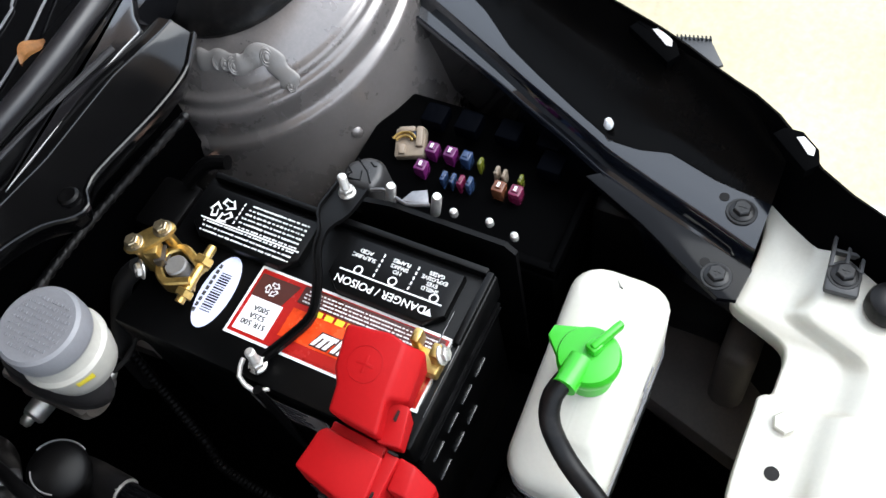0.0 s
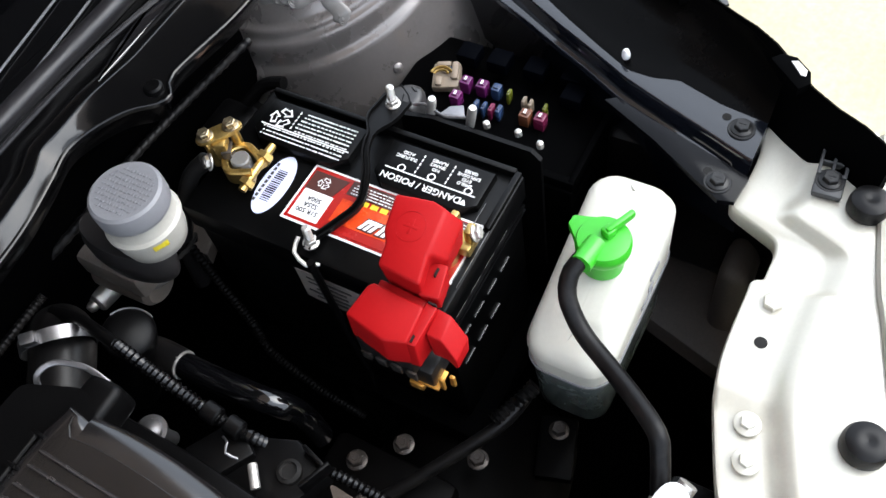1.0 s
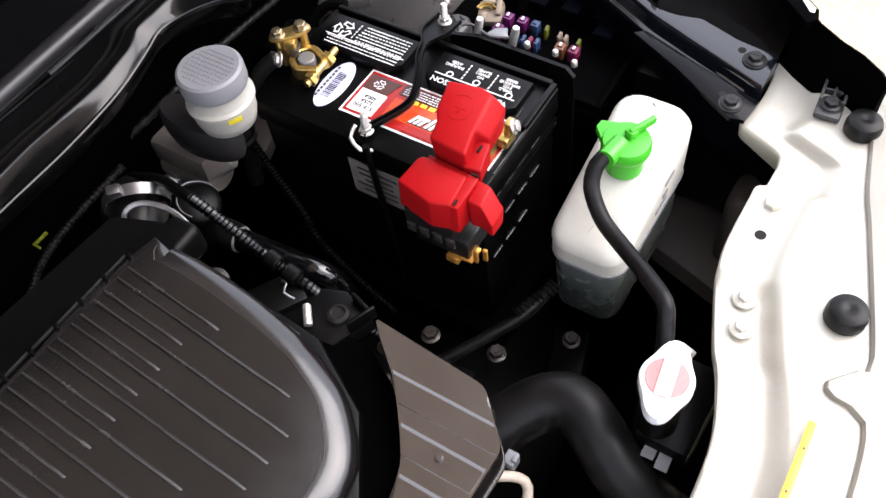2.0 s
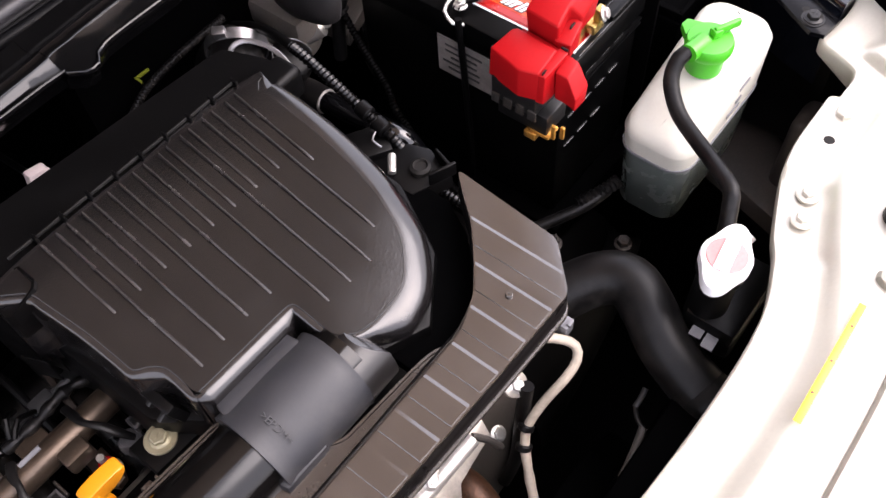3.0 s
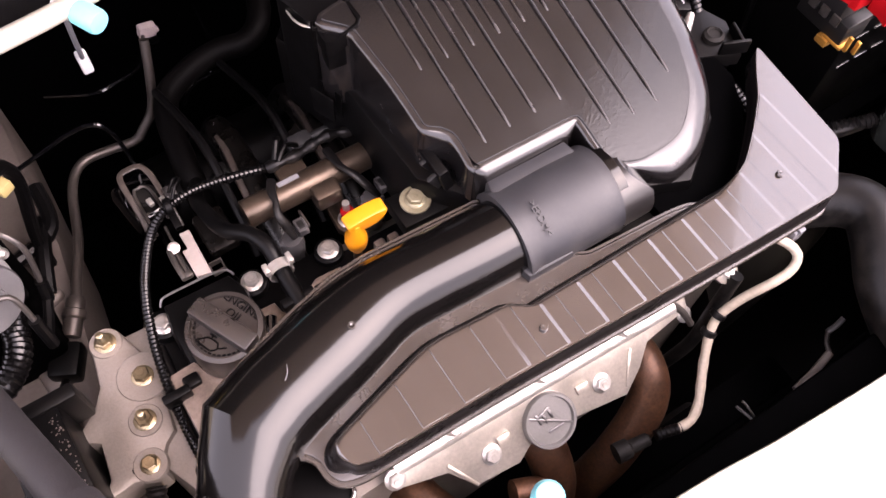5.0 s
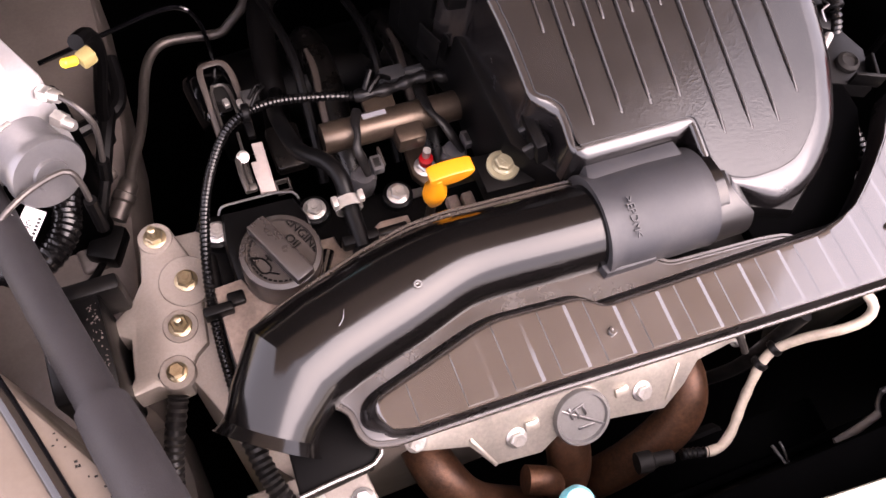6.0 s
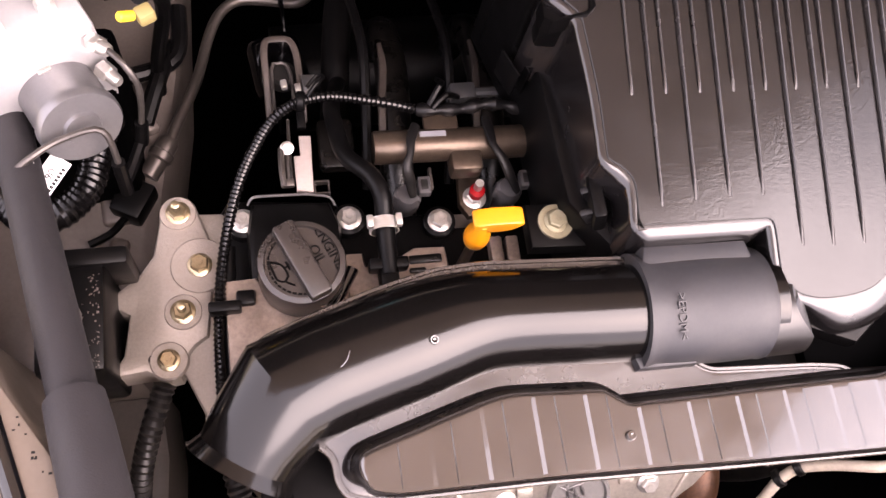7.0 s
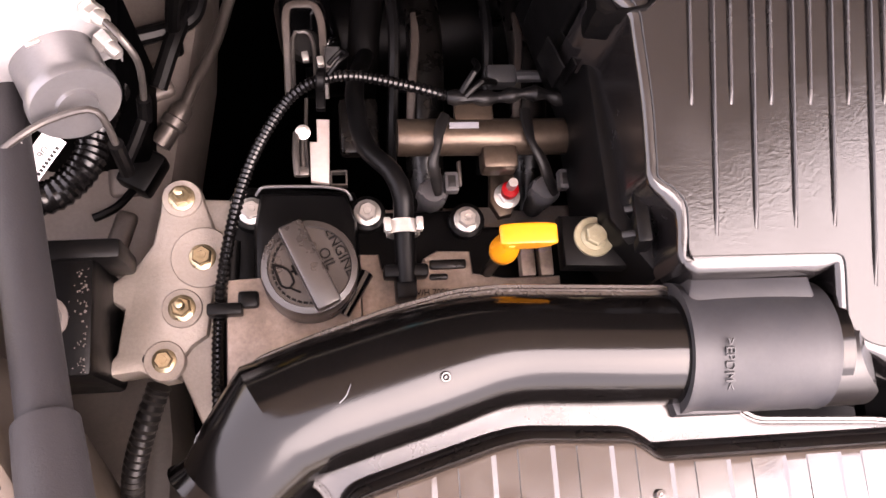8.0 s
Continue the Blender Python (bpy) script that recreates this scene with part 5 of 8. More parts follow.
def lid_round(x, y):
    """How wide the lid's edge is rounded: tight along the left, wide round the outer curve, middling at the recess."""
    outer = ease(0.020, 0.050, x) * (1 - 0.6 * ease(0.135, 0.150, y))
    roll = ease(-0.079, -0.074, x) * (1 - ease(-0.004, 0.004, x)) * (1 - ease(0.010, 0.014, y))
    boss = math.exp(-((x + 0.083) ** 2 + (y - 0.040) ** 2) / 0.008 ** 2)
    return 0.0034 + 0.0140 * outer + 0.0050 * roll + 0.0020 * boss


# outline of the lid's flat top, counter-clockwise, with the recess for the duct at its front
LID = [(-0.1005, 0.151), (-0.0998, 0.127), (-0.0958, 0.088), (-0.0947, 0.060), (-0.0940, 0.0475), (-0.0868, 0.0425), (-0.0805, 0.0355), (-0.0795, 0.025), (-0.0800, 0.0105), (-0.0775, 0.0082), (-0.0730, 0.0078), (-0.0061, 0.0072), (0.0030, 0.0066), (0.0050, 0.0045), (0.0054, -0.003), (0.0056, -0.024), (0.0085, -0.030), (0.016, -0.037), (0.0287, -0.041), (0.0422, -0.0415),
       (0.055, -0.0405), (0.069, -0.0365), (0.083, -0.026), (0.097, -0.010), (0.106, 0.010), (0.1125, 0.030), (0.1172, 0.060), (0.1195, 0.09), (0.1195, 0.12), (0.117, 0.138), (0.110, 0.150)]
lid_path = [Vector(p) for p in smooth_path([(x, y, 0) for x, y in LID], 0.0035, closed=True)]
bm = B()
rings = []
for a in (-0.15, 0.0, 0.2, 0.4, 0.6, 0.8, 1.0, 1.2, 1.4, 1.57):
    ring = offset_ring(lid_path, math.sin(a) if a > 0 else a, 0.8912, slope_lid, lid_round)
    for q, v in zip(lid_path, ring):
        v.z -= min(lid_round(q.x, q.y), 0.0125) * (1 - math.cos(a))
    rings.append(ring)
wall = [Vector((v.x, v.y, 0.846)) for v in rings[-1]]
ringloft(bm, [wall] + rings[::-1])
lid = part("lid", bm, M_LIDRIM, air, sharp=50)
bm = B()
ringloft(bm, [offset_ring(lid_path, o, z) for o, z in ((-0.0016, 0.8905), (-0.0016, 0.8917), (-0.0020, 0.8921))])
part("top_panel", bm, M_LID, lid, sharp=20)
bm = B()
tube(bm, [(-0.0765, 0.0185, 0.8968), (-0.0725, 0.0135, 0.8956), (-0.0650, 0.0118, 0.8950), (-0.0080, 0.0112, 0.8931), (0.0045, 0.0105, 0.8926), (0.0085, 0.0060, 0.8916), (0.0090, -0.004, 0.8893)], 0.00035, 6, step=0.003)
part("mould_line", bm, M_RIDGE, lid, "fine raised mould line")
bm = B()


def ridge(bm, x, y0, y1, h0, h1, w=0.0013):
    """A moulded ridge along y that runs out at its front end."""
    n = 10
    rows = []
    for i in range(n + 1):
        u = i / n
        y = y0 + (y1 - y0) * u
        h = (h0 + (h1 - h0) * u) * (1.0 if u < 0.93 else (1 - u) / 0.07)
        z = 0.8919 + slope_lid(x, y)
        c = x + 0.024 * (y - y1)
        rows.append([Vector((c - w, y, z - 0.0006)), Vector((c - w * 0.75, y, z + h * 0.75)), Vector((c - w * 0.3, y, z + h)), Vector((c + w * 0.15, y, z + h * 0.95)), Vector((c + w * 0.8, y, z + h * 0.45)), Vector((c + w * 1.25, y, z - 0.0006))])
    return ringloft(bm, rows, closed=False, caps=(False, False))


LONG = ((-0.0630, 0.018), (-0.0415, 0.0205), (-0.0198, 0.021), (0.0020, 0.021), (0.0235, -0.010), (0.0440, -0.0115), (0.0650, -0.0115), (0.0870, 0.0035), (0.0985, 0.070))
for k, (x, y1) in enumerate(LONG):
    bm = B()
    ridge(bm, x, 0.1495 - 0.015 * (x + 0.066), y1, 0.0034, 0.0020)
    part("ridge", bm, M_RIDGE, lid)
    if k < 8:
        bm = B()
        ridge(bm, x - 0.0105, 0.1500 - 0.015 * (x + 0.066), 0.0825, 0.0030, 0.0016)
        part("ridge", bm, M_RIDGE, lid)
# hinge strip at the back
bm = B()
CASE = rounded([(-0.119, 0.1516), (-0.100, 0.1555), (0.110, 0.1510), (0.1324, 0.1410), (0.1406, 0.1532), (0.126, 0.190), (-0.114, 0.203), (-0.129, 0.187)][::-1], 0.004)
case_slope = lambda x, y: 0.235 * min(y, 0.160) - 0.03 * x
ringloft(bm, [offset_ring(CASE, o, z, case_slope) for o, z in ((0.0, 0.77), (0.0, 0.884), (-0.0012, 0.8868), (-0.004, 0.8875))])
case = part("case", bm, M_BLACK, air)
for k in range(9):
    bm = B()
    x = -0.0823 + 0.0224 * k
    bx(bm, (x, 0.1585 - 0.012 * (x + 0.083), 0.9315 - 0.032 * (x + 0.083)), (0.0195, 0.0014, 0.0030), 0.0006, Matrix.Rotation(-0.018, 3, "Z").to_4x4())
    part("hinge_tab", bm, M_DKGREY, case)
    bm = B()
    bx(bm, (x + 0.0112, 0.1578 - 0.012 * (x + 0.083), 0.9305 - 0.032 * (x + 0.083)), (0.0022, 0.007, 0.007), 0.0006)
    part("hinge_peg", bm, M_BLACK, case)
bm = B()
prism(bm, [(-0.112, 0.222), (0.138, 0.205), (0.150, 0.165), (0.148, 0.09), (0.143, 0.03), (0.11, -0.03), (0.06, -0.065), (-0.07, -0.01), (-0.105, 0.04), (-0.108, 0.13), (-0.128, 0.205)], 0.79, 0.862, 0.004)
part("lower_case", bm, M_BLACK, air)
# latch block and wire clips at the rear corners
bm = B()
bx(bm, (-0.1055, 0.1425, 0.905), (0.025, 0.024, 0.030), 0.003, Matrix.Rotation(-0.1, 3, "Z").to_4x4())
bx(bm, (-0.1165, 0.150, 0.921), (0.005, 0.012, 0.005), 0.001, Matrix.Rotation(-0.5, 3, "Z").to_4x4())
part("latch_block", bm, M_BLACK, air)
bm = B()
ring = lambda o, z: [Vector((-0.1050 + (0.0140 - o) * a, 0.1410 + (0.0118 - o) * b, z + 0.6 * (0.0140 - o) * 0.6 * a)) for a, b in ((-1, -0.7), (-0.7, -1), (0.7, -1), (1, -0.7), (1, 0.7), (0.7, 1), (-0.7, 1), (-1, 0.7))]
ringloft(bm, [ring(0, 0.912), ring(0, 0.9255), ring(0.0016, 0.9255), ring(0.0016, 0.912)], (False, False))
part("latch_rim", bm, M_BLACK, air)
bm = B()
sweep(bm, smooth_path([(-0.103, 0.206, 0.914), (-0.1124, 0.2000, 0.916), (-0.1193, 0.1917, 0.916), (-0.1255, 0.1768, 0.915), (-0.1251, 0.1640, 0.915), (-0.1198, 0.1554, 0.915), (-0.1080, 0.1500, 0.914)], 0.003), 0.0010, 8)
part("wire_clip", bm, M_STEEL, air, "sprung steel wire clip")
bm = B()
sweep(bm, smooth_path([(0.130, 0.188, 0.903), (0.138, 0.193, 0.915), (0.150, 0.187, 0.917), (0.157, 0.168, 0.914), (0.156, 0.150, 0.908), (0.152, 0.138, 0.900)], 0.003), 0.0022, 8, flat=0.45)
part("spring_clip", bm, M_CLIP, air, "bright flat spring clip")
bm = B()
bx(bm, (0.140, 0.150, 0.898), (0.036, 0.028, 0.030), 0.006, None, 3)
part("clip_boss", bm, M_BLACK, air)
for k in range(4):
    bm = B()
    bx(bm, (-0.1010 - 0.0075 * k, 0.1530 - 0.0040 * k, 0.845), (0.0014, 0.036 - 0.005 * k, 0.028), 0.0006, Matrix.Rotation(0.10 * k + 0.08, 3, "Z").to_4x4())
    part("fin", bm, M_BLACK, air)

# base tray with the flange of the duct
bm = B()
BASE = [(-0.3241, -0.0625), (-0.3093, -0.0432), (-0.2949, -0.0255), (-0.2654, -0.0152), (-0.2302, -0.0043), (-0.1942, 0.0043), (-0.1679, 0.0058), (-0.0772, 0.0015), (-0.060, -0.030), (-0.047, -0.062), (-0.037, -0.0690), (0.030, -0.0730), (0.050, -0.0760), (0.062, -0.0860), (0.076, -0.0905), (0.090, -0.0880), (0.104, -0.0785), (0.1180, -0.0690), (0.1330, -0.0580), (0.1500, -0.0520), (0.1655, -0.0520), (0.1630, -0.1000),
                (0.1305, -0.1330), (0.056, -0.1310), (-0.0363, -0.1275), (-0.1431, -0.1225), (-0.2435, -0.1205), (-0.2560, -0.1165), (-0.2615, -0.1080), (-0.2625, -0.0950), (-0.2680, -0.0886), (-0.2760, -0.0872), (-0.2850, -0.0905), (-0.2900, -0.0890), (-0.3050, -0.0800), (-0.3241, -0.0680)]
base = rounded(BASE[::-1], 0.007)
tray_slope = lambda x, y: 0.12 * (y + 0.085)
# Tray sides take the shaded copy, the top keeps the lit tone.
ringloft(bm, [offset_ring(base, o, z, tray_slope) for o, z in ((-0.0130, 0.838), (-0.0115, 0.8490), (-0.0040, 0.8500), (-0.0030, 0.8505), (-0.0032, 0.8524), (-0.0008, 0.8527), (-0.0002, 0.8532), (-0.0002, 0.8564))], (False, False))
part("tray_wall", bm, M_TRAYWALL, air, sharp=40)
bm = B()
tip_share = lambda x, y: 0.3 + 0.7 * ease(-0.315, -0.290, x)
ringloft(bm, [offset_ring(base, o, z, tray_slope, tip_share) for o, z in ((-0.0002, 0.8550), (0.0, 0.8564), (-0.0006, 0.8572), (-0.0022, 0.8572), (-0.0026, 0.8558), (-0.0036, 0.8558), (-0.0040, 0.8568), (-0.0056, 0.8570))])
part("base_tray", bm, M_TRAY, air, sharp=40)
# Black plate put in for the shade of the deep gap beside the lid.
bm = B()
prism(bm, [(0.030, -0.0875), (0.066, -0.0875), (0.090, -0.0825), (0.104, -0.071), (0.122, -0.056), (0.142, -0.033), (0.158, -0.004), (0.158, 0.026), (0.10, 0.044), (0.03, -0.02)][::-1], 0.840, 0.8500, 0.0008)
part("gap_plate", bm, M_WELL, air, "flat black plate in place of the shaded gap")
# resonator chamber with stepped top
RES = [(0.1700, -0.004), (0.1620, -0.0990), (0.1295, -0.1305), (0.056, -0.1286), (-0.0363, -0.1250), (-0.0869, -0.1225), (-0.1431, -0.1200), (-0.232, -0.1180), (-0.2440, -0.1145), (-0.2480, -0.1060), (-0.2465, -0.0975), (-0.2400, -0.0950), (-0.1780, -0.0775), (-0.1640, -0.0750), (-0.1120, -0.0785), (-0.1050, -0.0830), (-0.0990, -0.0880), (0.060, -0.0885), (0.090, -0.0790), (0.104, -0.0690), (0.1186, -0.0576), (0.1387, -0.0400), (0.155, -0.020)]
res = rounded(RES[::-1], 0.006)
bm = B()
res_skirt = lambda x, y: 1.0 - 0.90 * max(ease(0.03, 0.075, x) * ease(-0.090, -0.080, y), ease(0.102, 0.112, -y), ease(0.148, 0.158, x))
ringloft(bm, [offset_ring(res, o, z, lambda x, y: 0.0, res_skirt) for o, z in ((0.0018, 0.8752), (0.0006, 0.8768), (-0.0012, 0.8774), (-0.0042, 0.8774))], (False, True))
reso = part("resonator", bm, M_RESO, air, sharp=50)
# Skirt in the shaded copy of the resonator's plastic.
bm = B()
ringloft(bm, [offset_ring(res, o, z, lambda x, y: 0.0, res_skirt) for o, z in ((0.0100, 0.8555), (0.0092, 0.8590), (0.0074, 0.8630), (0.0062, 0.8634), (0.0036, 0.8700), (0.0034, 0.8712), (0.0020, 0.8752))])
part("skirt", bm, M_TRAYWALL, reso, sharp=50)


def res_span(x):
    """The y range of the resonator's top at x."""
    ys = []
    for a, b in zip(res, res[1:] + res[:1]):
        if (a.x - x) * (b.x - x) <= 0 and a.x != b.x:
            ys.append(a.y + (b.y - a.y) * (x - a.x) / (b.x - a.x))
    return (min(ys), max(ys)) if len(ys) >= 2 else None


x = -0.2287
while x < 0.152:
    w = 0.0190
    rows = []
    for share in (0.0, 0.025, 0.5, 0.86, 1.0):
        xx = x + w * share
        sp_ = res_span(min(xx, 0.160))
        rows.append((xx, sp_[0] + 0.0016, sp_[1] - 0.0016))
    if min(b - a for _, a, b in rows) > 0.004:
        bm = B()
        zt = 0.8772
        ringloft(bm, [[Vector((xx, a, zt - 0.002)), Vector((xx, a, zt + (0.0009 if 0 < i < 4 else 0.0002))), Vector((xx, b, zt + (0.0009 if 0 < i < 4 else 0.0002))), Vector((xx, b, zt - 0.002))] for i, (xx, a, b) in enumerate(rows)])
        part("raised_band", bm, M_RESO, reso, sharp=8)
    x += 0.0293
for x, y in ((-0.102, -0.104), (0.104, -0.099)):
    placed("pin", PIN, reso, frame_on((x, y, 0.8786), (0, 0, 1)))

# intake duct
bm = B()
duct = smooth_path([(0.006, -0.0335, 0.8610), (-0.05, -0.0330, 0.8610), (-0.10, -0.0312, 0.8605), (-0.150, -0.0285, 0.8600), (-0.175, -0.0285, 0.8600), (-0.200, -0.0330, 0.8595), (-0.235, -0.0420, 0.859), (-0.260, -0.0490, 0.859)], 0.005)
width = [0.0288 + 0.0042 * ease(0.15, 0.22, -p.x) for p in duct]
height = [0.0300] * len(duct)
for p, w, h in (((-0.2825, -0.0570, 0.8575), 0.0345, 0.0300), ((-0.2965, -0.0735, 0.853), 0.0300, 0.0285), ((-0.3010, -0.0795, 0.851), 0.0285, 0.0275), ((-0.3060, -0.0865, 0.848), 0.0280, 0.0270), ((-0.3105, -0.0930, 0.846), 0.0315, 0.0300)):
    duct.append(Vector(p))
    width.append(w)
    height.append(h)


def duct_ring(i, grow):
    a, b_ = duct[max(i - 1, 0)], duct[min(i + 1, len(duct) - 1)]
    d = (b_ - a).normalized()
    s = Vector((d.y, -d.x, 0)).normalized()
    up = s.cross(d)
    return [duct[i] + s * ((width[i] + grow) * math.cos(t)) + up * ((height[i] + grow) * math.sin(t)) for t in (2 * math.pi * k / 40 for k in range(40))]


last = len(duct) - 1
ringloft(bm, [duct_ring(k, 0.0) for k in range(last + 1)] + [duct_ring(last, 0.001), duct_ring(last, -0.001)] + [duct_ring(k, -0.0015) for k in (last - 1, last - 2, last - 3)], (True, True))
ductp = part("intake_duct", bm, M_DUCT, air, sharp=17)
placed("pin", PIN, ductp, frame_on((-0.2035, -0.0424, 0.8880), (0, -0.25, 1)))
bm = B()
prism(bm, [(-0.302, -0.126), (-0.254, -0.1215), (-0.247, -0.112), (-0.258, -0.084), (-0.300, -0.080)], 0.80, 0.830, 0.003)
corner = part("corner_box", bm, M_WELL2, air)
bm = B()
tube(bm, [(-0.302, -0.126, 0.831), (-0.28, -0.124, 0.831), (-0.255, -0.122, 0.831), (-0.2475, -0.113, 0.831), (-0.247, -0.10, 0.831)], 0.0016, 8)
part("box_rim", bm, M_RESO, corner)
bm = B()
tube(bm, [(-0.2540, -0.0520, 0.8888), (-0.2505, -0.0485, 0.8890), (-0.2485, -0.0435, 0.8886)], 0.00025, 6, step=0.002)
part("scratch", bm, M_CAPGREY, ductp, "fine pale scratch")
# rubber sleeve
bm = B()
sl_path = smooth_path([(-0.003, -0.0335, 0.8605), (-0.040, -0.0325, 0.8605), (-0.080, -0.0315, 0.8600)], 0.0045)
sweep(bm, sl_path, lambda i, u: 0.0332 + 0.0008 * math.sin(math.pi * u) + 0.0016 * ease(0.86, 0.98, u) + (0.0008 if u < 0.06 else 0), 48)
sleeve = part("rubber_sleeve", bm, M_SLEEVE, air, "grey rubber sleeve joining the duct", sharp=50)
bm = B()
prism(bm, [(-0.086, -0.058), (-0.0835, -0.0670), (-0.048, -0.0675), (-0.045, -0.0635), (-0.008, -0.0620), (-0.006, -0.050)], 0.848, 0.866, 0.003)
part("sleeve_skirt", bm, M_SLEEVE, sleeve)
bm = B()
prism(bm, [(-0.079, -0.014), (-0.0745, 0.0005), (-0.0105, -0.0005), (-0.0075, -0.016)], 0.86, 0.8865, 0.003)
part("sleeve_shoulder", bm, M_SLEEVE, sleeve)
words(sleeve, ">EPDM<", (-0.0630, -0.0445, 0.8920), (0, -1, -0.36), (1, 0, 0), 0.0072, M_SLEEVE, lift=0.0006)
# spout of the lid behind the sleeve
bm = B()
def spout_point(a, cut):
    """A point of the spout's skin; its end is cut off on the slant."""
    z = 0.860 + 0.0265 * math.sin(a)
    return Vector((min(0.0105 + 1.28 * (0.8865 - z), 0.0228) if cut else -0.012, -0.0400 + 0.0265 * math.cos(a), z))


ringloft(bm, [[spout_point(2 * math.pi * j / 48, c) for j in range(48)] for c in (False, True)], (True, False))
part("spout", bm, M_SATIN, air, sharp=40)
bm = B()
ringloft(bm, [[spout_point(math.pi / 2 - u, True), spout_point(math.pi / 2 + u, True)] for u in (0.02 + math.pi * 0.99 * j / 24 for j in range(25))], closed=False, caps=(False, False))
part("spout_facet", bm, M_FACET, air, sharp=12)
# fixing ears
bm = B()
prism(bm, [(-0.126, 0.050), (-0.126, 0.020), (-0.086, 0.018), (-0.080, 0.048)], 0.828, 0.840, 0.003)
bx(bm, (-0.089, 0.035, 0.862), (0.008, 0.028, 0.046), 0.002, Matrix.Rotation(-0.25, 3, "Y").to_4x4())
part("fixing_ear", bm, M_BLACK, air)
for k, (dx, dy) in enumerate(((-0.087, 0.042), (-0.090, 0.028))):
    bm = B()
    bx(bm, (dx - 0.004, dy, 0.8665), (0.010, 0.004, 0.022), 0.001, Matrix.Rotation(-0.5, 3, "Y").to_4x4())
    part("gusset", bm, M_DKGREY, air)
placed("washer_bolt", BOLT_WASH, air, frame_on((-0.108, 0.036, 0.8415), (0, 0, 1), 30) @ Matrix.Scale(1.18, 4))
bm = B()
prism(bm, [(0.140, 0.070), (0.145, 0.022), (0.178, 0.008), (0.190, 0.040), (0.175, 0.080)], 0.838, 0.852, 0.003)
bx(bm, (0.172, 0.013, 0.857), (0.024, 0.003, 0.014), 0.001, Matrix.Rotation(-0.4, 3, "Z").to_4x4())
bx(bm, (0.1835, 0.022, 0.855), (0.003, 0.020, 0.010), 0.001, Matrix.Rotation(-0.3, 3, "Z").to_4x4())
part("fixing_ear", bm, M_BLACK, air)
bm = B()
lathe(bm, [(0.0085, 0), (0.0085, 0.004), (0.006, 0.006), (0.005, 0.004), (0, 0.004)], frame_on((0.168, 0.032, 0.852), (0, 0, 1)), 20)
part("ear_bolt", bm, M_DARK, air)
bm = B()
bx(bm, (0.158, 0.082, 0.853), (0.040, 0.030, 0.012), 0.002, Matrix.Rotation(-0.55, 3, "Z").to_4x4())
part("ear_box", bm, M_BLACK, air)
bm = B()
lathe(bm, [(0.0034, 0), (0.0034, 0.015), (0.0028, 0.0165), (0, 0.0165)], frame_on((0.1480, 0.0440, 0.859), (0.75, 0.62, 0.20)), 14)
part("pin_end", bm, M_STEEL, air, "bright metal pin")

# ---- engine ----
eng = empty("engine", (-0.12, 0.02, 0.40), "black-topped engine with aluminium block", "engine")
bm = B()
head = [(-0.318, 0.088), (-0.312, 0.098), (-0.285, 0.096), (-0.238, 0.092), (-0.235, 0.084), (-0.226, 0.084), (-0.222, 0.078), (-0.176, 0.078), (-0.160, 0.080), (-0.155, 0.066), (-0.06, 0.066), (0.10, 0.066), (0.14, 0.05), (0.14, -0.08), (-0.29, -0.08), (-0.322, -0.03)]
prism(bm, head, 0.72, 0.766, 0.005)
cover = part("head_cover", bm, M_BLACK, eng)
bm = B()
prism(bm, [(-0.300, 0.062), (-0.296, 0.085), (-0.244, 0.083), (-0.238, 0.066), (-0.238, -0.01), (-0.30, -0.02)], 0.766, 0.790, 0.006)
part("filler_boss", bm, M_BLACK, cover)
bm = B()
prism(bm, [(-0.238, 0.0445), (-0.226, 0.0440), (-0.2244, 0.0345), (-0.2111, 0.0280), (-0.1990, 0.0300), (-0.1990, 0.0405), (-0.1908, 0.0450), (-0.1702, 0.0440), (-0.1690, 0.0300), (-0.150, 0.0265), (-0.115, 0.0265), (-0.115, -0.02), (-0.238, -0.02)], 0.766, 0.789, 0.003)
part("baffle", bm, M_BROWNALU, cover, "brownish aluminium boss")
for x0, x1, y0, y1, z in ((-0.1960, -0.1735, 0.0325, 0.0385, 0.7905), (-0.1965, -0.1850, 0.0260, 0.0300, 0.7900), (-0.1390, -0.1300, 0.0265, 0.0480, 0.7880), (-0.1270, -0.1185, 0.0265, 0.0480, 0.7870)):
    bm = B()
    bx(bm, ((x0 + x1) / 2, (y0 + y1) / 2, z - 0.004), (x1 - x0, y1 - y0, 0.010), 0.0015)
    part("rib", bm, M_RUNNER if x0 < -0.15 else M_BROWNALU, cover)
bm = B()
prism(bm, [(-0.3160, -0.035), (-0.3160, 0.0310), (-0.2960, 0.0320), (-0.2870, 0.0140), (-0.2664, 0.0070), (-0.2483, 0.0150), (-0.2380, 0.0300), (-0.2380, -0.035)], 0.766, 0.7925, 0.003)
part("cap_seat", bm, M_BROWNALU, cover, "brownish aluminium seat beside the cap")
bm = B()
sweep(bm, [Vector((-0.2340 - 0.0035 * k, 0.0305 - 0.0062 * k, 0.7965)) for k in range(5)], lambda i, u: 0.0040 - 0.0012 * u, 10)
part("hose_stub", bm, M_GLOSS, cover)
words(cover, "PCV/H 7095", (-0.198, 0.0185, 0.7895), (1, 0, 0), (0, 1, 0), 0.0052, M_BLACK)
for x, y, z in ((-0.302, 0.077, 0.776), (-0.231, 0.074, 0.775), (-0.168, 0.068, 0.773), (-0.308, -0.008, 0.776)):
    bm = B()
    lathe(bm, [(0.0115, 0.755), (0.0115, z - 0.001), (0.010, z), (0, z)], Matrix.Translation((x, y, 0)), 22)
    part("bolt_boss", bm, M_BLACK, cover)
    placed("bolt", BOLT, eng, frame_on((x, y, z), (0, 0, 1), 20))
bm = B()
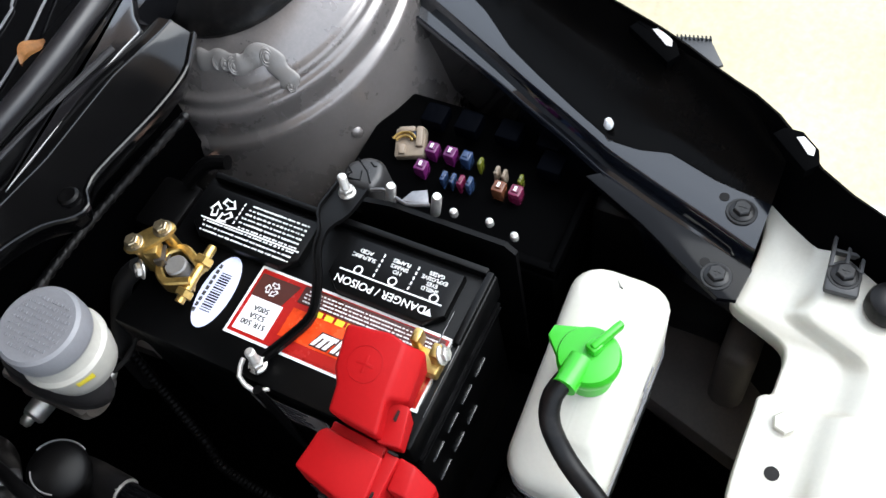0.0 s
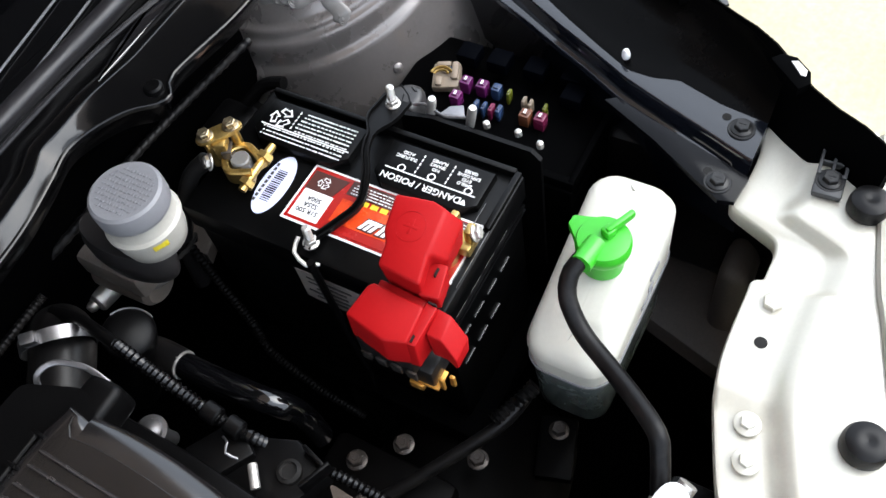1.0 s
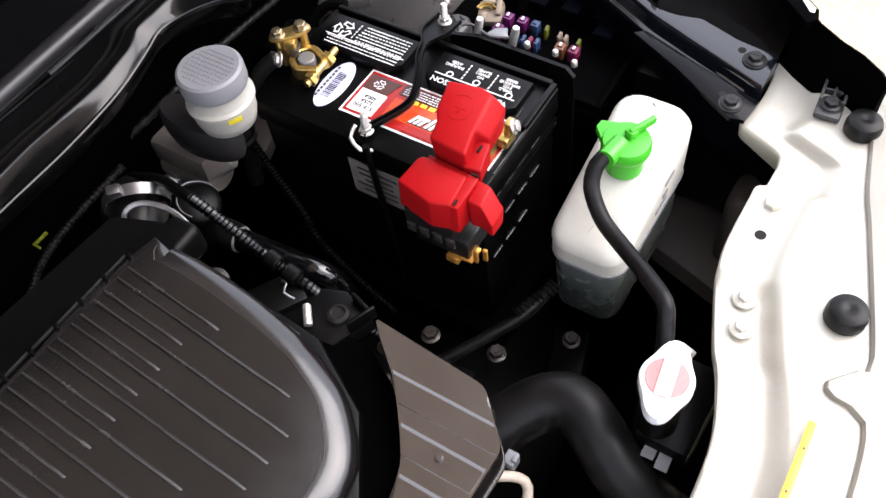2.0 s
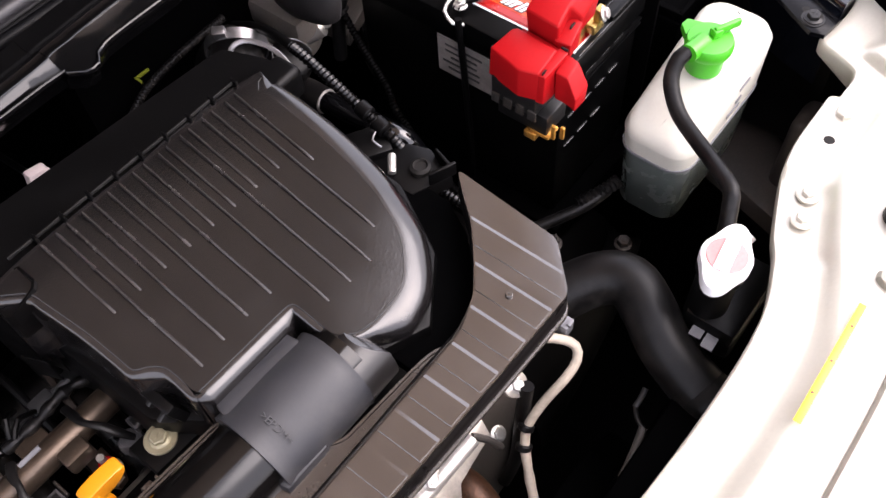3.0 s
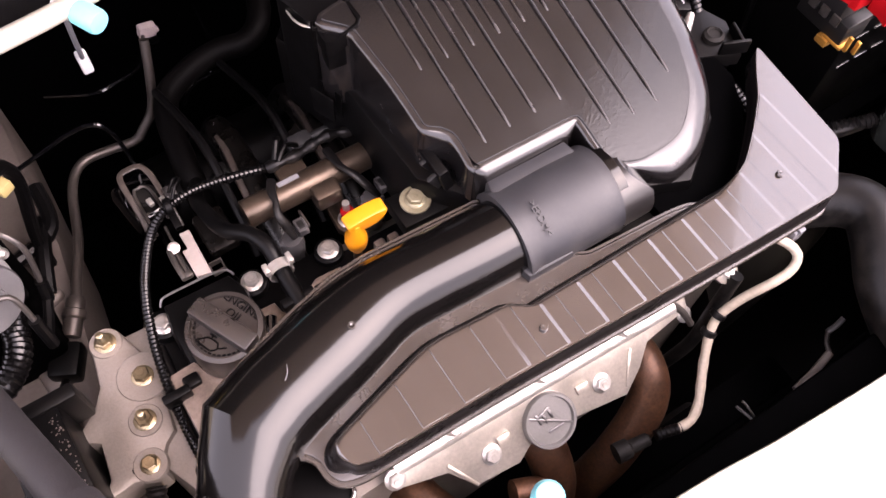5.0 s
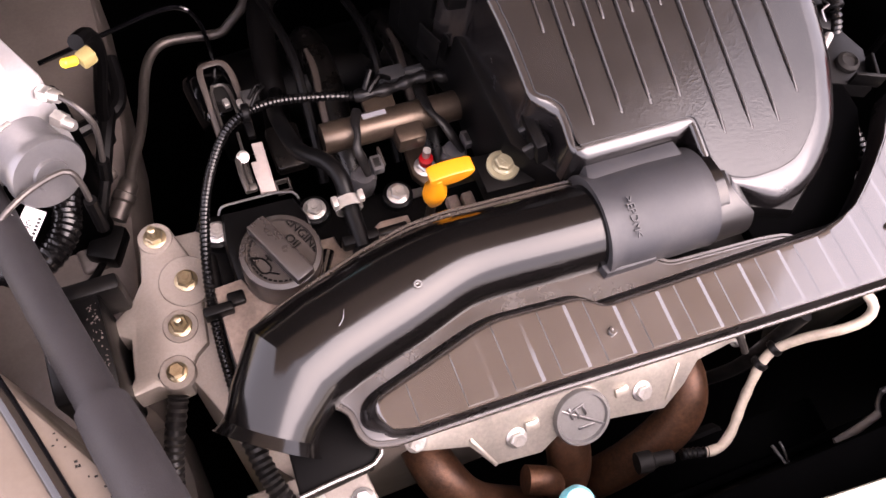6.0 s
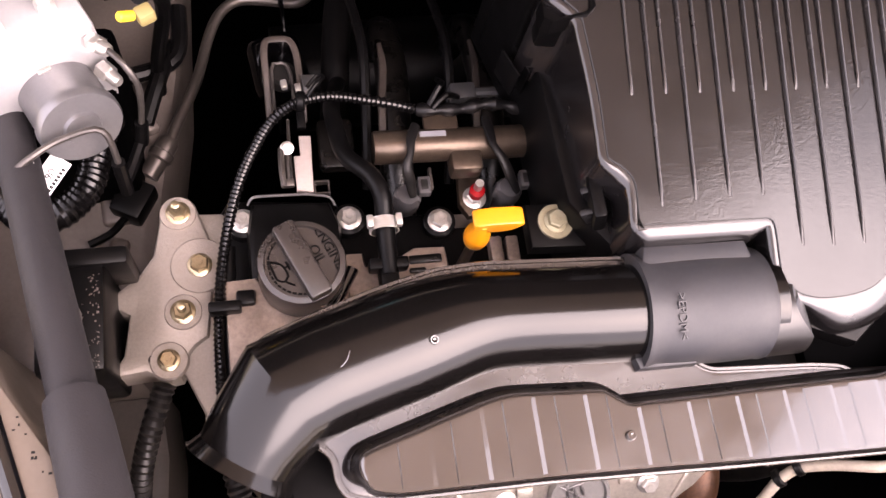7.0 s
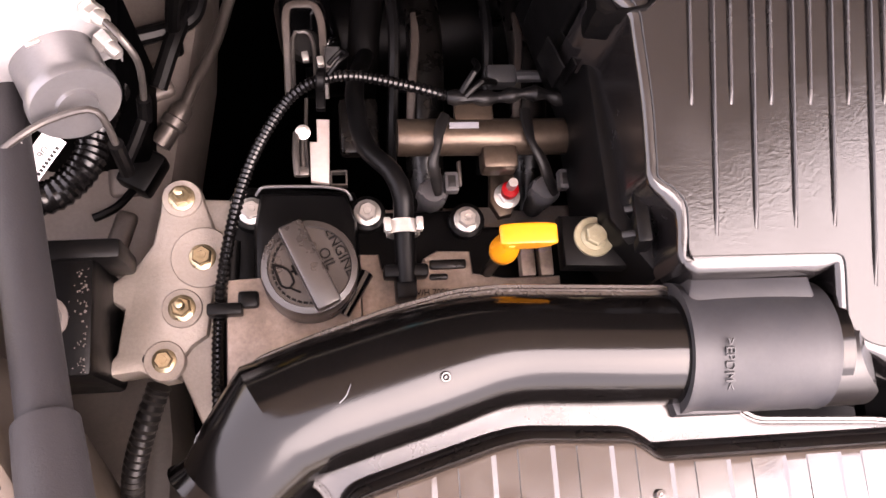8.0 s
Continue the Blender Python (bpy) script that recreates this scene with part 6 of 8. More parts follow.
prism(bm, [(-0.335, 0.06), (-0.30, 0.092), (0.12, 0.09), (0.14, -0.09), (-0.30, -0.10), (-0.338, -0.05)], 0.42, 0.722)
part("block", bm, M_ALU, eng, "dull aluminium block")
bm = B()
prism(bm, [(-0.338, 0.090), (-0.303, 0.088), (-0.303, 0.0), (-0.312, -0.03), (-0.328, -0.062), (-0.350, -0.010)], 0.60, 0.7655, 0.003)
part("timing_cover", bm, M_ALU, eng, "cast aluminium timing cover")
# oil filler cap
bm = B()
CO = Vector((-0.267, 0.030, 0))
prof = [(0.024, 0.786), (0.0275, 0.792), (0.0275, 0.818), (0.0268, 0.821), (0.0235, 0.822), (0.0228, 0.8195), (0, 0.8195)]
lathe(bm, prof, Matrix.Translation(CO), 40)
cap = part("oil_filler_cap", bm, M_OILCAP, eng, "dark grey oil filler cap with lettering")
bm = B()
gm = Matrix.Rotation(radians(-66), 3, "Z").to_4x4()
bx(bm, (CO.x, CO.y, 0.8235), (0.052, 0.0145, 0.010), 0.002, gm)
part("grip", bm, M_OILCAP, cap)
r_dir = Vector((math.cos(radians(-66)), math.sin(radians(-66)), 0))
u_dir = Vector((-r_dir.y, r_dir.x, 0))
c1 = CO + u_dir * 0.0150 + Vector((0, 0, 0.8200))
words(cap, "ENGINE\nOIL", c1, r_dir, u_dir, 0.0085, M_BLACK, lift=0.0007)
c2 = CO - u_dir * 0.0145 + Vector((0, 0, 0.8200))
bm = B()
for pts in ([(-0.010, -0.003), (-0.004, 0.003), (0.004, 0.003), (0.006, 0.0), (0.011, 0.004)], [(-0.010, -0.003), (0.003, -0.004), (0.006, 0.0)], [(-0.002, 0.003), (-0.002, 0.006)], [(-0.005, 0.006), (0.001, 0.006)]):
    tube(bm, [c2 + r_dir * a + u_dir * b for a, b in pts], 0.0007, 6, step=0.002)
part("oil_can_mark", bm, M_BLACK, cap)
bm = B()
for k in range(18):
    a = radians(120 + 9.5 * k)
    p = CO + Vector((0.0205 * math.cos(a), 0.0205 * math.sin(a), 0.8198))
    bx(bm, p, (0.0024, 0.0013, 0.0008), 0, Matrix.Rotation(a + 1.57, 3, "Z").to_4x4())
part("rim_print", bm, M_BLACK, cap)
# breather hose
bm = B()
tube(bm, [(-0.213, 0.050, 0.812), (-0.2125, 0.068, 0.822), (-0.218, 0.084, 0.822), (-0.232, 0.104, 0.812), (-0.236, 0.130, 0.802), (-0.235, 0.16, 0.78), (-0.225, 0.20, 0.74)], 0.0060, 16)
hose = part("breather_hose", bm, M_BLACK, eng)
bm = B()
ringp = lambda r, t: [Vector((-0.213 + r * math.cos(a), t, 0.814 + r * math.sin(a))) for a in (2 * math.pi * k / 20 for k in range(20))]
ringloft(bm, [ringp(0.0088, 0.048), ringp(0.0098, 0.048), ringp(0.0098, 0.056), ringp(0.0088, 0.056)], (False, False))
bx(bm, (-0.2225, 0.052, 0.823), (0.004, 0.008, 0.006), 0.0008)
bx(bm, (-0.204, 0.052, 0.823), (0.004, 0.008, 0.006), 0.0008)
part("hose_clamp", bm, M_STEEL, hose, "bright spring hose clamp")
bm = B()
lathe(bm, [(0.0062, 0), (0.0062, 0.03), (0, 0.03)], frame_on((-0.212, 0.022, 0.807), (0, 1, 0.2)), 14)
bx(bm, (-0.212, 0.028, 0.806), (0.026, 0.008, 0.012), 0.002)
bx(bm, (-0.212, 0.020, 0.800), (0.012, 0.016, 0.018), 0.002)
part("valve_elbow", bm, M_BLACK, eng)
# fuel rail and injectors
bm = B()
lathe(bm, [(0.0112, 0), (0.0115, 0.001), (0.0115, 0.128), (0.0108, 0.129), (0, 0.129)], frame_on((-0.212, 0.1135, 0.801), (1, -0.01, 0)), 24)
bx(bm, (-0.150, 0.098, 0.800), (0.022, 0.016, 0.018), 0.003)
bx(bm, (-0.1645, 0.126, 0.806), (0.024, 0.014, 0.006), 0.0015)
part("fuel_rail", bm, M_BRONZE, eng, "bronze-brown fuel rail")
bm = B()
bx(bm, (-0.172, 0.116, 0.8130), (0.018, 0.004, 0.0006))
part("rail_print", bm, M_CAPGREY, eng)
for x, lead in ((-0.190, [(-0.1885, 0.0775, 0.797), (-0.1905, 0.0860, 0.806), (-0.1925, 0.0930, 0.813), (-0.1892, 0.1020, 0.8165), (-0.1880, 0.1115, 0.8165), (-0.1830, 0.1220, 0.814)]), (-0.118, [(-0.1155, 0.0760, 0.797), (-0.1195, 0.0815, 0.803), (-0.1255, 0.0925, 0.812), (-0.1320, 0.1035, 0.8165), (-0.1330, 0.1160, 0.814), (-0.1335, 0.1260, 0.812)])):
    bm = B()
    lathe(bm, [(0.0065, 0.745), (0.0075, 0.770), (0.0090, 0.772), (0.0095, 0.785), (0.0075, 0.790), (0, 0.791)], Matrix.Translation((x, 0.083, 0)), 18)
    prism(bm, [(x - 0.0105, 0.0830), (x - 0.0055, 0.0765), (x + 0.0075, 0.0770), (x + 0.0095, 0.0840), (x + 0.003, 0.0885), (x - 0.0085, 0.0885)], 0.776, 0.7895, 0.002)
    inj = part("injector", bm, M_INJ, eng, "grey injector body")
    bm = B()
    bx(bm, (x + 0.0105, 0.0860, 0.7935), (0.0085, 0.0125, 0.008), 0.001)
    part("connector", bm, M_INJ, inj)
    bm = B()
    bx(bm, (x + 0.0105, 0.0860, 0.7972), (0.0050, 0.0075, 0.0012), 0.0004)
    part("connector_latch", bm, M_DKGREY, inj)
    bm = B()
    bx(bm, (x + 0.0165, 0.0930, 0.790), (0.0022, 0.016, 0.004), 0.0006)
    part("clip", bm, M_PIPE, inj)
    bm = B()
    tube(bm, lead, lambda i, u: 0.0024 + 0.0014 * abs(math.sin(5.2 * u)), 10, step=0.003, flat=0.7)
    part("lead", bm, M_RUBBER, inj)
bm = B()
prism(bm, [(-0.1510, 0.1030), (-0.1351, 0.1030), (-0.1360, 0.0775), (-0.1393, 0.0695), (-0.1474, 0.0680), (-0.1530, 0.0780)], 0.770, 0.777, 0.002)
part("rail_bracket", bm, M_BRONZE, eng)
placed("bolt", BOLT, eng, frame_on((-0.1415, 0.082, 0.776), (0, 0, 1)))
bm = B()
lathe(bm, [(0.0052, 0.783), (0.0055, 0.789), (0.003, 0.7905), (0, 0.7905)], Matrix.Translation((-0.1415, 0.0825, 0)), 14)
part("red_seal", bm, M_RED, eng, "small red seal")
bm = B()
lathe(bm, [(0.003, 0.789), (0.003, 0.799), (0, 0.799)], Matrix.Translation((-0.1415, 0.0835, 0)), 12)
part("stud", bm, M_STEEL, eng)
# intake manifold runners
for x in (-0.190, -0.119, -0.050):
    bm = B()
    tube(bm, [(x, 0.085, 0.735), (x + 0.001, 0.13, 0.752), (x + 0.004, 0.18, 0.758), (x + 0.006, 0.23, 0.742), (x + 0.008, 0.27, 0.70), (x + 0.008, 0.29, 0.62)], 0.0125, 18)
    run_ = part("intake_runner", bm, M_RUNNER, eng)
    # Brown strip drawn for the beige reflection along the runner's flank.
    bm = B()
    sweep(bm, smooth_path([(x - 0.009, 0.140, 0.7655), (x - 0.007, 0.165, 0.7695), (x - 0.003, 0.195, 0.7675), (x - 0.001, 0.222, 0.757)], 0.004), 0.0030, 8, flat=0.6)
    part("reflection_strip", bm, M_BROWNSTRIP, run_)
bm = B()
tube(bm, [(-0.27, 0.285, 0.60), (-0.1, 0.292, 0.60), (0.06, 0.285, 0.60)], 0.05, 20)
part("plenum", bm, M_BLACK, eng)
for x in (-0.212, -0.15, -0.085):
    bm = B()
    tube(bm, [(x, 0.11, 0.74), (x + 0.002, 0.16, 0.775), (x + 0.003, 0.21, 0.785), (x - 0.004, 0.29, 0.76)], 0.0038, 8)
    part("vacuum_line", bm, M_BLACK, eng)
bm = B()
bx(bm, (-0.140, 0.162, 0.782), (0.020, 0.014, 0.014), 0.003)
lathe(bm, [(0.004, 0), (0.004, 0.03), (0, 0.03)], frame_on((-0.132, 0.162, 0.783), (1, 0, 0)), 10)
part("sensor", bm, M_GREY, eng)
# throttle linkage and brackets at the back of the head
bm = B()
prism(bm, [(-0.2650, 0.1155), (-0.2650, 0.0900), (-0.2540, 0.0880), (-0.2525, 0.1300), (-0.2605, 0.1305), (-0.2605, 0.1155)][::-1], 0.789, 0.7925, 0.0008)
part("white_bracket", bm, M_PALEMET, eng, "pale zinc plated bracket")
bm = B()
sweep(bm, smooth_path([(-0.2980, 0.0815, 0.793), (-0.2945, 0.0848, 0.797), (-0.2868, 0.0855, 0.797), (-0.2653, 0.0850, 0.797), (-0.2546, 0.0842, 0.797), (-0.2440, 0.0818, 0.796), (-0.2412, 0.0770, 0.793)], 0.003), 0.0009, 8)
part("edge_plate", bm, M_CLIP, eng, "thin bright plate edge")
bm = B()
ring = lambda o, z: [Vector((-0.2480 + (0.0052 - o) * a, 0.0925 + (0.0048 - o) * b, z)) for a, b in ((-1, -1), (1, -1), (1, 1), (-1, 1))]
ringloft(bm, [ring(0, 0.784), ring(0, 0.790), ring(0.0010, 0.790), ring(0.0010, 0.784)], (False, False))
part("small_frame", bm, M_PIPE, eng)
for x, y0, y1, z, w in ((-0.2730, 0.0945, 0.1230, 0.790, 0.0022), (-0.2690, 0.0950, 0.1230, 0.787, 0.0014), (-0.2665, 0.100, 0.150, 0.780, 0.0012)):
    bm = B()
    tube(bm, [(x, y0, z), (x - 0.0008, (y0 + y1) / 2, z + 0.0015), (x, y1, z - 0.001)], w, 10)
    part("link_rod", bm, M_PIPE, eng)
bm = B()
bx(bm, (-0.2705, 0.0970, 0.789), (0.0095, 0.0060, 0.005), 0.0015)
bx(bm, (-0.2700, 0.1225, 0.788), (0.0080, 0.0060, 0.006), 0.0015)
part("rod_end", bm, M_PIPE, eng)
placed("bolt", BOLT, eng, frame_on((-0.2690, 0.1225, 0.7905), (0, -0.3, 1)) @ Matrix.Scale(0.55, 4))
bm = B()
path = smooth_path([(-0.2785, 0.165, 0.745), (-0.2785, 0.195, 0.755), (-0.2790, 0.217, 0.760), (-0.2765, 0.2265, 0.7605), (-0.2691, 0.2276, 0.761), (-0.2600, 0.2266, 0.7605), (-0.2555, 0.2160, 0.760), (-0.2545, 0.1984, 0.759), (-0.2537, 0.1800, 0.755), (-0.2537, 0.165, 0.745)], 0.003)
sweep(bm, path, 0.0026, 8, flat=0.45)
part("throttle_frame", bm, M_BROWNSTRIP, eng, "bent steel strip round the throttle linkage")
bm = B()
prism(bm, [(-0.2536, 0.1945), (-0.2435, 0.1943), (-0.2442, 0.1838), (-0.2490, 0.1780), (-0.2530, 0.1790)][::-1], 0.761, 0.7645, 0.001)
part("cam_plate", bm, M_CLIP, eng)
bm = B()
lathe(bm, [(0.0105, -0.010), (0.0105, 0.0), (0.0085, 0.002), (0.004, 0.0025), (0, 0.0025)], frame_on((-0.2660, 0.2030, 0.752), (0, 0, 1)), 24)
part("throttle_drum", bm, M_DARK, eng)
bm = B()
sweep(bm, smooth_path([(-0.2745, 0.1600, 0.757), (-0.2745, 0.2034, 0.758), (-0.2700, 0.2075, 0.759), (-0.2642, 0.2069, 0.759), (-0.2607, 0.1962, 0.759), (-0.2600, 0.1700, 0.757)], 0.003), 0.0014, 8)
part("throttle_cable", bm, M_PIPE, eng)
for x, y in ((-0.2665, 0.1866), (-0.2567, 0.1832)):
    bm = B()
    bx(bm, (x, y, 0.764), (0.0045, 0.0070, 0.005), 0.001, Matrix.Rotation(0.15, 3, "Z").to_4x4())
    part("cable_nipple", bm, M_STEEL, eng)
bm = B()
bx(bm, (-0.266, 0.275, 0.630), (0.050, 0.060, 0.05), 0.012, Matrix.Rotation(0.15, 3, "Z").to_4x4(), 3)
part("throttle_body", bm, M_GLOSS, eng)
bm = B()
bx(bm, (-0.2330, 0.138, 0.758), (0.026, 0.040, 0.012), 0.004)
part("vacuum_block", bm, M_RUNNER, eng)

# engine mount bracket
mnt = empty("engine_mount_bracket", (-0.355, 0.035, 0.74), "cast aluminium engine mount bracket with zinc nuts", "engine mount")
bm = B()
prism(bm, [(-0.356, 0.096), (-0.345, 0.1005), (-0.334, 0.096), (-0.330, 0.084), (-0.324, 0.066), (-0.321, 0.050), (-0.325, 0.030), (-0.329, 0.002), (-0.338, -0.004), (-0.344, -0.012), (-0.348, -0.022), (-0.358, -0.0235), (-0.368, -0.018), (-0.392, -0.020), (-0.382, -0.006), (-0.378, 0.020), (-0.394, 0.031), (-0.372, 0.046), (-0.362, 0.060), (-0.358, 0.080)], 0.742, 0.771, 0.004)
part("casting", bm, M_ALU, mnt)
for x, y, r, h in ((-0.3445, 0.088, 0.0115, 0.774), (-0.332, 0.050, 0.0185, 0.774), (-0.344, 0.019, 0.0115, 0.7725), (-0.354, -0.012, 0.0115, 0.7745)):
    bm = B()
    lathe(bm, [(r + 0.001, 0.768), (r + 0.0005, 0.7716), (r, 0.7722), (0, 0.7722)], Matrix.Translation((x, y, 0)), 26)
    part("boss", bm, M_ALU, mnt)
placed("stud_nut", NUT_STUD, mnt, frame_on((-0.3445, 0.088, 0.7720), (0, 0, 1), 10) @ Matrix.Scale(0.85, 4))
placed("bolt", BOLT_ZINC, mnt, frame_on((-0.332, 0.050, 0.7720), (0, 0, 1), 25) @ Matrix.Scale(0.85, 4))
placed("stud_nut", NUT_STUD, mnt, frame_on((-0.344, 0.019, 0.7720), (0, 0, 1), 40) @ Matrix.Scale(0.85, 4))
placed("bolt", BOLT_ZINC, mnt, frame_on((-0.354, -0.012, 0.7720), (0, 0, 1), 5) @ Matrix.Scale(0.75, 4))
# Dark disc on the casting for the shade inside a hole.
bm = B()
lathe(bm, [(0.0032, 0), (0.0032, 0.0006), (0, 0.0006)], frame_on((-0.3635, -0.0105, 0.7712), (0, 0, 1)), 14)
part("hole", bm, M_DARK, mnt)
bm = B()
bx(bm, (-0.404, 0.010, 0.770), (0.040, 0.068, 0.09), 0.004)
bx(bm, (-0.395, 0.046, 0.795), (0.05, 0.012, 0.045), 0.003)
rm = thing("rubber_mount", bm, M_BLACK, "black steel engine mount box with chipped paint", "engine mount")
bm = B()
lathe(bm, [(0.0125, 0), (0.0125, 0.0015), (0.0095, 0.002), (0.0085, 0.0005), (0, 0.0003)], frame_on((-0.409, 0.008, 0.8148), (0, 0, 1)), 24)
part("mount_bolt", bm, M_BEIGE, rm)
rs = random.Random(7)
bm = B()
for k in range(60):
    x, y = -0.3865 - abs(rs.gauss(0, 0.004)), rs.uniform(-0.022, 0.036)
    bx(bm, (x, y, 0.8151), (rs.uniform(0.0003, 0.001), rs.uniform(0.0003, 0.0012), 0.0004))
part("paint_chip", bm, M_BEIGE, rm)

# dipstick handle
dip = empty("dipstick", (-0.157, 0.027, 0.78), "orange plastic dipstick handle", "dipstick")
bm = B()
lathe(bm, [(0.0040, 0.828), (0.0044, 0.832), (0.0072, 0.836), (0.0082, 0.842), (0.0078, 0.848), (0.0048, 0.852), (0.0042, 0.864), (0, 0.865)], Matrix.Translation((-0.1605, 0.0300, 0)), 24)
part("stem", bm, M_ORANGE, dip)
bm = B()
lathe(bm, [(0.0034, 0.775), (0.0034, 0.829), (0, 0.829)], Matrix.Translation((-0.1605, 0.0300, 0)), 16)
part("guide_tube", bm, M_BLACK, dip)
bm = B()
moon = lambda g, y: [Vector((-0.1515 + (0.0155 + g) * math.cos(t), y, 0.8670 + (0.0030 if math.sin(t) > 0 else 0.0115) * math.sin(t) * (1 + g / 0.0115))) for t in (2 * math.pi * k / 36 for k in range(36))]
ringloft(bm, [moon(-0.0014, 0.0264), moon(-0.0004, 0.0268), moon(0.0, 0.0276), moon(0.0, 0.0362), moon(-0.0004, 0.0370), moon(-0.0014, 0.0374)])
part("handle", bm, M_ORANGE, dip)

# exhaust shield and manifold
shd = empty("exhaust_heat_shield", (-0.06, -0.12, 0.62), "pressed aluminium exhaust heat shield with round badge", "heat shield")
SM = Matrix.Translation((-0.085, -0.120, 0.716)) @ Matrix.Rotation(radians(38), 4, "X")
bm = B()
prism(bm, [(-0.130, 0.030), (0.155, 0.030), (0.150, 0.010), (0.105, 0.004), (0.090, -0.012), (0.070, -0.026), (0.024, -0.018), (-0.022, -0.016), (-0.036, -0.024), (-0.075, -0.020), (-0.090, 0.002), (-0.125, 0.012)], -0.003, 0.0, 0.001, m=SM)
part("panel", bm, M_SHIELD, shd)
bm = B()
sweep(bm, [Vector((-0.210 + 0.02 * k, -0.0945 - 0.0007 * k, 0.7330)) for k in range(14)], 0.0085, 20, flat=0.75)
part("rolled_edge", bm, M_STEEL, shd, "bright rolled upper edge")
for x0, w in ((-0.040, 0.012), (0.036, 0.012)):
    bm = B()
    bx(bm, SM @ Vector((x0, 0.002, 0.001)), (w, 0.008, 0.004), 0.0015, SM.to_3x3().to_4x4())
    part("pressing", bm, M_SHIELD, shd)
for x0, x1 in ((-0.088, -0.074), (0.088, 0.072)):
    bm = B()
    bx(bm, SM @ Vector(((x0 + x1) / 2, -0.006, 0.0006)), (0.003, 0.032, 0.0025), 0.001, SM.to_3x3().to_4x4() @ Matrix.Rotation(0.5 if x0 < 0 else -0.5, 4, "Z"))
    part("fold", bm, M_SHIELD, shd)
bm = B()
bmat = SM @ Matrix.Translation((0.0, -0.006, 0))
lathe(bm, [(0.0232, -0.002), (0.0232, 0.0035), (0.0222, 0.0052), (0.0200, 0.0052), (0.0190, 0.0024), (0, 0.0024)], bmat, 40)
badge = part("badge", bm, M_BADGE, shd, "round grey embossed badge with slash")
bm = B()
for p, s, a in (((0, 0, 0.0034), (0.040, 0.0018, 0.0014), -0.6), ((-0.003, 0.009, 0.0034), (0.012, 0.0022, 0.0014), 0.3), ((-0.009, 0.006, 0.0034), (0.0022, 0.010, 0.0014), 0.2), ((-0.004, 0.005, 0.0034), (0.0022, 0.010, 0.0014), 0.2), ((0.002, 0.006, 0.0034), (0.0022, 0.009, 0.0014), 0.2), ((0.002, -0.008, 0.0034), (0.014, 0.0022, 0.0014), 0.0)):
    bx(bm, bmat @ Vector(p), s, 0.0004, bmat.to_3x3().to_4x4() @ Matrix.Rotation(a, 4, "Z"))
part("emblem", bm, M_CLIP, badge)
for x, y in ((-0.054, -0.004), (0.053, -0.004), (-0.128, 0.022), (0.078, 0.028)):
    placed("bolt", BOLT, shd, SM @ Matrix.Translation((x, y, 0.0005)))
for x, y in ((0.0016, -0.1015), (-0.0763, -0.0980), (-0.1569, -0.0955), (0.1064, -0.1065)):
    bm = B()
    lathe(bm, [(0.0115, -0.004), (0.0115, 0.0), (0.0100, 0.0008), (0, 0.0008)], frame_on((x, y, 0.7390), (0, -0.6, 0.8)), 24)
    part("lobe", bm, M_SHIELD, shd)
man = empty("exhaust_manifold", (-0.09, -0.14, 0.40), "brown heat-stained exhaust manifold pipes", "exhaust manifold")
for pts in ([(-0.20, -0.085, 0.655), (-0.195, -0.120, 0.660), (-0.175, -0.150, 0.640), (-0.13, -0.165, 0.59), (-0.095, -0.165, 0.50), (-0.09, -0.16, 0.40)],
            [(-0.085, -0.09, 0.660), (-0.085, -0.13, 0.655), (-0.085, -0.155, 0.62), (-0.085, -0.165, 0.54), (-0.085, -0.165, 0.42)],
            [(0.030, -0.085, 0.655), (0.030, -0.118, 0.662), (0.018, -0.146, 0.645), (-0.02, -0.162, 0.600), (-0.06, -0.165, 0.53), (-0.08, -0.165, 0.44)]):
    bm = B()
    tube(bm, pts, 0.0185, 20)
    part("pipe", bm, M_RUST, man)
bm = B()
tube(bm, [(-0.13, -0.150, 0.655), (-0.112, -0.156, 0.648), (-0.10, -0.158, 0.62)], 0.012, 14)
part("rear_web", bm, M_RUST, man)
bm = B()
bx(bm, (-0.085, -0.088, 0.655), (0.28, 0.012, 0.05), 0.003)
part("flange", bm, M_RUST, man)
ox = empty("oxygen_sensor", (0.01, -0.175, 0.55), "oxygen sensor with cream sleeved lead", "sensor")
bm = B()
om = frame_on((-0.040, -0.170, 0.660), (1, -0.15, 0.02))
lathe(bm, [(0.009, 0), (0.009, 0.012), (0.006, 0.014), (0.006, 0.03), (0.0045, 0.032), (0, 0.032)], om, 16)
part("body", bm, M_DARK, ox)
bm = B()
corrugated(bm, [(-0.002, -0.176, 0.661), (0.010, -0.179, 0.661), (0.020, -0.182, 0.661)], 0.0050, 0.0036)
part("boot", bm, M_RUBBER, ox)
bm = B()
tube(bm, [(0.018, -0.1815, 0.661), (0.032, -0.182, 0.662), (0.046, -0.174, 0.664), (0.056, -0.164, 0.667), (0.068, -0.150, 0.676), (0.083, -0.134, 0.690)], lambda i, u: 0.0042 + 0.0004 * math.sin(i * 2.3), 12)
part("sleeve", bm, M_CREAM, ox)
bm = B()
tube(bm, [(0.083, -0.134, 0.690), (0.094, -0.128, 0.703), (0.112, -0.130, 0.722), (0.135, -0.136, 0.740), (0.150, -0.136, 0.748), (0.156, -0.130, 0.756), (0.152, -0.120, 0.762), (0.144, -0.110, 0.766)], 0.0042, 12)
part("upper_sleeve", bm, M_CREAM, ox)
bm = B()
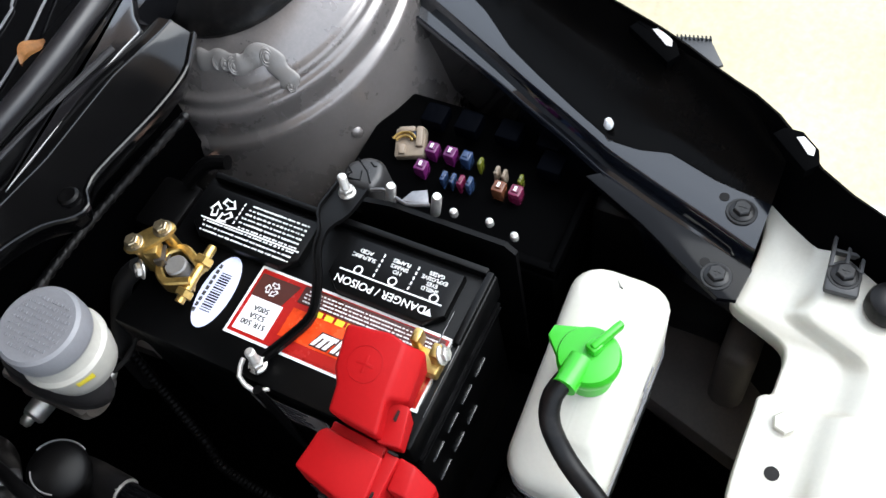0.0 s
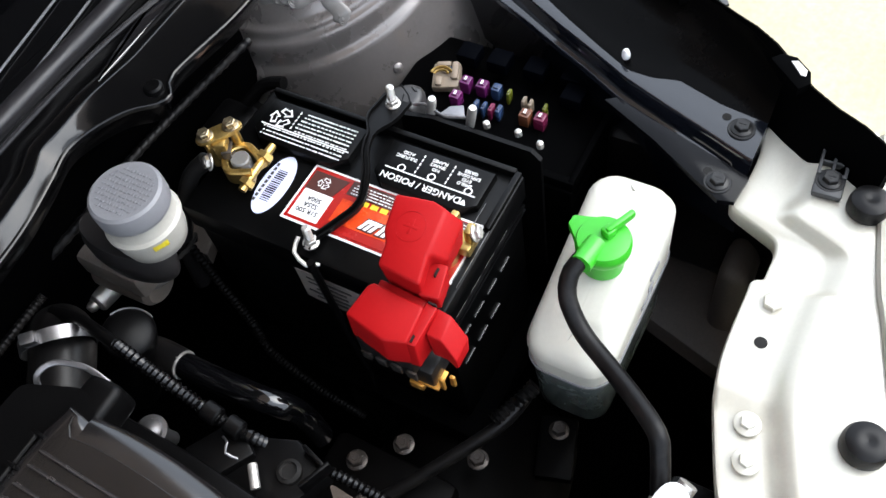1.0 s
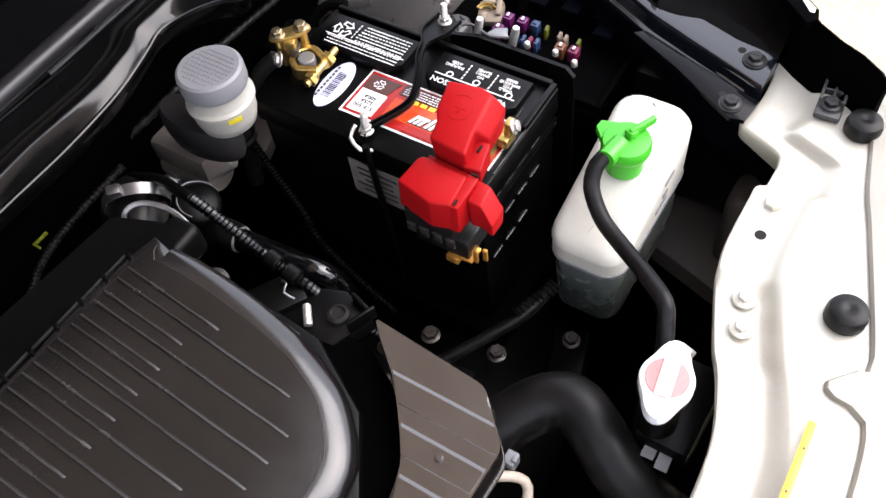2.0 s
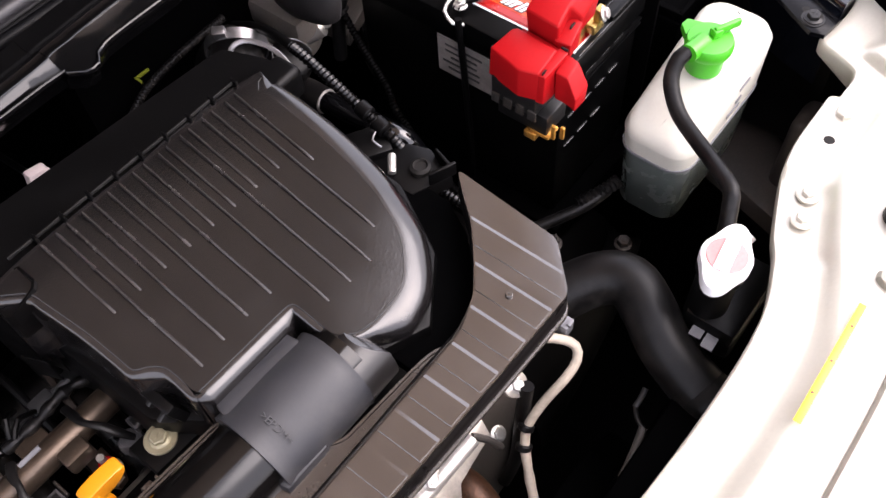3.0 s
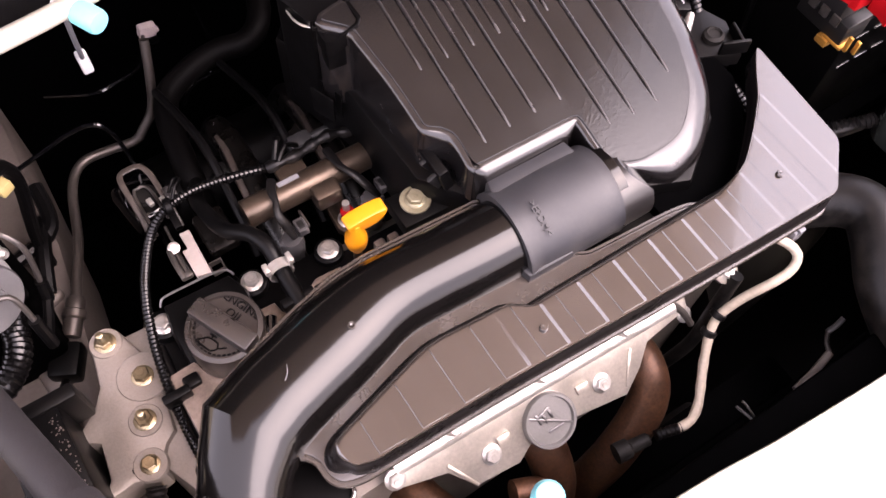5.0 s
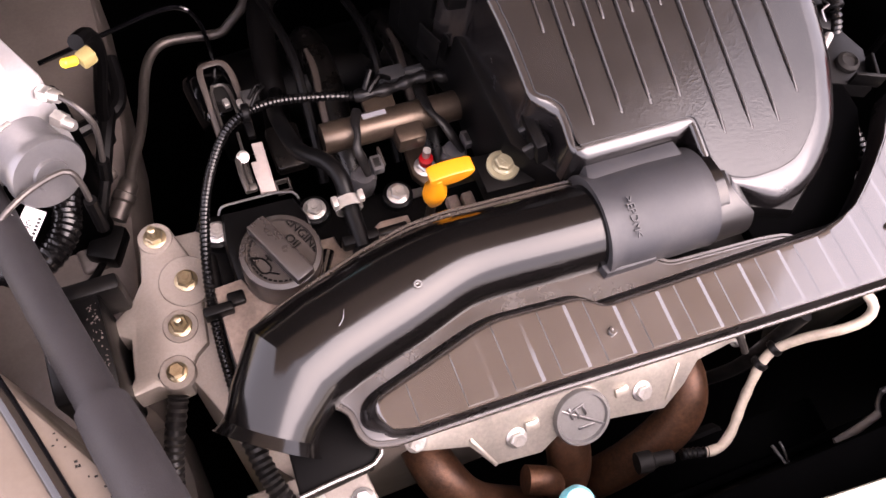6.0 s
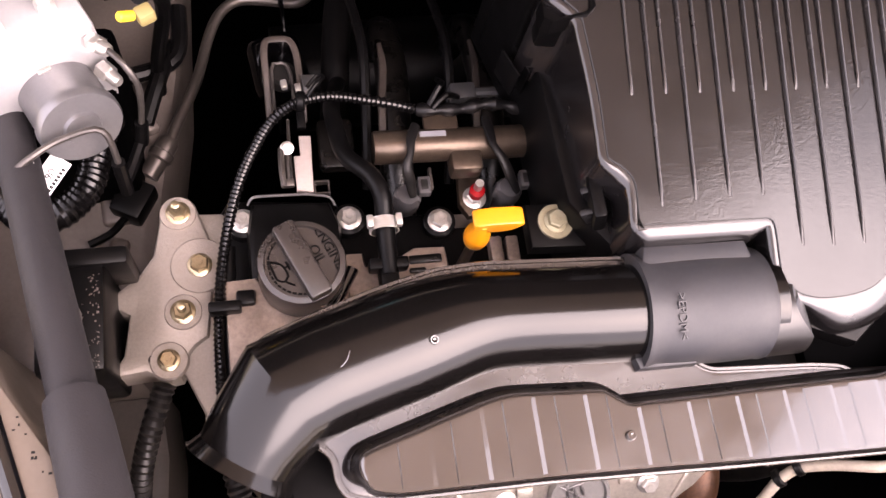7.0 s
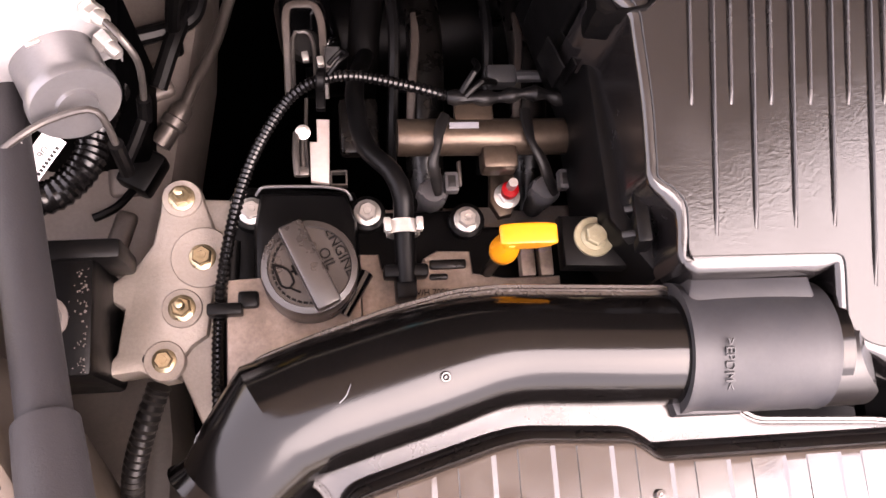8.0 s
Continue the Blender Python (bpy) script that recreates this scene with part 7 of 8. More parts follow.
for p, d in (((0.094, -0.127, 0.703), (0.7, 0.2, 0.7)), ((0.083, -0.133, 0.690), (0.6, 0.3, 0.7))):
    lathe(bm, [(0.0060, -0.003), (0.0072, -0.002), (0.0072, 0.002), (0.0060, 0.003)], frame_on(p, d), 16)
part("tie", bm, M_RUBBER, ox, "black tape tie")
bm = B()
tube(bm, [(0.075, -0.12, 0.60), (0.085, -0.125, 0.65), (0.098, -0.120, 0.70), (0.11, -0.115, 0.74)], 0.0062, 12)
part("loom", bm, M_RUBBER, ox)
bm = B()
bx(bm, (0.162, -0.115, 0.764), (0.012, 0.010, 0.016), 0.0015)
bx(bm, (0.162, -0.119, 0.773), (0.006, 0.004, 0.004), 0.0008)
part("plug", bm, M_CAPGREY, ox)
for x, y, z in ((0.1064, -0.1070, 0.738), (0.0016, -0.1020, 0.7400), (-0.0763, -0.0985, 0.7400), (-0.1569, -0.0960, 0.7400), (0.085, -0.105, 0.672)):
    placed("bolt", BOLT, shd, frame_on((x, y, z), (0, -0.6, 0.8)) @ Matrix.Scale(0.9, 4))
bm = B()
tube(bm, [(0.052, -0.103, 0.731), (0.060, -0.112, 0.722), (0.066, -0.122, 0.708)], 0.0032, 10)
part("stud", bm, M_PIPE, shd)

# ---- coolant reservoir, radiator, hoses ----
tank = empty("coolant_reservoir", (0.405, -0.09, 0.70), "milky white plastic coolant reservoir, partly full", "coolant tank")


def tank_ring(z, x0, x1, y0, y1, r=0.018):
    out = []
    for cx, cy, a0 in ((x1 - r, y1 - r, 0), (x0 + r, y1 - r, 90), (x0 + r, y0 + r, 180), (x1 - r, y0 + r, 270)):
        for k in range(6):
            a = radians(a0 + 18 * k)
            out.append(Vector((cx + r * math.cos(a), cy + r * math.sin(a), z)))
    return out


def tank_top(x):
    return 0.814 + 0.030 * ease(0.340, 0.392, x) + 0.008 * ease(0.38, 0.47, x)


bm = B()
rings = [tank_ring(0.786, 0.331, 0.480, -0.121, -0.054, 0.02), tank_ring(0.80, 0.331, 0.482, -0.121, -0.053, 0.02)]
for o, dz in ((0.0, -0.012), (0.003, -0.005), (0.008, -0.001), (0.016, 0.0)):
    ring = tank_ring(0, 0.331 + o, 0.483 - o, -0.121 + o, -0.052 - o, 0.02)
    rings.append([Vector((p.x, p.y, tank_top(p.x) + dz)) for p in ring])
for o in (0.022, 0.027, 0.031, 0.0338):
    ring = tank_ring(0, 0.331 + o, 0.483 - o, -0.121 + o, -0.052 - o, max(0.0005, 0.0342 - o))
    rings.append([Vector((p.x, p.y, tank_top(p.x))) for p in ring])
ringloft(bm, rings)
part("upper_half", bm, M_WHITE, tank, sharp=60)
bm = B()
ringloft(bm, [tank_ring(0.700, 0.345, 0.470, -0.114, -0.062, 0.018), tank_ring(0.706, 0.338, 0.474, -0.118, -0.057, 0.018), tank_ring(0.775, 0.3325, 0.479, -0.120, -0.055, 0.02), tank_ring(0.786, 0.331, 0.480, -0.121, -0.054, 0.02)])
part("lower_half", bm, M_MILKDARK, tank, "lower half darkened by the coolant inside", sharp=60)
bm = B()
ringloft(bm, [tank_ring(0.7840, 0.3298, 0.4815, -0.1222, -0.0528, 0.021), tank_ring(0.7862, 0.3298, 0.4815, -0.1222, -0.0528, 0.021)])
part("seam", bm, M_CAPGREY, tank)
bm = B()
for k, (z, l) in enumerate(((0.822, 0.018), (0.808, 0.010), (0.799, 0.022))):
    bx(bm, (0.425 - 0.006 * k, -0.1218, z), (l, 0.001, 0.004), 0.0004)
part("level_marks", bm, M_CAPGREY, tank)
bm = B()
CM = Matrix.Translation((0.407, -0.087, 0.859))
lathe(bm, [(0.016, -0.02), (0.016, 0.0), (0, 0.0)], CM, 28)
lathe(bm, [(0.0195, 0.0), (0.0205, 0.003), (0.0205, 0.009), (0.019, 0.012), (0.012, 0.0135), (0, 0.0135)], CM, 32)
gcap = part("cap", bm, M_GREEN, tank, "bright green plastic cap")
bm = B()
prism(bm, [(-0.010, 0.016), (0.004, 0.029), (0.012, 0.028), (0.018, 0.008)], 0.003, 0.010, 0.001, m=CM)
bx(bm, CM @ Vector((0.013, -0.007, 0.0185)), (0.026, 0.005, 0.008), 0.002, Matrix.Rotation(-0.45, 4, "Z"))
bx(bm, CM @ Vector((0.004, -0.002, 0.0165)), (0.009, 0.009, 0.008), 0.002, Matrix.Rotation(-0.45, 4, "Z"))
lathe(bm, [(0.0085, -0.002), (0.0080, 0.02), (0, 0.02)], frame_on((0.401, -0.083, 0.868), (-1, 0.12, 0.1)), 16)
part("cap_tab", bm, M_GREEN, gcap)
bm = B()
tube(bm, [(0.390, -0.081, 0.870), (0.376, -0.076, 0.866), (0.362, -0.079, 0.854), (0.348, -0.096, 0.840), (0.334, -0.120, 0.837), (0.316, -0.148, 0.840), (0.298, -0.170, 0.845), (0.290, -0.176, 0.836), (0.272, -0.184, 0.822), (0.258, -0.190, 0.812)], 0.0068, 16)
oh = empty("overflow_hose", (0.33, -0.13, 0.83), "thin black rubber overflow hose from tank to radiator", "hose")
part("tube", bm, M_RUBBER, oh)
bm = B()
lathe(bm, [(0.0070, -0.003), (0.0080, -0.002), (0.0080, 0.002), (0.0070, 0.003)], frame_on((0.266, -0.187, 0.8185), (0.8, 0.3, 0.5)), 18)
part("hose_clip", bm, M_STEEL, oh)

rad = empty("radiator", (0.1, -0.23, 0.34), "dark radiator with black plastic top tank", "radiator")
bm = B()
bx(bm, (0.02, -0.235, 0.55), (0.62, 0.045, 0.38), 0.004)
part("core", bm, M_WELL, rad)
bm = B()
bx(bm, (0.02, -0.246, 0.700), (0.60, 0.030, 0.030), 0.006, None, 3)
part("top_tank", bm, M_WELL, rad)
bm = B()
bx(bm, (0.262, -0.208, 0.760), (0.08, 0.045, 0.04), 0.006)
lathe(bm, [(0.016, 0.76), (0.016, 0.825), (0.019, 0.828), (0.019, 0.836), (0, 0.836)], Matrix.Translation((0.240, -0.197, 0)), 24)
part("filler_neck", bm, M_BLACK, rad)
bm = B()
lathe(bm, [(0.0065, 0), (0.0065, 0.03), (0, 0.03)], frame_on((0.255, -0.192, 0.815), (0.35, -0.1, 0.2)), 14)
part("spigot", bm, M_STEEL, rad)
bm = B()
out = []
for k in range(56):
    a = 2 * math.pi * k / 56
    r = 0.0195 + 0.0125 * max(0.0, math.cos(a)) ** 8 + 0.0125 * max(0.0, -math.cos(a)) ** 8
    out.append((r * math.cos(a), r * math.sin(a)))
RM = frame_on((0.2415, -0.197, 0.840), (0, -0.03, 1))
RM = Matrix.Translation(RM.translation) @ Matrix.Rotation(radians(8), 4, "Z")
prism(bm, out, -0.005, 0.006, 0.002, m=RM)
rcap = part("radiator_cap", bm, M_LABWHITE, rad, "pressed metal radiator cap with red print")
bm = B()
lathe(bm, [(0.0155, 0.0062), (0.0152, 0.0068), (0, 0.0068)], RM, 36)
part("red_print", bm, M_CAPRED, rcap)
bm = B()
bx(bm, RM @ Vector((0, 0, 0.0072)), (0.0306, 0.0115, 0.002), 0.0006, RM.to_3x3().to_4x4())
part("white_band", bm, M_LABWHITE, rcap)
bm = B()
bx(bm, (0.226, -0.214, 0.768), (0.034, 0.010, 0.0012), 0, Matrix.Rotation(0.05, 3, "Z").to_4x4())
bx(bm, (0.230, -0.2015, 0.768), (0.034, 0.010, 0.0012), 0, Matrix.Rotation(0.05, 3, "Z").to_4x4())
part("grey_sticker", bm, M_CAPGREY, rad)
bm = B()
tube(bm, [(0.14, -0.07, 0.735), (0.180, -0.088, 0.752), (0.215, -0.112, 0.764), (0.226, -0.135, 0.768), (0.216, -0.160, 0.763), (0.202, -0.185, 0.752), (0.194, -0.212, 0.742), (0.188, -0.24, 0.735)], 0.0228, 24)
uh = empty("upper_radiator_hose", (0.2, -0.15, 0.74), "thick curved black rubber upper radiator hose", "hose")
part("tube", bm, M_RUBBER, uh)
bm = B()
lathe(bm, [(0.0220, -0.005), (0.0232, -0.004), (0.0232, 0.004), (0.0220, 0.005)], frame_on((0.190, -0.231, 0.737), (0.2, 0.9, 0.25)), 28)
part("hose_clip", bm, M_DARK, uh)
fan = empty("fan_shroud", (0.08, -0.19, 0.40), "black plastic fan shroud with thin ribs", "fan shroud")
bm = B()
bx(bm, (0.06, -0.206, 0.630), (0.36, 0.008, 0.016), 0.003)
part("upper_rail", bm, M_WELL, fan)
bm = B()
bx(bm, (0.06, -0.206, 0.39), (0.36, 0.010, 0.03), 0.003)
part("lower_rail", bm, M_WELL, fan)
bm = B()
fm = frame_on((0.08, -0.190, 0.50), (0, 1, 0))
ring = lambda r, z: [fm @ Vector((r * math.cos(a), r * math.sin(a), z)) for a in (2 * math.pi * k / 40 for k in range(40))]
ringloft(bm, [ring(0.125, -0.012), ring(0.125, 0.022), ring(0.118, 0.022), ring(0.118, -0.012)], (False, False))
part("ring", bm, M_WELL, fan)
for k in range(7):
    bm = B()
    a = 2 * math.pi * k / 7 + 0.3
    bx(bm, (0, 0, 0), (0.10, 0.004, 0.022), 0.001)
    bmesh.ops.transform(bm, matrix=fm @ Matrix.Rotation(a, 4, "Z") @ Matrix.Translation((0.065, 0, 0.012)) @ Matrix.Rotation(0.5, 4, "X"), verts=bm.verts)
    part("blade", bm, M_DKGREY, fan)
bm = B()
lathe(bm, [(0.035, -0.01), (0.035, 0.03), (0.03, 0.036), (0, 0.036)], fm, 28)
part("motor", bm, M_DARK, fan)
bm = B()
bx(bm, (0.11, -0.2225, 0.662), (0.30, 0.004, 0.085), 0.001)
part("shroud_wall", bm, M_WELL, fan)
for pts, mat_t, r in (([(0.0540, -0.1960, 0.700), (0.0560, -0.2080, 0.701), (0.0584, -0.2210, 0.700)], M_DKGREY, 0.0015), ([(0.0610, -0.1956, 0.700), (0.0617, -0.2010, 0.700), (0.0620, -0.2210, 0.694)], M_DKGREY, 0.0013), ([(0.1642, -0.1890, 0.700), (0.1740, -0.1890, 0.702), (0.1822, -0.1877, 0.704)], M_GREY, 0.0026), ([(0.1071, -0.2120, 0.696), (0.1290, -0.2090, 0.698), (0.1522, -0.2039, 0.700)], M_SHADEBROWN, 0.0036), ([(0.1522, -0.2039, 0.700), (0.1560, -0.1960, 0.700), (0.1650, -0.1890, 0.700)], M_DKGREY, 0.0022)):
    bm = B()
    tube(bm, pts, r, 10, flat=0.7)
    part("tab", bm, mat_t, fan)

# ---- brake fluid reservoir and master cylinder ----
brk = empty("brake_master_cylinder", (0.27, 0.25, 0.70), "brake master cylinder with white fluid reservoir", "master cylinder")
BC = Vector((0.2710, 0.2155, 0))
bm = B()
lathe(bm, [(0.0262, 0.9190), (0.0274, 0.9205), (0.0278, 0.9230), (0.0278, 0.9330), (0.0272, 0.9362), (0.0250, 0.9380), (0, 0.9380)], Matrix.Translation(BC), 44)
bcap = part("cap", bm, M_CAPGREY, brk, "grey embossed reservoir cap")
bm = B()
for r in range(9):
    x0 = -0.017 + 0.0042 * r
    half = math.sqrt(max(0, 0.0215 ** 2 - x0 ** 2))
    y = -half
    while y < half - 0.002:
        l = rnd.uniform(0.0012, 0.003)
        bx(bm, (BC.x + x0, BC.y + y + l / 2, 0.9382), (rnd.uniform(0.0014, 0.0024), min(l, half - y), 0.0007))
        y += l + 0.0009
part("embossing", bm, M_CAPGREY, bcap)
bm = B()
lathe(bm, [(0.020, 0.8760), (0.0240, 0.8800), (0.0265, 0.8900), (0.0272, 0.9020), (0.0290, 0.9035), (0.0290, 0.9060), (0.0262, 0.9078), (0.0246, 0.9120), (0.0246, 0.9200), (0, 0.9200)], Matrix.Translation(BC), 44)
part("reservoir", bm, M_CUPDIM, brk, "white plastic reservoir cup")
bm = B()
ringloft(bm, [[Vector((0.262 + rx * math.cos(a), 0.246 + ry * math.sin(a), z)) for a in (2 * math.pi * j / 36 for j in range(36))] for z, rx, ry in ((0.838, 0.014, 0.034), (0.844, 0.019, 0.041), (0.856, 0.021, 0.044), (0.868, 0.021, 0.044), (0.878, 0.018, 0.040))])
part("lower_tank", bm, M_TANKLOW, brk, "translucent lower tank of the reservoir, coloured dark for shade")
bm = B()
bx(bm, (0.2590, 0.1915, 0.9010), (0.0016, 0.0120, 0.0090), 0.0006, Matrix.Rotation(1.05, 3, "Z").to_4x4())
part("yellow_label", bm, M_LABYELLOW, brk)
bm = B()
bx(bm, (0.279, 0.263, 0.828), (0.012, 0.010, 0.014), 0.002, Matrix.Rotation(0.4, 3, "Z").to_4x4())
part("tab", bm, M_WHITE, brk)
bm = B()
lathe(bm, [(0.020, 0), (0.020, 0.08), (0.016, 0.085), (0, 0.085)], frame_on((0.262, 0.34, 0.79), (0.05, -1, -0.05)), 24)
bx(bm, (0.262, 0.285, 0.812), (0.034, 0.075, 0.03), 0.006)
part("cylinder", bm, M_ALU, brk)
for p, ax in (((0.2690, 0.2590, 0.796), (0.68, -0.62, 0.40)), ((0.247, 0.309, 0.770), (-1.0, 0.1, 0.05))):
    bm = B()
    lathe(bm, [(0.0105, -0.012), (0.0105, 0.014), (0.0085, 0.016), (0.005, 0.0165), (0.005, 0.021), (0.003, 0.024), (0, 0.024)], frame_on(p, ax), 18)
    part("union", bm, M_STEEL, brk)
bm = B()
tube(bm, [(0.284, 0.245, 0.806), (0.296, 0.240, 0.808), (0.310, 0.246, 0.802), (0.318, 0.254, 0.794), (0.322, 0.268, 0.77)], 0.0022, 8)
part("brake_pipe", bm, M_DARK, brk)
bm = B()
lathe(bm, [(0.11, 0), (0.115, 0.01), (0.11, 0.04), (0.06, 0.07), (0, 0.072)], frame_on((0.255, 0.42, 0.80), (0.03, -1, 0)), 48)
thing("brake_servo", bm, M_GLOSS, "black round brake servo drum on the firewall", "brake servo")

bm = B()
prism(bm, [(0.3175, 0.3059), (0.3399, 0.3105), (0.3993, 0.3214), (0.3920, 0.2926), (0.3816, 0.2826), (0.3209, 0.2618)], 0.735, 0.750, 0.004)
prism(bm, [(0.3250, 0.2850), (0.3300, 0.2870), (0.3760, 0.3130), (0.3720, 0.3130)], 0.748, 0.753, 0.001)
thing("wall_footwell", bm, M_SHADEBROWN, "dull brown inner panel behind the master cylinder", "wall", kind="structure")

act = empty("throttle_actuator", (0.205, 0.215, 0.70), "glossy black round throttle actuator beside the air cleaner", "actuator")
am = frame_on((0.206, 0.213, 0.838), (0.1, -0.35, 0.93))
bm = B()
lathe(bm, [(0.0195, -0.13), (0.018, -0.012), (0.0205, -0.010), (0.0205, 0.0), (0.0195, 0.002), (0.016, 0.004), (0.010, 0.0065), (0, 0.007)], am, 36)
part("housing", bm, M_BLACK, act)
for r, a0, a1, zz in ((0.0207, -0.6, 1.1, 0.001), (0.0172, 1.9, 3.3, 0.0042)):
    bm = B()
    sweep(bm, [am @ Vector((r * math.cos(a), r * math.sin(a), zz)) for a in (a0 + (a1 - a0) * k / 14 for k in range(15))], 0.0007, 8)
    part("rib", bm, M_CLIP, act)

# ---- looms and pipes beside the air cleaner ----
bm = B()
corrugated(bm, [(0.1840, 0.178, 0.889), (0.1805, 0.150, 0.887), (0.1760, 0.105, 0.877), (0.1750, 0.084, 0.870), (0.1760, 0.066, 0.858), (0.1820, 0.052, 0.828), (0.1880, 0.034, 0.806), (0.1900, 0.0, 0.799), (0.1890, -0.035, 0.792), (0.188, -0.06, 0.77)], 0.0050, 0.0042, 0.0014)
lm = thing("wiring_loom", bm, M_LOOM, "worn black corrugated loom beside the air cleaner", "wiring loom")
bm = B()
tube(bm, [(0.190, 0.262, 0.862), (0.190, 0.225, 0.880), (0.1860, 0.195, 0.888), (0.1838, 0.175, 0.889)], 0.0046, 12)
part("taped_end", bm, M_BLACK, lm)
for y, x, z in ((0.094, 0.1754, 0.8735), (0.078, 0.1752, 0.866)):
    bm = B()
    lathe(bm, [(0.0060, -0.006), (0.0070, -0.005), (0.0070, 0.005), (0.0060, 0.006)], frame_on((x, y, z), (0.1, 1, 0.2)), 20)
    thing("loom_tape", bm, M_BLACK, "black tape wrapped round the loom", "tape", "loom tapes")
bm = B()
corrugated(bm, [(0.31, 0.26, 0.81), (0.292, 0.215, 0.79), (0.272, 0.165, 0.775), (0.262, 0.145, 0.76), (0.262, 0.11, 0.72), (0.27, 0.08, 0.67)], 0.0042, 0.0036)
thing("wiring_loom", bm, M_WELL2, "thin black corrugated loom beside the battery", "wiring loom")
bm = B()
tube(bm, [(0.480, 0.280, 0.868), (0.4533, 0.287, 0.8647), (0.393, 0.300, 0.8580), (0.3312, 0.2983, 0.8640), (0.27, 0.30, 0.86), (0.20, 0.33, 0.83)], lambda i, u: 0.0034 + 0.0005 * (i % 3), 10, step=0.003)
thing("wiring_loom", bm, M_RUBBER, "thin black taped loom below the cowl", "wiring loom")
bm = B()
corrugated(bm, [(0.20, 0.29, 0.85), (0.14, 0.292, 0.845), (0.09, 0.285, 0.84), (0.05, 0.262, 0.83), (0.03, 0.25, 0.80)], 0.0040, 0.004)
thing("wiring_loom", bm, M_RUBBER, "thin black corrugated loom behind the air cleaner", "wiring loom")
bm = B()
bx(bm, (0.109, 0.299, 0.848), (0.015, 0.0022, 0.003), 0.0006)
bx(bm, (0.102, 0.296, 0.848), (0.0022, 0.009, 0.003), 0.0006)
thing("yellow_clip", bm, M_FGREEN, "small yellow-green wiring clip", "clip")
bm = B()
tube(bm, [(0.2130, 0.190, 0.792), (0.2125, 0.160, 0.796), (0.2130, 0.122, 0.801), (0.2135, 0.106, 0.802), (0.2160, 0.095, 0.799), (0.2200, 0.089, 0.788), (0.2240, 0.086, 0.765), (0.2270, 0.085, 0.72)], 0.0108, 20)
wp = thing("coolant_pipe", bm, M_GLOSS, "glossy black bent coolant pipe", "pipe")
bm = B()
pm = frame_on((0.2130, 0.187, 0.7925), (0, 1, -0.1))
lathe(bm, [(0.0108, -0.002), (0.0122, -0.0015), (0.0122, 0.0015), (0.0108, 0.002)], pm, 24)
part("end_ring", bm, M_STEEL, wp)
bm = B()
tube(bm, [(0.2130, 0.187, 0.792), (0.2135, 0.215, 0.789), (0.214, 0.24, 0.77)], 0.0128, 18)
part("hose_end", bm, M_RUBBER, wp)
thr = empty("throttle_hose_clamp", (0.17, 0.235, 0.84), "bright steel hose clamp round the throttle hose", "hose clamp")
bm = B()
cm = frame_on((0.172, 0.240, 0.862), (0.65, 0.65, 0.30))
ring = lambda r, z: [cm @ Vector((r * math.cos(a), r * math.sin(a), z)) for a in (2 * math.pi * k / 40 for k in range(40))]
ringloft(bm, [ring(0.0262, -0.005), ring(0.0272, -0.005), ring(0.0272, 0.005), ring(0.0262, 0.005), ring(0.0262, -0.005)], (False, False))
bx(bm, cm @ Vector((0.008, 0.029, 0)), (0.012, 0.010, 0.009), 0.002, cm.to_3x3().to_4x4())
part("band", bm, M_CLIP, thr)
bm = B()
tube(bm, [(0.12, 0.205, 0.84), (0.145, 0.222, 0.848), (0.165, 0.236, 0.852), (0.178, 0.25, 0.848), (0.185, 0.28, 0.82), (0.18, 0.33, 0.76)], 0.0235, 24)
part("hose", bm, M_RUBBER, thr)

bm = B()
tube(bm, [(0.166, 0.080, 0.868), (0.163, 0.072, 0.874), (0.157, 0.070, 0.872), (0.158, 0.062, 0.868)], 0.0009, 8)
thing("wire_loop", bm, M_CLIP, "small bright wire loop clipped beside the loom", "clip")

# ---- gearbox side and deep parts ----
# Aluminium coloured near-black: the shade it lies in is put into it.
gb = empty("gearbox", (0.24, 0.03, 0.40), "aluminium gearbox deep beside the engine, darkened for its shade", "gearbox")
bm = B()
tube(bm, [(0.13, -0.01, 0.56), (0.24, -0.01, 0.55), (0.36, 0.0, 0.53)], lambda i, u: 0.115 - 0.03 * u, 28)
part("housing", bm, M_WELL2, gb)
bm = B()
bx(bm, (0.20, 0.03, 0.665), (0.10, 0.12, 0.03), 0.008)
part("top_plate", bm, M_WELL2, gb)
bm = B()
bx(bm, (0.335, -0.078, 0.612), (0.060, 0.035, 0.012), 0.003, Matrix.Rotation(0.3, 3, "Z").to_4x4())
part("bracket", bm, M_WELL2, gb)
for x, y, z in ((0.35, -0.074, 0.6185), (0.23, 0.06, 0.681), (0.26, 0.03, 0.681), (0.20, 0.035, 0.681), (0.28, -0.03, 0.665)):
    placed("bolt", BOLT_DULL, gb, frame_on((x, y, z), (0, 0, 1), 12))
bm = B()
tube(bm, [(0.21, 0.02, 0.69), (0.25, -0.01, 0.70), (0.30, -0.045, 0.715), (0.33, -0.055, 0.72)], 0.0058, 12)
cb = part("cable", bm, M_RUBBER, gb)
bm = B()
corrugated(bm, [(0.300, -0.040, 0.717), (0.325, -0.052, 0.720), (0.342, -0.058, 0.722)], 0.0074, 0.0045, 0.0018)
part("boot", bm, M_RUBBER, cb)
bm = B()
lathe(bm, [(0.006, -0.04), (0.006, 0.0), (0.0115, 0.0), (0.0115, 0.0025), (0.0085, 0.003), (0.0080, 0.0055), (0.0055, 0.006), (0.003, 0.0075), (0, 0.0075)], frame_on((0.152, 0.147, 0.836), (-0.15, -0.15, 0.9)), 24)
thing("ear_fixing", bm, M_CLIP, "round bright fixing washer beside the air cleaner", "fixing")
# Shade behind the headlamp lies in this panel's brown.
bm = B()
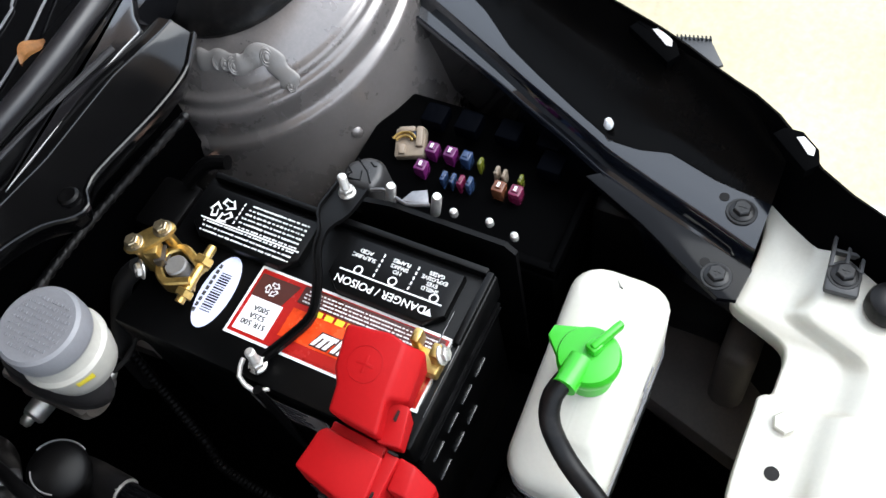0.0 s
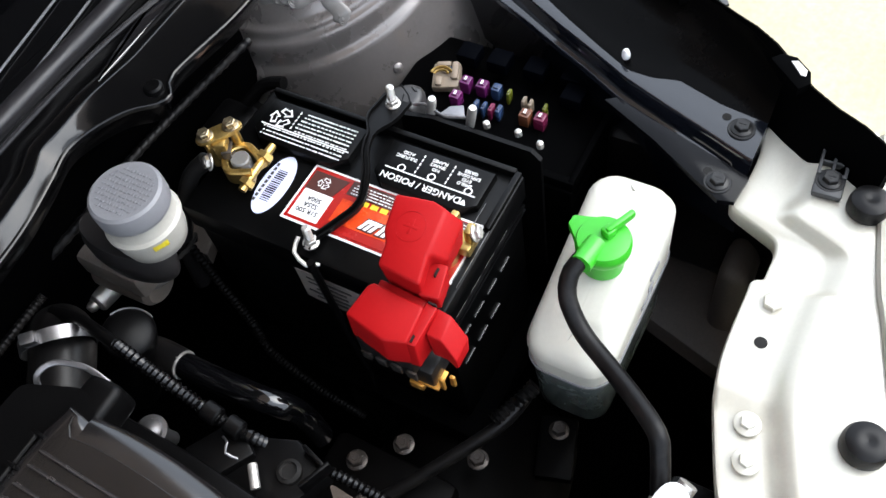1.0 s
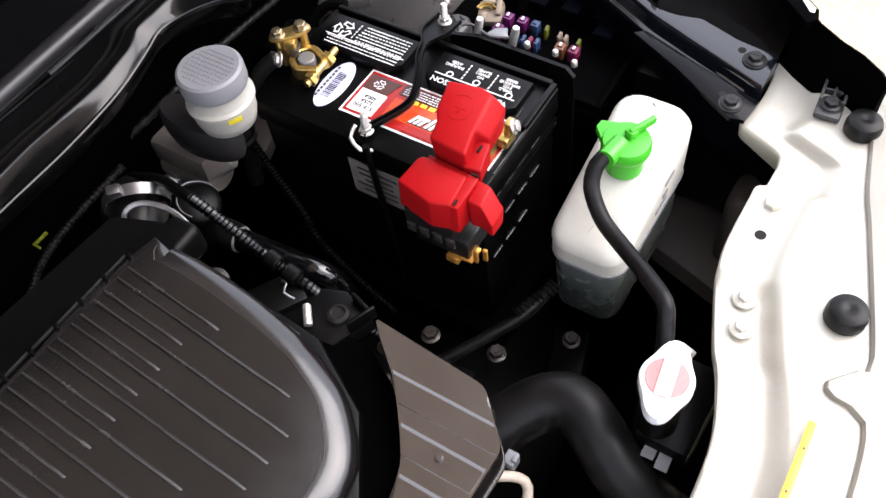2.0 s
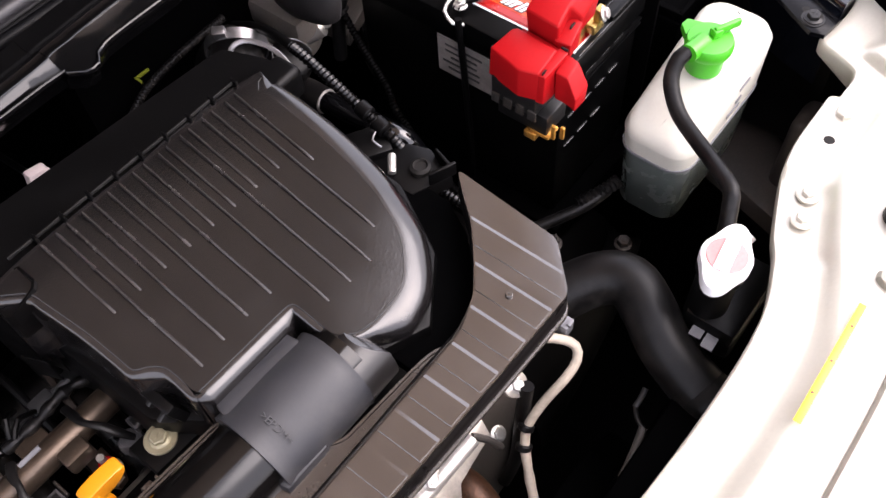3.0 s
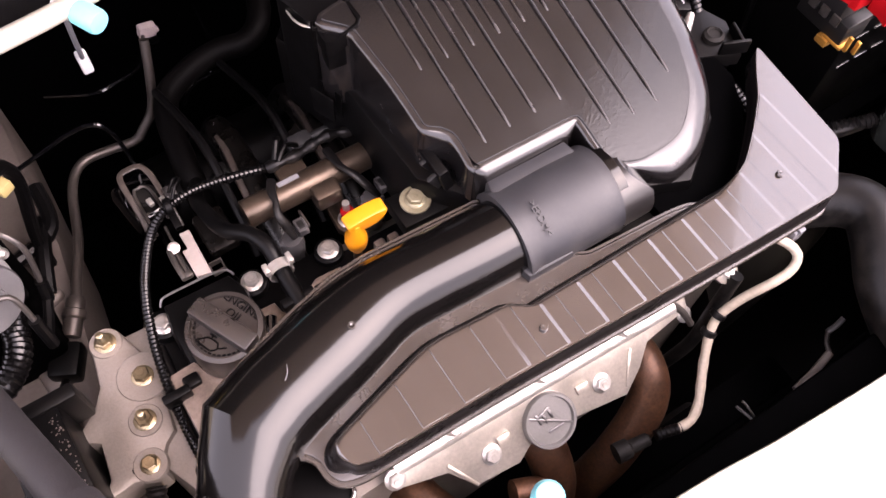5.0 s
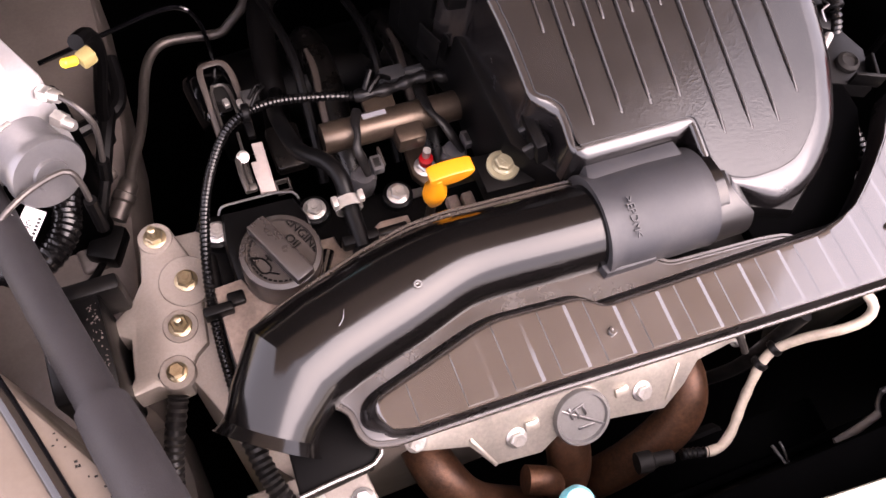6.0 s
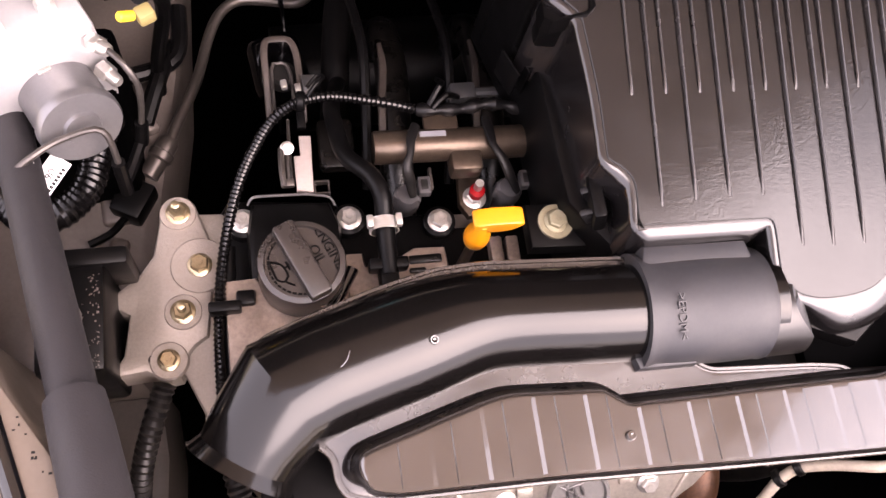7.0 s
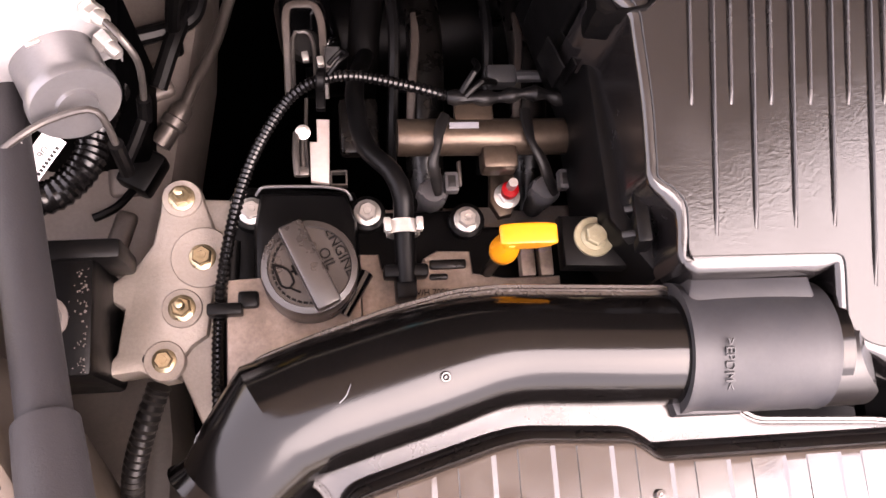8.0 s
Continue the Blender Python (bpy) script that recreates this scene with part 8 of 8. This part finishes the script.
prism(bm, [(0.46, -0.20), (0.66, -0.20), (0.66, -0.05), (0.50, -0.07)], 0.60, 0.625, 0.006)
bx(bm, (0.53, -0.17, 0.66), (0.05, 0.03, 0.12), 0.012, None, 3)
thing("wall_headlamp", bm, M_SHADEBROWN, "inner panel behind the headlamp, its beige darkened for shade", "wall", kind="structure")
bm = B()
bx(bm, (0.60, -0.10, 0.72), (0.10, 0.14, 0.16), 0.01)
thing("wall_headlamp_recess", bm, M_BLACK, "dark headlamp recess below the apron rail", "wall", kind="structure")
bm = B()
bx(bm, (0.42, 0.28, 0.80), (0.05, 0.04, 0.05), 0.006)
tube(bm, [(0.44, 0.27, 0.83), (0.455, 0.255, 0.845), (0.46, 0.235, 0.85)], 0.006, 10)
wj = thing("wiring_junction", bm, M_BLACK, "black wiring junction beside the strut tower", "wiring")
bm = B()
bx(bm, (0.5000, 0.2868, 0.800), (0.010, 0.007, 0.006), 0.0015, Matrix.Rotation(0.6, 3, "Z").to_4x4())
tube(bm, [(0.497, 0.290, 0.802), (0.490, 0.291, 0.801), (0.489, 0.284, 0.800), (0.494, 0.281, 0.799)], 0.0011, 8)
tube(bm, [(0.500, 0.287, 0.797), (0.47, 0.285, 0.81), (0.44, 0.282, 0.815)], 0.003, 8)
part("terminal", bm, M_COPPERDULL, wj, "small coppery terminal")

# ---- loom over the engine ----
loom = empty("engine_loom", (-0.28, 0.08, 0.77), "black corrugated engine loom clipped over the head cover", "wiring loom")
bm = B()
corrugated(bm, [(-0.178, 0.136, 0.810), (-0.205, 0.146, 0.806), (-0.235, 0.157, 0.797), (-0.257, 0.158, 0.790), (-0.276, 0.147, 0.788), (-0.292, 0.122, 0.790), (-0.303, 0.095, 0.795), (-0.312, 0.062, 0.796), (-0.318, 0.030, 0.793), (-0.321, 0.0, 0.788), (-0.322, -0.03, 0.782), (-0.3225, -0.06, 0.770)], 0.0040, 0.0032, 0.0009)
part("conduit", bm, M_LOOM, loom)
bm = B()
tube(bm, [(-0.312, 0.055, 0.788), (-0.314, 0.02, 0.785), (-0.316, -0.01, 0.78), (-0.318, -0.05, 0.765)], 0.0045, 12)
part("second_conduit", bm, M_BLACK, loom)
bm = B()
tube(bm, [(-0.180, 0.136, 0.810), (-0.165, 0.134, 0.812), (-0.150, 0.135, 0.810), (-0.130, 0.137, 0.812), (-0.110, 0.135, 0.808), (-0.092, 0.126, 0.80)], lambda i, u: 0.0042 + 0.0012 * math.sin(i * 1.7), 10, step=0.004)
part("taped_branch", bm, M_RUBBER, loom)
bm = B()
tube(bm, [(-0.172, 0.137, 0.815), (-0.165, 0.146, 0.822), (-0.160, 0.156, 0.81), (-0.158, 0.17, 0.79)], 0.0022, 8)
tube(bm, [(-0.17, 0.134, 0.815), (-0.16, 0.142, 0.818), (-0.148, 0.150, 0.80)], 0.0022, 8)
part("branch_wire", bm, M_BLACK, loom)
bm = B()
bx(bm, (-0.316, 0.012, 0.795), (0.020, 0.007, 0.014), 0.0015)
bx(bm, (-0.303, 0.018, 0.792), (0.012, 0.010, 0.010), 0.002)
tube(bm, [(-0.300, 0.012, 0.79), (-0.294, 0.003, 0.787), (-0.288, -0.004, 0.78)], 0.002, 8)
part("clip", bm, M_BLACK, loom)
bm = B()
lathe(bm, [(0.0064, -0.003), (0.0072, -0.002), (0.0072, 0.002), (0.0064, 0.003)], frame_on((-0.257, 0.158, 0.790), (-1, 0.1, 0)), 18)
bx(bm, (-0.2575, 0.148, 0.783), (0.006, 0.016, 0.006), 0.001)
part("cable_tie", bm, M_BLACK, loom)
bm = B()
tube(bm, [(-0.252, 0.158, 0.797), (-0.246, 0.164, 0.802), (-0.240, 0.170, 0.800), (-0.244, 0.174, 0.797), (-0.252, 0.166, 0.795)], 0.0015, 8)
part("tie_tail", bm, M_BLACK, loom)
bm = B()
corrugated(bm, [(-0.358, -0.026, 0.765), (-0.368, -0.050, 0.755), (-0.378, -0.075, 0.735), (-0.385, -0.10, 0.70)], 0.0075, 0.005, 0.0012)
thing("earth_lead", bm, M_RUBBER, "black sleeved lead below the engine mount", "cable")
bm = B()
corrugated(bm, [(-0.322, -0.06, 0.768), (-0.318, -0.09, 0.762), (-0.312, -0.112, 0.755), (-0.30, -0.14, 0.73)], 0.0075, 0.0045, 0.0013)
thing("wiring_loom", bm, M_RUBBER, "black corrugated loom below the duct mouth", "wiring loom")
bm = B()
prism(bm, [(-0.335, -0.10), (-0.255, -0.10), (-0.25, -0.145), (-0.30, -0.16), (-0.33, -0.14)], 0.70, 0.742, 0.004)
alt = thing("side_casting", bm, M_ALU, "aluminium bracket below the duct mouth", "bracket")
placed("bolt", BOLT, alt, frame_on((-0.296, -0.121, 0.7425), (0, 0, 1)) @ Matrix.Scale(1.25, 4))
placed("bolt", BOLT, alt, frame_on((-0.262, -0.130, 0.7425), (0, 0, 1)))

# ---- brake hydraulic unit ----
absu = empty("brake_hydraulic_unit", (-0.41, 0.16, 0.68), "silver brake hydraulic unit with grey round motor", "brake unit")
AM = frame_on((-0.393, 0.127, 0.829), (0.44, -0.85, 0.30))
bm = B()
lathe(bm, [(0.0245, -0.038), (0.0245, -0.006), (0.0262, -0.005), (0.0262, 0.0), (0.0250, 0.002), (0.0230, 0.0022), (0.012, 0.0022), (0.011, 0.0045), (0, 0.0045)], AM, 48)
part("motor", bm, M_MOTOR, absu, "grey round pump motor")
bm = B()
bx(bm, (-0.406, 0.146, 0.8635), (0.008, 0.003, 0.002), 0.0006, Matrix.Rotation(0.5, 3, "Z").to_4x4())
part("vent_slot", bm, M_STEEL, absu)
bm = B()
bx(bm, (-0.423, 0.179, 0.820), (0.078, 0.045, 0.086), 0.003, Matrix.Rotation(0.48, 3, "Z").to_4x4())
part("valve_block", bm, M_BLOCK, absu, "bright machined valve block")
bm = B()
bx(bm, (-0.444, 0.220, 0.815), (0.084, 0.040, 0.08), 0.006, Matrix.Rotation(0.48, 3, "Z").to_4x4())
part("control_box", bm, M_BLACK, absu)
bm = B()
bx(bm, (-0.42, 0.185, 0.725), (0.08, 0.08, 0.13), 0.006)
part("carrier", bm, M_WELL, absu)
for p, ax in (((-0.382, 0.172, 0.852), (0.6, -0.6, 0.3)), ((-0.381, 0.168, 0.828), (0.6, -0.7, 0.1)), ((-0.424, 0.104, 0.824), (-0.5, -0.6, 0.4)), ((-0.405, 0.188, 0.862), (0.0, 0.1, 1)), ((-0.434, 0.174, 0.862), (0.0, 0.1, 1))):
    bm = B()
    um = frame_on(p, ax)
    hex_prof(bm, 0.0062, 0.009, um)
    lathe(bm, [(0.0046, 0.009), (0.0042, 0.015), (0.0028, 0.017), (0, 0.017)], um, 14)
    part("union", bm, M_STEEL, absu)
for pts in ([(-0.372, 0.162, 0.858), (-0.364, 0.153, 0.858), (-0.357, 0.145, 0.846), (-0.358, 0.142, 0.826), (-0.362, 0.139, 0.801)],
            [(-0.430, 0.098, 0.832), (-0.420, 0.104, 0.836), (-0.406, 0.112, 0.838), (-0.388, 0.117, 0.841), (-0.379, 0.117, 0.840), (-0.3755, 0.113, 0.830), (-0.375, 0.108, 0.805)],
            [(-0.405, 0.189, 0.876), (-0.405, 0.200, 0.895), (-0.425, 0.225, 0.90), (-0.46, 0.24, 0.87)],
            [(-0.434, 0.175, 0.876), (-0.436, 0.187, 0.895), (-0.455, 0.21, 0.90), (-0.50, 0.22, 0.87)]):
    bm = B()
    tube(bm, pts, 0.0021, 10, step=0.004)
    part("brake_pipe", bm, M_PIPE, absu)
bm = B()
for a, b in (((-0.361, 0.1395, 0.806), (-0.364, 0.135, 0.786)), ((-0.375, 0.109, 0.812), (-0.375, 0.103, 0.780))):
    tube(bm, [a, b], 0.0045, 10)
tube(bm, [(-0.364, 0.136, 0.788), (-0.369, 0.122, 0.786), (-0.375, 0.106, 0.786)], 0.004, 8)
part("pipe_clip", bm, M_BLACK, absu)
bm = B()
corrugated(bm, [(-0.388, 0.165, 0.765), (-0.394, 0.134, 0.778), (-0.398, 0.112, 0.78), (-0.408, 0.097, 0.78), (-0.422, 0.088, 0.78), (-0.442, 0.092, 0.775), (-0.455, 0.11, 0.765)], 0.0105, 0.0042, 0.0011, 16)
thing("wiring_loom", bm, M_LOOM, "thick black corrugated loom below the brake unit", "wiring loom")
tag = empty("paper_tag", (-0.419, 0.1075, 0.80), "white paper tag with printed code", "tag")
TM = frame_on((-0.419, 0.1075, 0.800), (0.1, -0.35, 1)) @ Matrix.Rotation(radians(38), 4, "Z")
bm = B()
bx(bm, TM @ Vector((0, 0, 0)), (0.028, 0.014, 0.0008), 0.0003, TM.to_3x3().to_4x4())
part("sheet", bm, M_LABWHITE, tag)
words(tag, "U6", TM @ Vector((0.002, 0.0005, 0.0006)), -(TM.to_3x3() @ Vector((1, 0, 0))), -(TM.to_3x3() @ Vector((0, 1, 0))), 0.006, M_BLACK, lift=0.0002)
bm = B()
for k in range(8):
    bx(bm, TM @ Vector((-0.010 + 0.0026 * k, -0.0048, 0.0005)), (0.0018, 0.0022, 0.0003), 0, TM.to_3x3().to_4x4())
bx(bm, TM @ Vector((-0.010, 0.002, 0.0005)), (0.005, 0.006, 0.0003), 0, TM.to_3x3().to_4x4())
part("print_bar", bm, M_DKGREY, tag)
bm = B()
tube(bm, [(-0.200, 0.350, 0.76), (-0.212, 0.332, 0.722), (-0.2216, 0.3236, 0.700), (-0.236, 0.3190, 0.686), (-0.2474, 0.3166, 0.678), (-0.2743, 0.3212, 0.676), (-0.2960, 0.3218, 0.676), (-0.3107, 0.312, 0.676), (-0.3219, 0.290, 0.676), (-0.335, 0.245, 0.676), (-0.352, 0.205, 0.678), (-0.358, 0.19, 0.678)], 0.0045, 14, step=0.004)
acp = thing("refrigerant_pipe", bm, M_PIPEALU, "bent bare aluminium refrigerant pipe", "pipe")
bm = B()
lathe(bm, [(0.006, 0), (0.0085, 0.004), (0.0085, 0.012), (0.0100, 0.013), (0.0100, 0.019), (0.008, 0.021), (0.008, 0.036), (0, 0.036)], frame_on((-0.357, 0.192, 0.678), (-0.5, -0.75, -0.15)), 20)
part("fitting", bm, M_PIPEALU, acp)
bm = B()
bx(bm, (-0.388, 0.142, 0.672), (0.026, 0.032, 0.022), 0.004, Matrix.Rotation(-0.5, 3, "Z").to_4x4())
tube(bm, [(-0.395, 0.128, 0.672), (-0.405, 0.112, 0.68), (-0.42, 0.105, 0.68)], 0.0032, 8)
part("switch_plug", bm, M_BLACK, acp)

# hood stay with foam sleeve
stay = empty("hood_stay", (-0.38, -0.05, 0.80), "grey foam sleeved hood stay rod", "hood stay")
P0, D0 = Vector((-0.3864, -0.0530, 0.880)), Vector((-0.2535, 0.9024, -0.3484)).normalized()
bm = B()
sweep(bm, [P0 + D0 * (0.04 * k - 0.004) for k in range(13)], 0.0125, 22)
part("thin_sleeve", bm, M_FOAM, stay)
bm = B()
sweep(bm, [P0 - D0 * (0.02 * k) for k in range(8)], lambda i, u: 0.0158 if i else 0.0152, 22)
part("thick_sleeve", bm, M_FOAM, stay)

# small white tags low on the firewall
for x, y, z, l in ((-0.016, 0.291, 0.840, "small white wiring clip on the loom behind the engine"), (-0.183, 0.428, 0.688, "small white wiring clip below the cowl")):
    bm = B()
    bx(bm, (x, y, z), (0.018, 0.010, 0.014), 0.002, Matrix.Rotation(0.2, 3, "Y").to_4x4())
    bx(bm, (x + 0.008, y + 0.002, z - 0.006), (0.008, 0.005, 0.005), 0.001)
    thing("wiring_clip", bm, M_PALECLIP, l, "clip", "wiring clips")
    bm = B()
    tube(bm, [(x, y, z - 0.004), (x + 0.01, y + 0.03, z - 0.05), (x + 0.012, 0.505, z - 0.10)], 0.0035, 8)
    thing("clip_lead", bm, M_BLACK, "thin black lead to the firewall", "cable", "clip leads")
# yellow plug beside the brake unit, hose, clips and caps below the cowl
plug = empty("yellow_connector", (-0.349, 0.176, 0.86), "pale yellow wiring connector beside the brake unit", "connector")
bm = B()
bx(bm, (-0.348, 0.179, 0.868), (0.011, 0.010, 0.010), 0.002, Matrix.Rotation(0.5, 3, "Z").to_4x4())
part("shell", bm, M_YELCON, plug)
bm = B()
lathe(bm, [(0.006, 0), (0.006, 0.016), (0.0045, 0.018), (0, 0.018)], frame_on((-0.355, 0.177, 0.870), (-0.7, -0.4, 0.5)) @ Matrix.Scale(0.55, 4), 14)
part("wire_seal", bm, M_TAPE, plug)
bm = B()
tube(bm, [(-0.352, 0.192, 0.868), (-0.345, 0.21, 0.85), (-0.345, 0.23, 0.80), (-0.36, 0.24, 0.72), (-0.365, 0.24, 0.67)], 0.0055, 10)
part("lead", bm, M_BLACK, plug)
for pts in ([(-0.40, 0.30, 0.715), (-0.3224, 0.3159, 0.72), (-0.2980, 0.3200, 0.722), (-0.2751, 0.3201, 0.72), (-0.262, 0.312, 0.70), (-0.258, 0.30, 0.64)], [(-0.30, 0.40, 0.69), (-0.2607, 0.3545, 0.718), (-0.2388, 0.3536, 0.72), (-0.21, 0.37, 0.71), (-0.19, 0.42, 0.69)], [(-0.19, 0.33, 0.68), (-0.1801, 0.3147, 0.718), (-0.1589, 0.3161, 0.722), (-0.14, 0.34, 0.70), (-0.13, 0.42, 0.69)]):
    bm = B()
    tube(bm, pts, 0.0022, 8)
    thing("thin_cable", bm, M_GLOSS, "thin glossy black cable behind the engine", "cable", "thin cables")
bm = B()
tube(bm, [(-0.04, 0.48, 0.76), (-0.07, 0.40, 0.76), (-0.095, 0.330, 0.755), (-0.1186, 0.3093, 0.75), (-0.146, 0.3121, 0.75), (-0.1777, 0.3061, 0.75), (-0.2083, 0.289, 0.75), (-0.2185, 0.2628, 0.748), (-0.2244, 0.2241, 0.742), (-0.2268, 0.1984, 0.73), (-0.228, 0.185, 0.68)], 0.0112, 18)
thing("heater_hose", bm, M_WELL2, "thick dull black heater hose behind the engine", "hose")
pin = empty("cowl_pin", (-0.25, 0.262, 0.93), "pale cyan plastic pin through the cowl's lip", "pin")
bm = B()
lathe(bm, [(0.0072, 0), (0.0092, 0.002), (0.0092, 0.017), (0.0082, 0.020), (0, 0.021)], frame_on((-0.2500, 0.2400, 0.927), (0.45, -0.90, -0.06)), 20)
part("head", bm, M_CYAN, pin)
bm = B()
lathe(bm, [(0.009, -0.014), (0.009, 0.0), (0, 0.0)], frame_on((-0.2500, 0.2400, 0.927), (0.45, -0.90, -0.06)), 18)
part("collar", bm, M_STEEL, pin)
for pts, l in (([(-0.256, 0.262, 0.925), (-0.256, 0.31, 0.84), (-0.255, 0.352, 0.768)], 0), ):
    bm = B()
    tube(bm, pts, 0.0022, 8)
    part("strap", bm, M_CAPGREY, pin)
bm = B()
bx(bm, (-0.255, 0.356, 0.758), (0.010, 0.008, 0.026), 0.002)
part("clip", bm, M_LABWHITE, pin, "white plastic clip")
post = empty("shroud_plug", (-0.153, -0.190, 0.70), "pale cyan round plug on a black stem", "plug")
bm = B()
lathe(bm, [(0.0095, 0.838), (0.0105, 0.841), (0.0105, 0.847), (0.008, 0.851), (0, 0.852)], Matrix.Translation((-0.153, -0.186, 0)), 24)
part("cap", bm, M_CYAN, post)
bm = B()
tube(bm, [(-0.153, -0.200, 0.69), (-0.153, -0.195, 0.77), (-0.153, -0.186, 0.84)], 0.0035, 8)
part("stem", bm, M_BLACK, post)
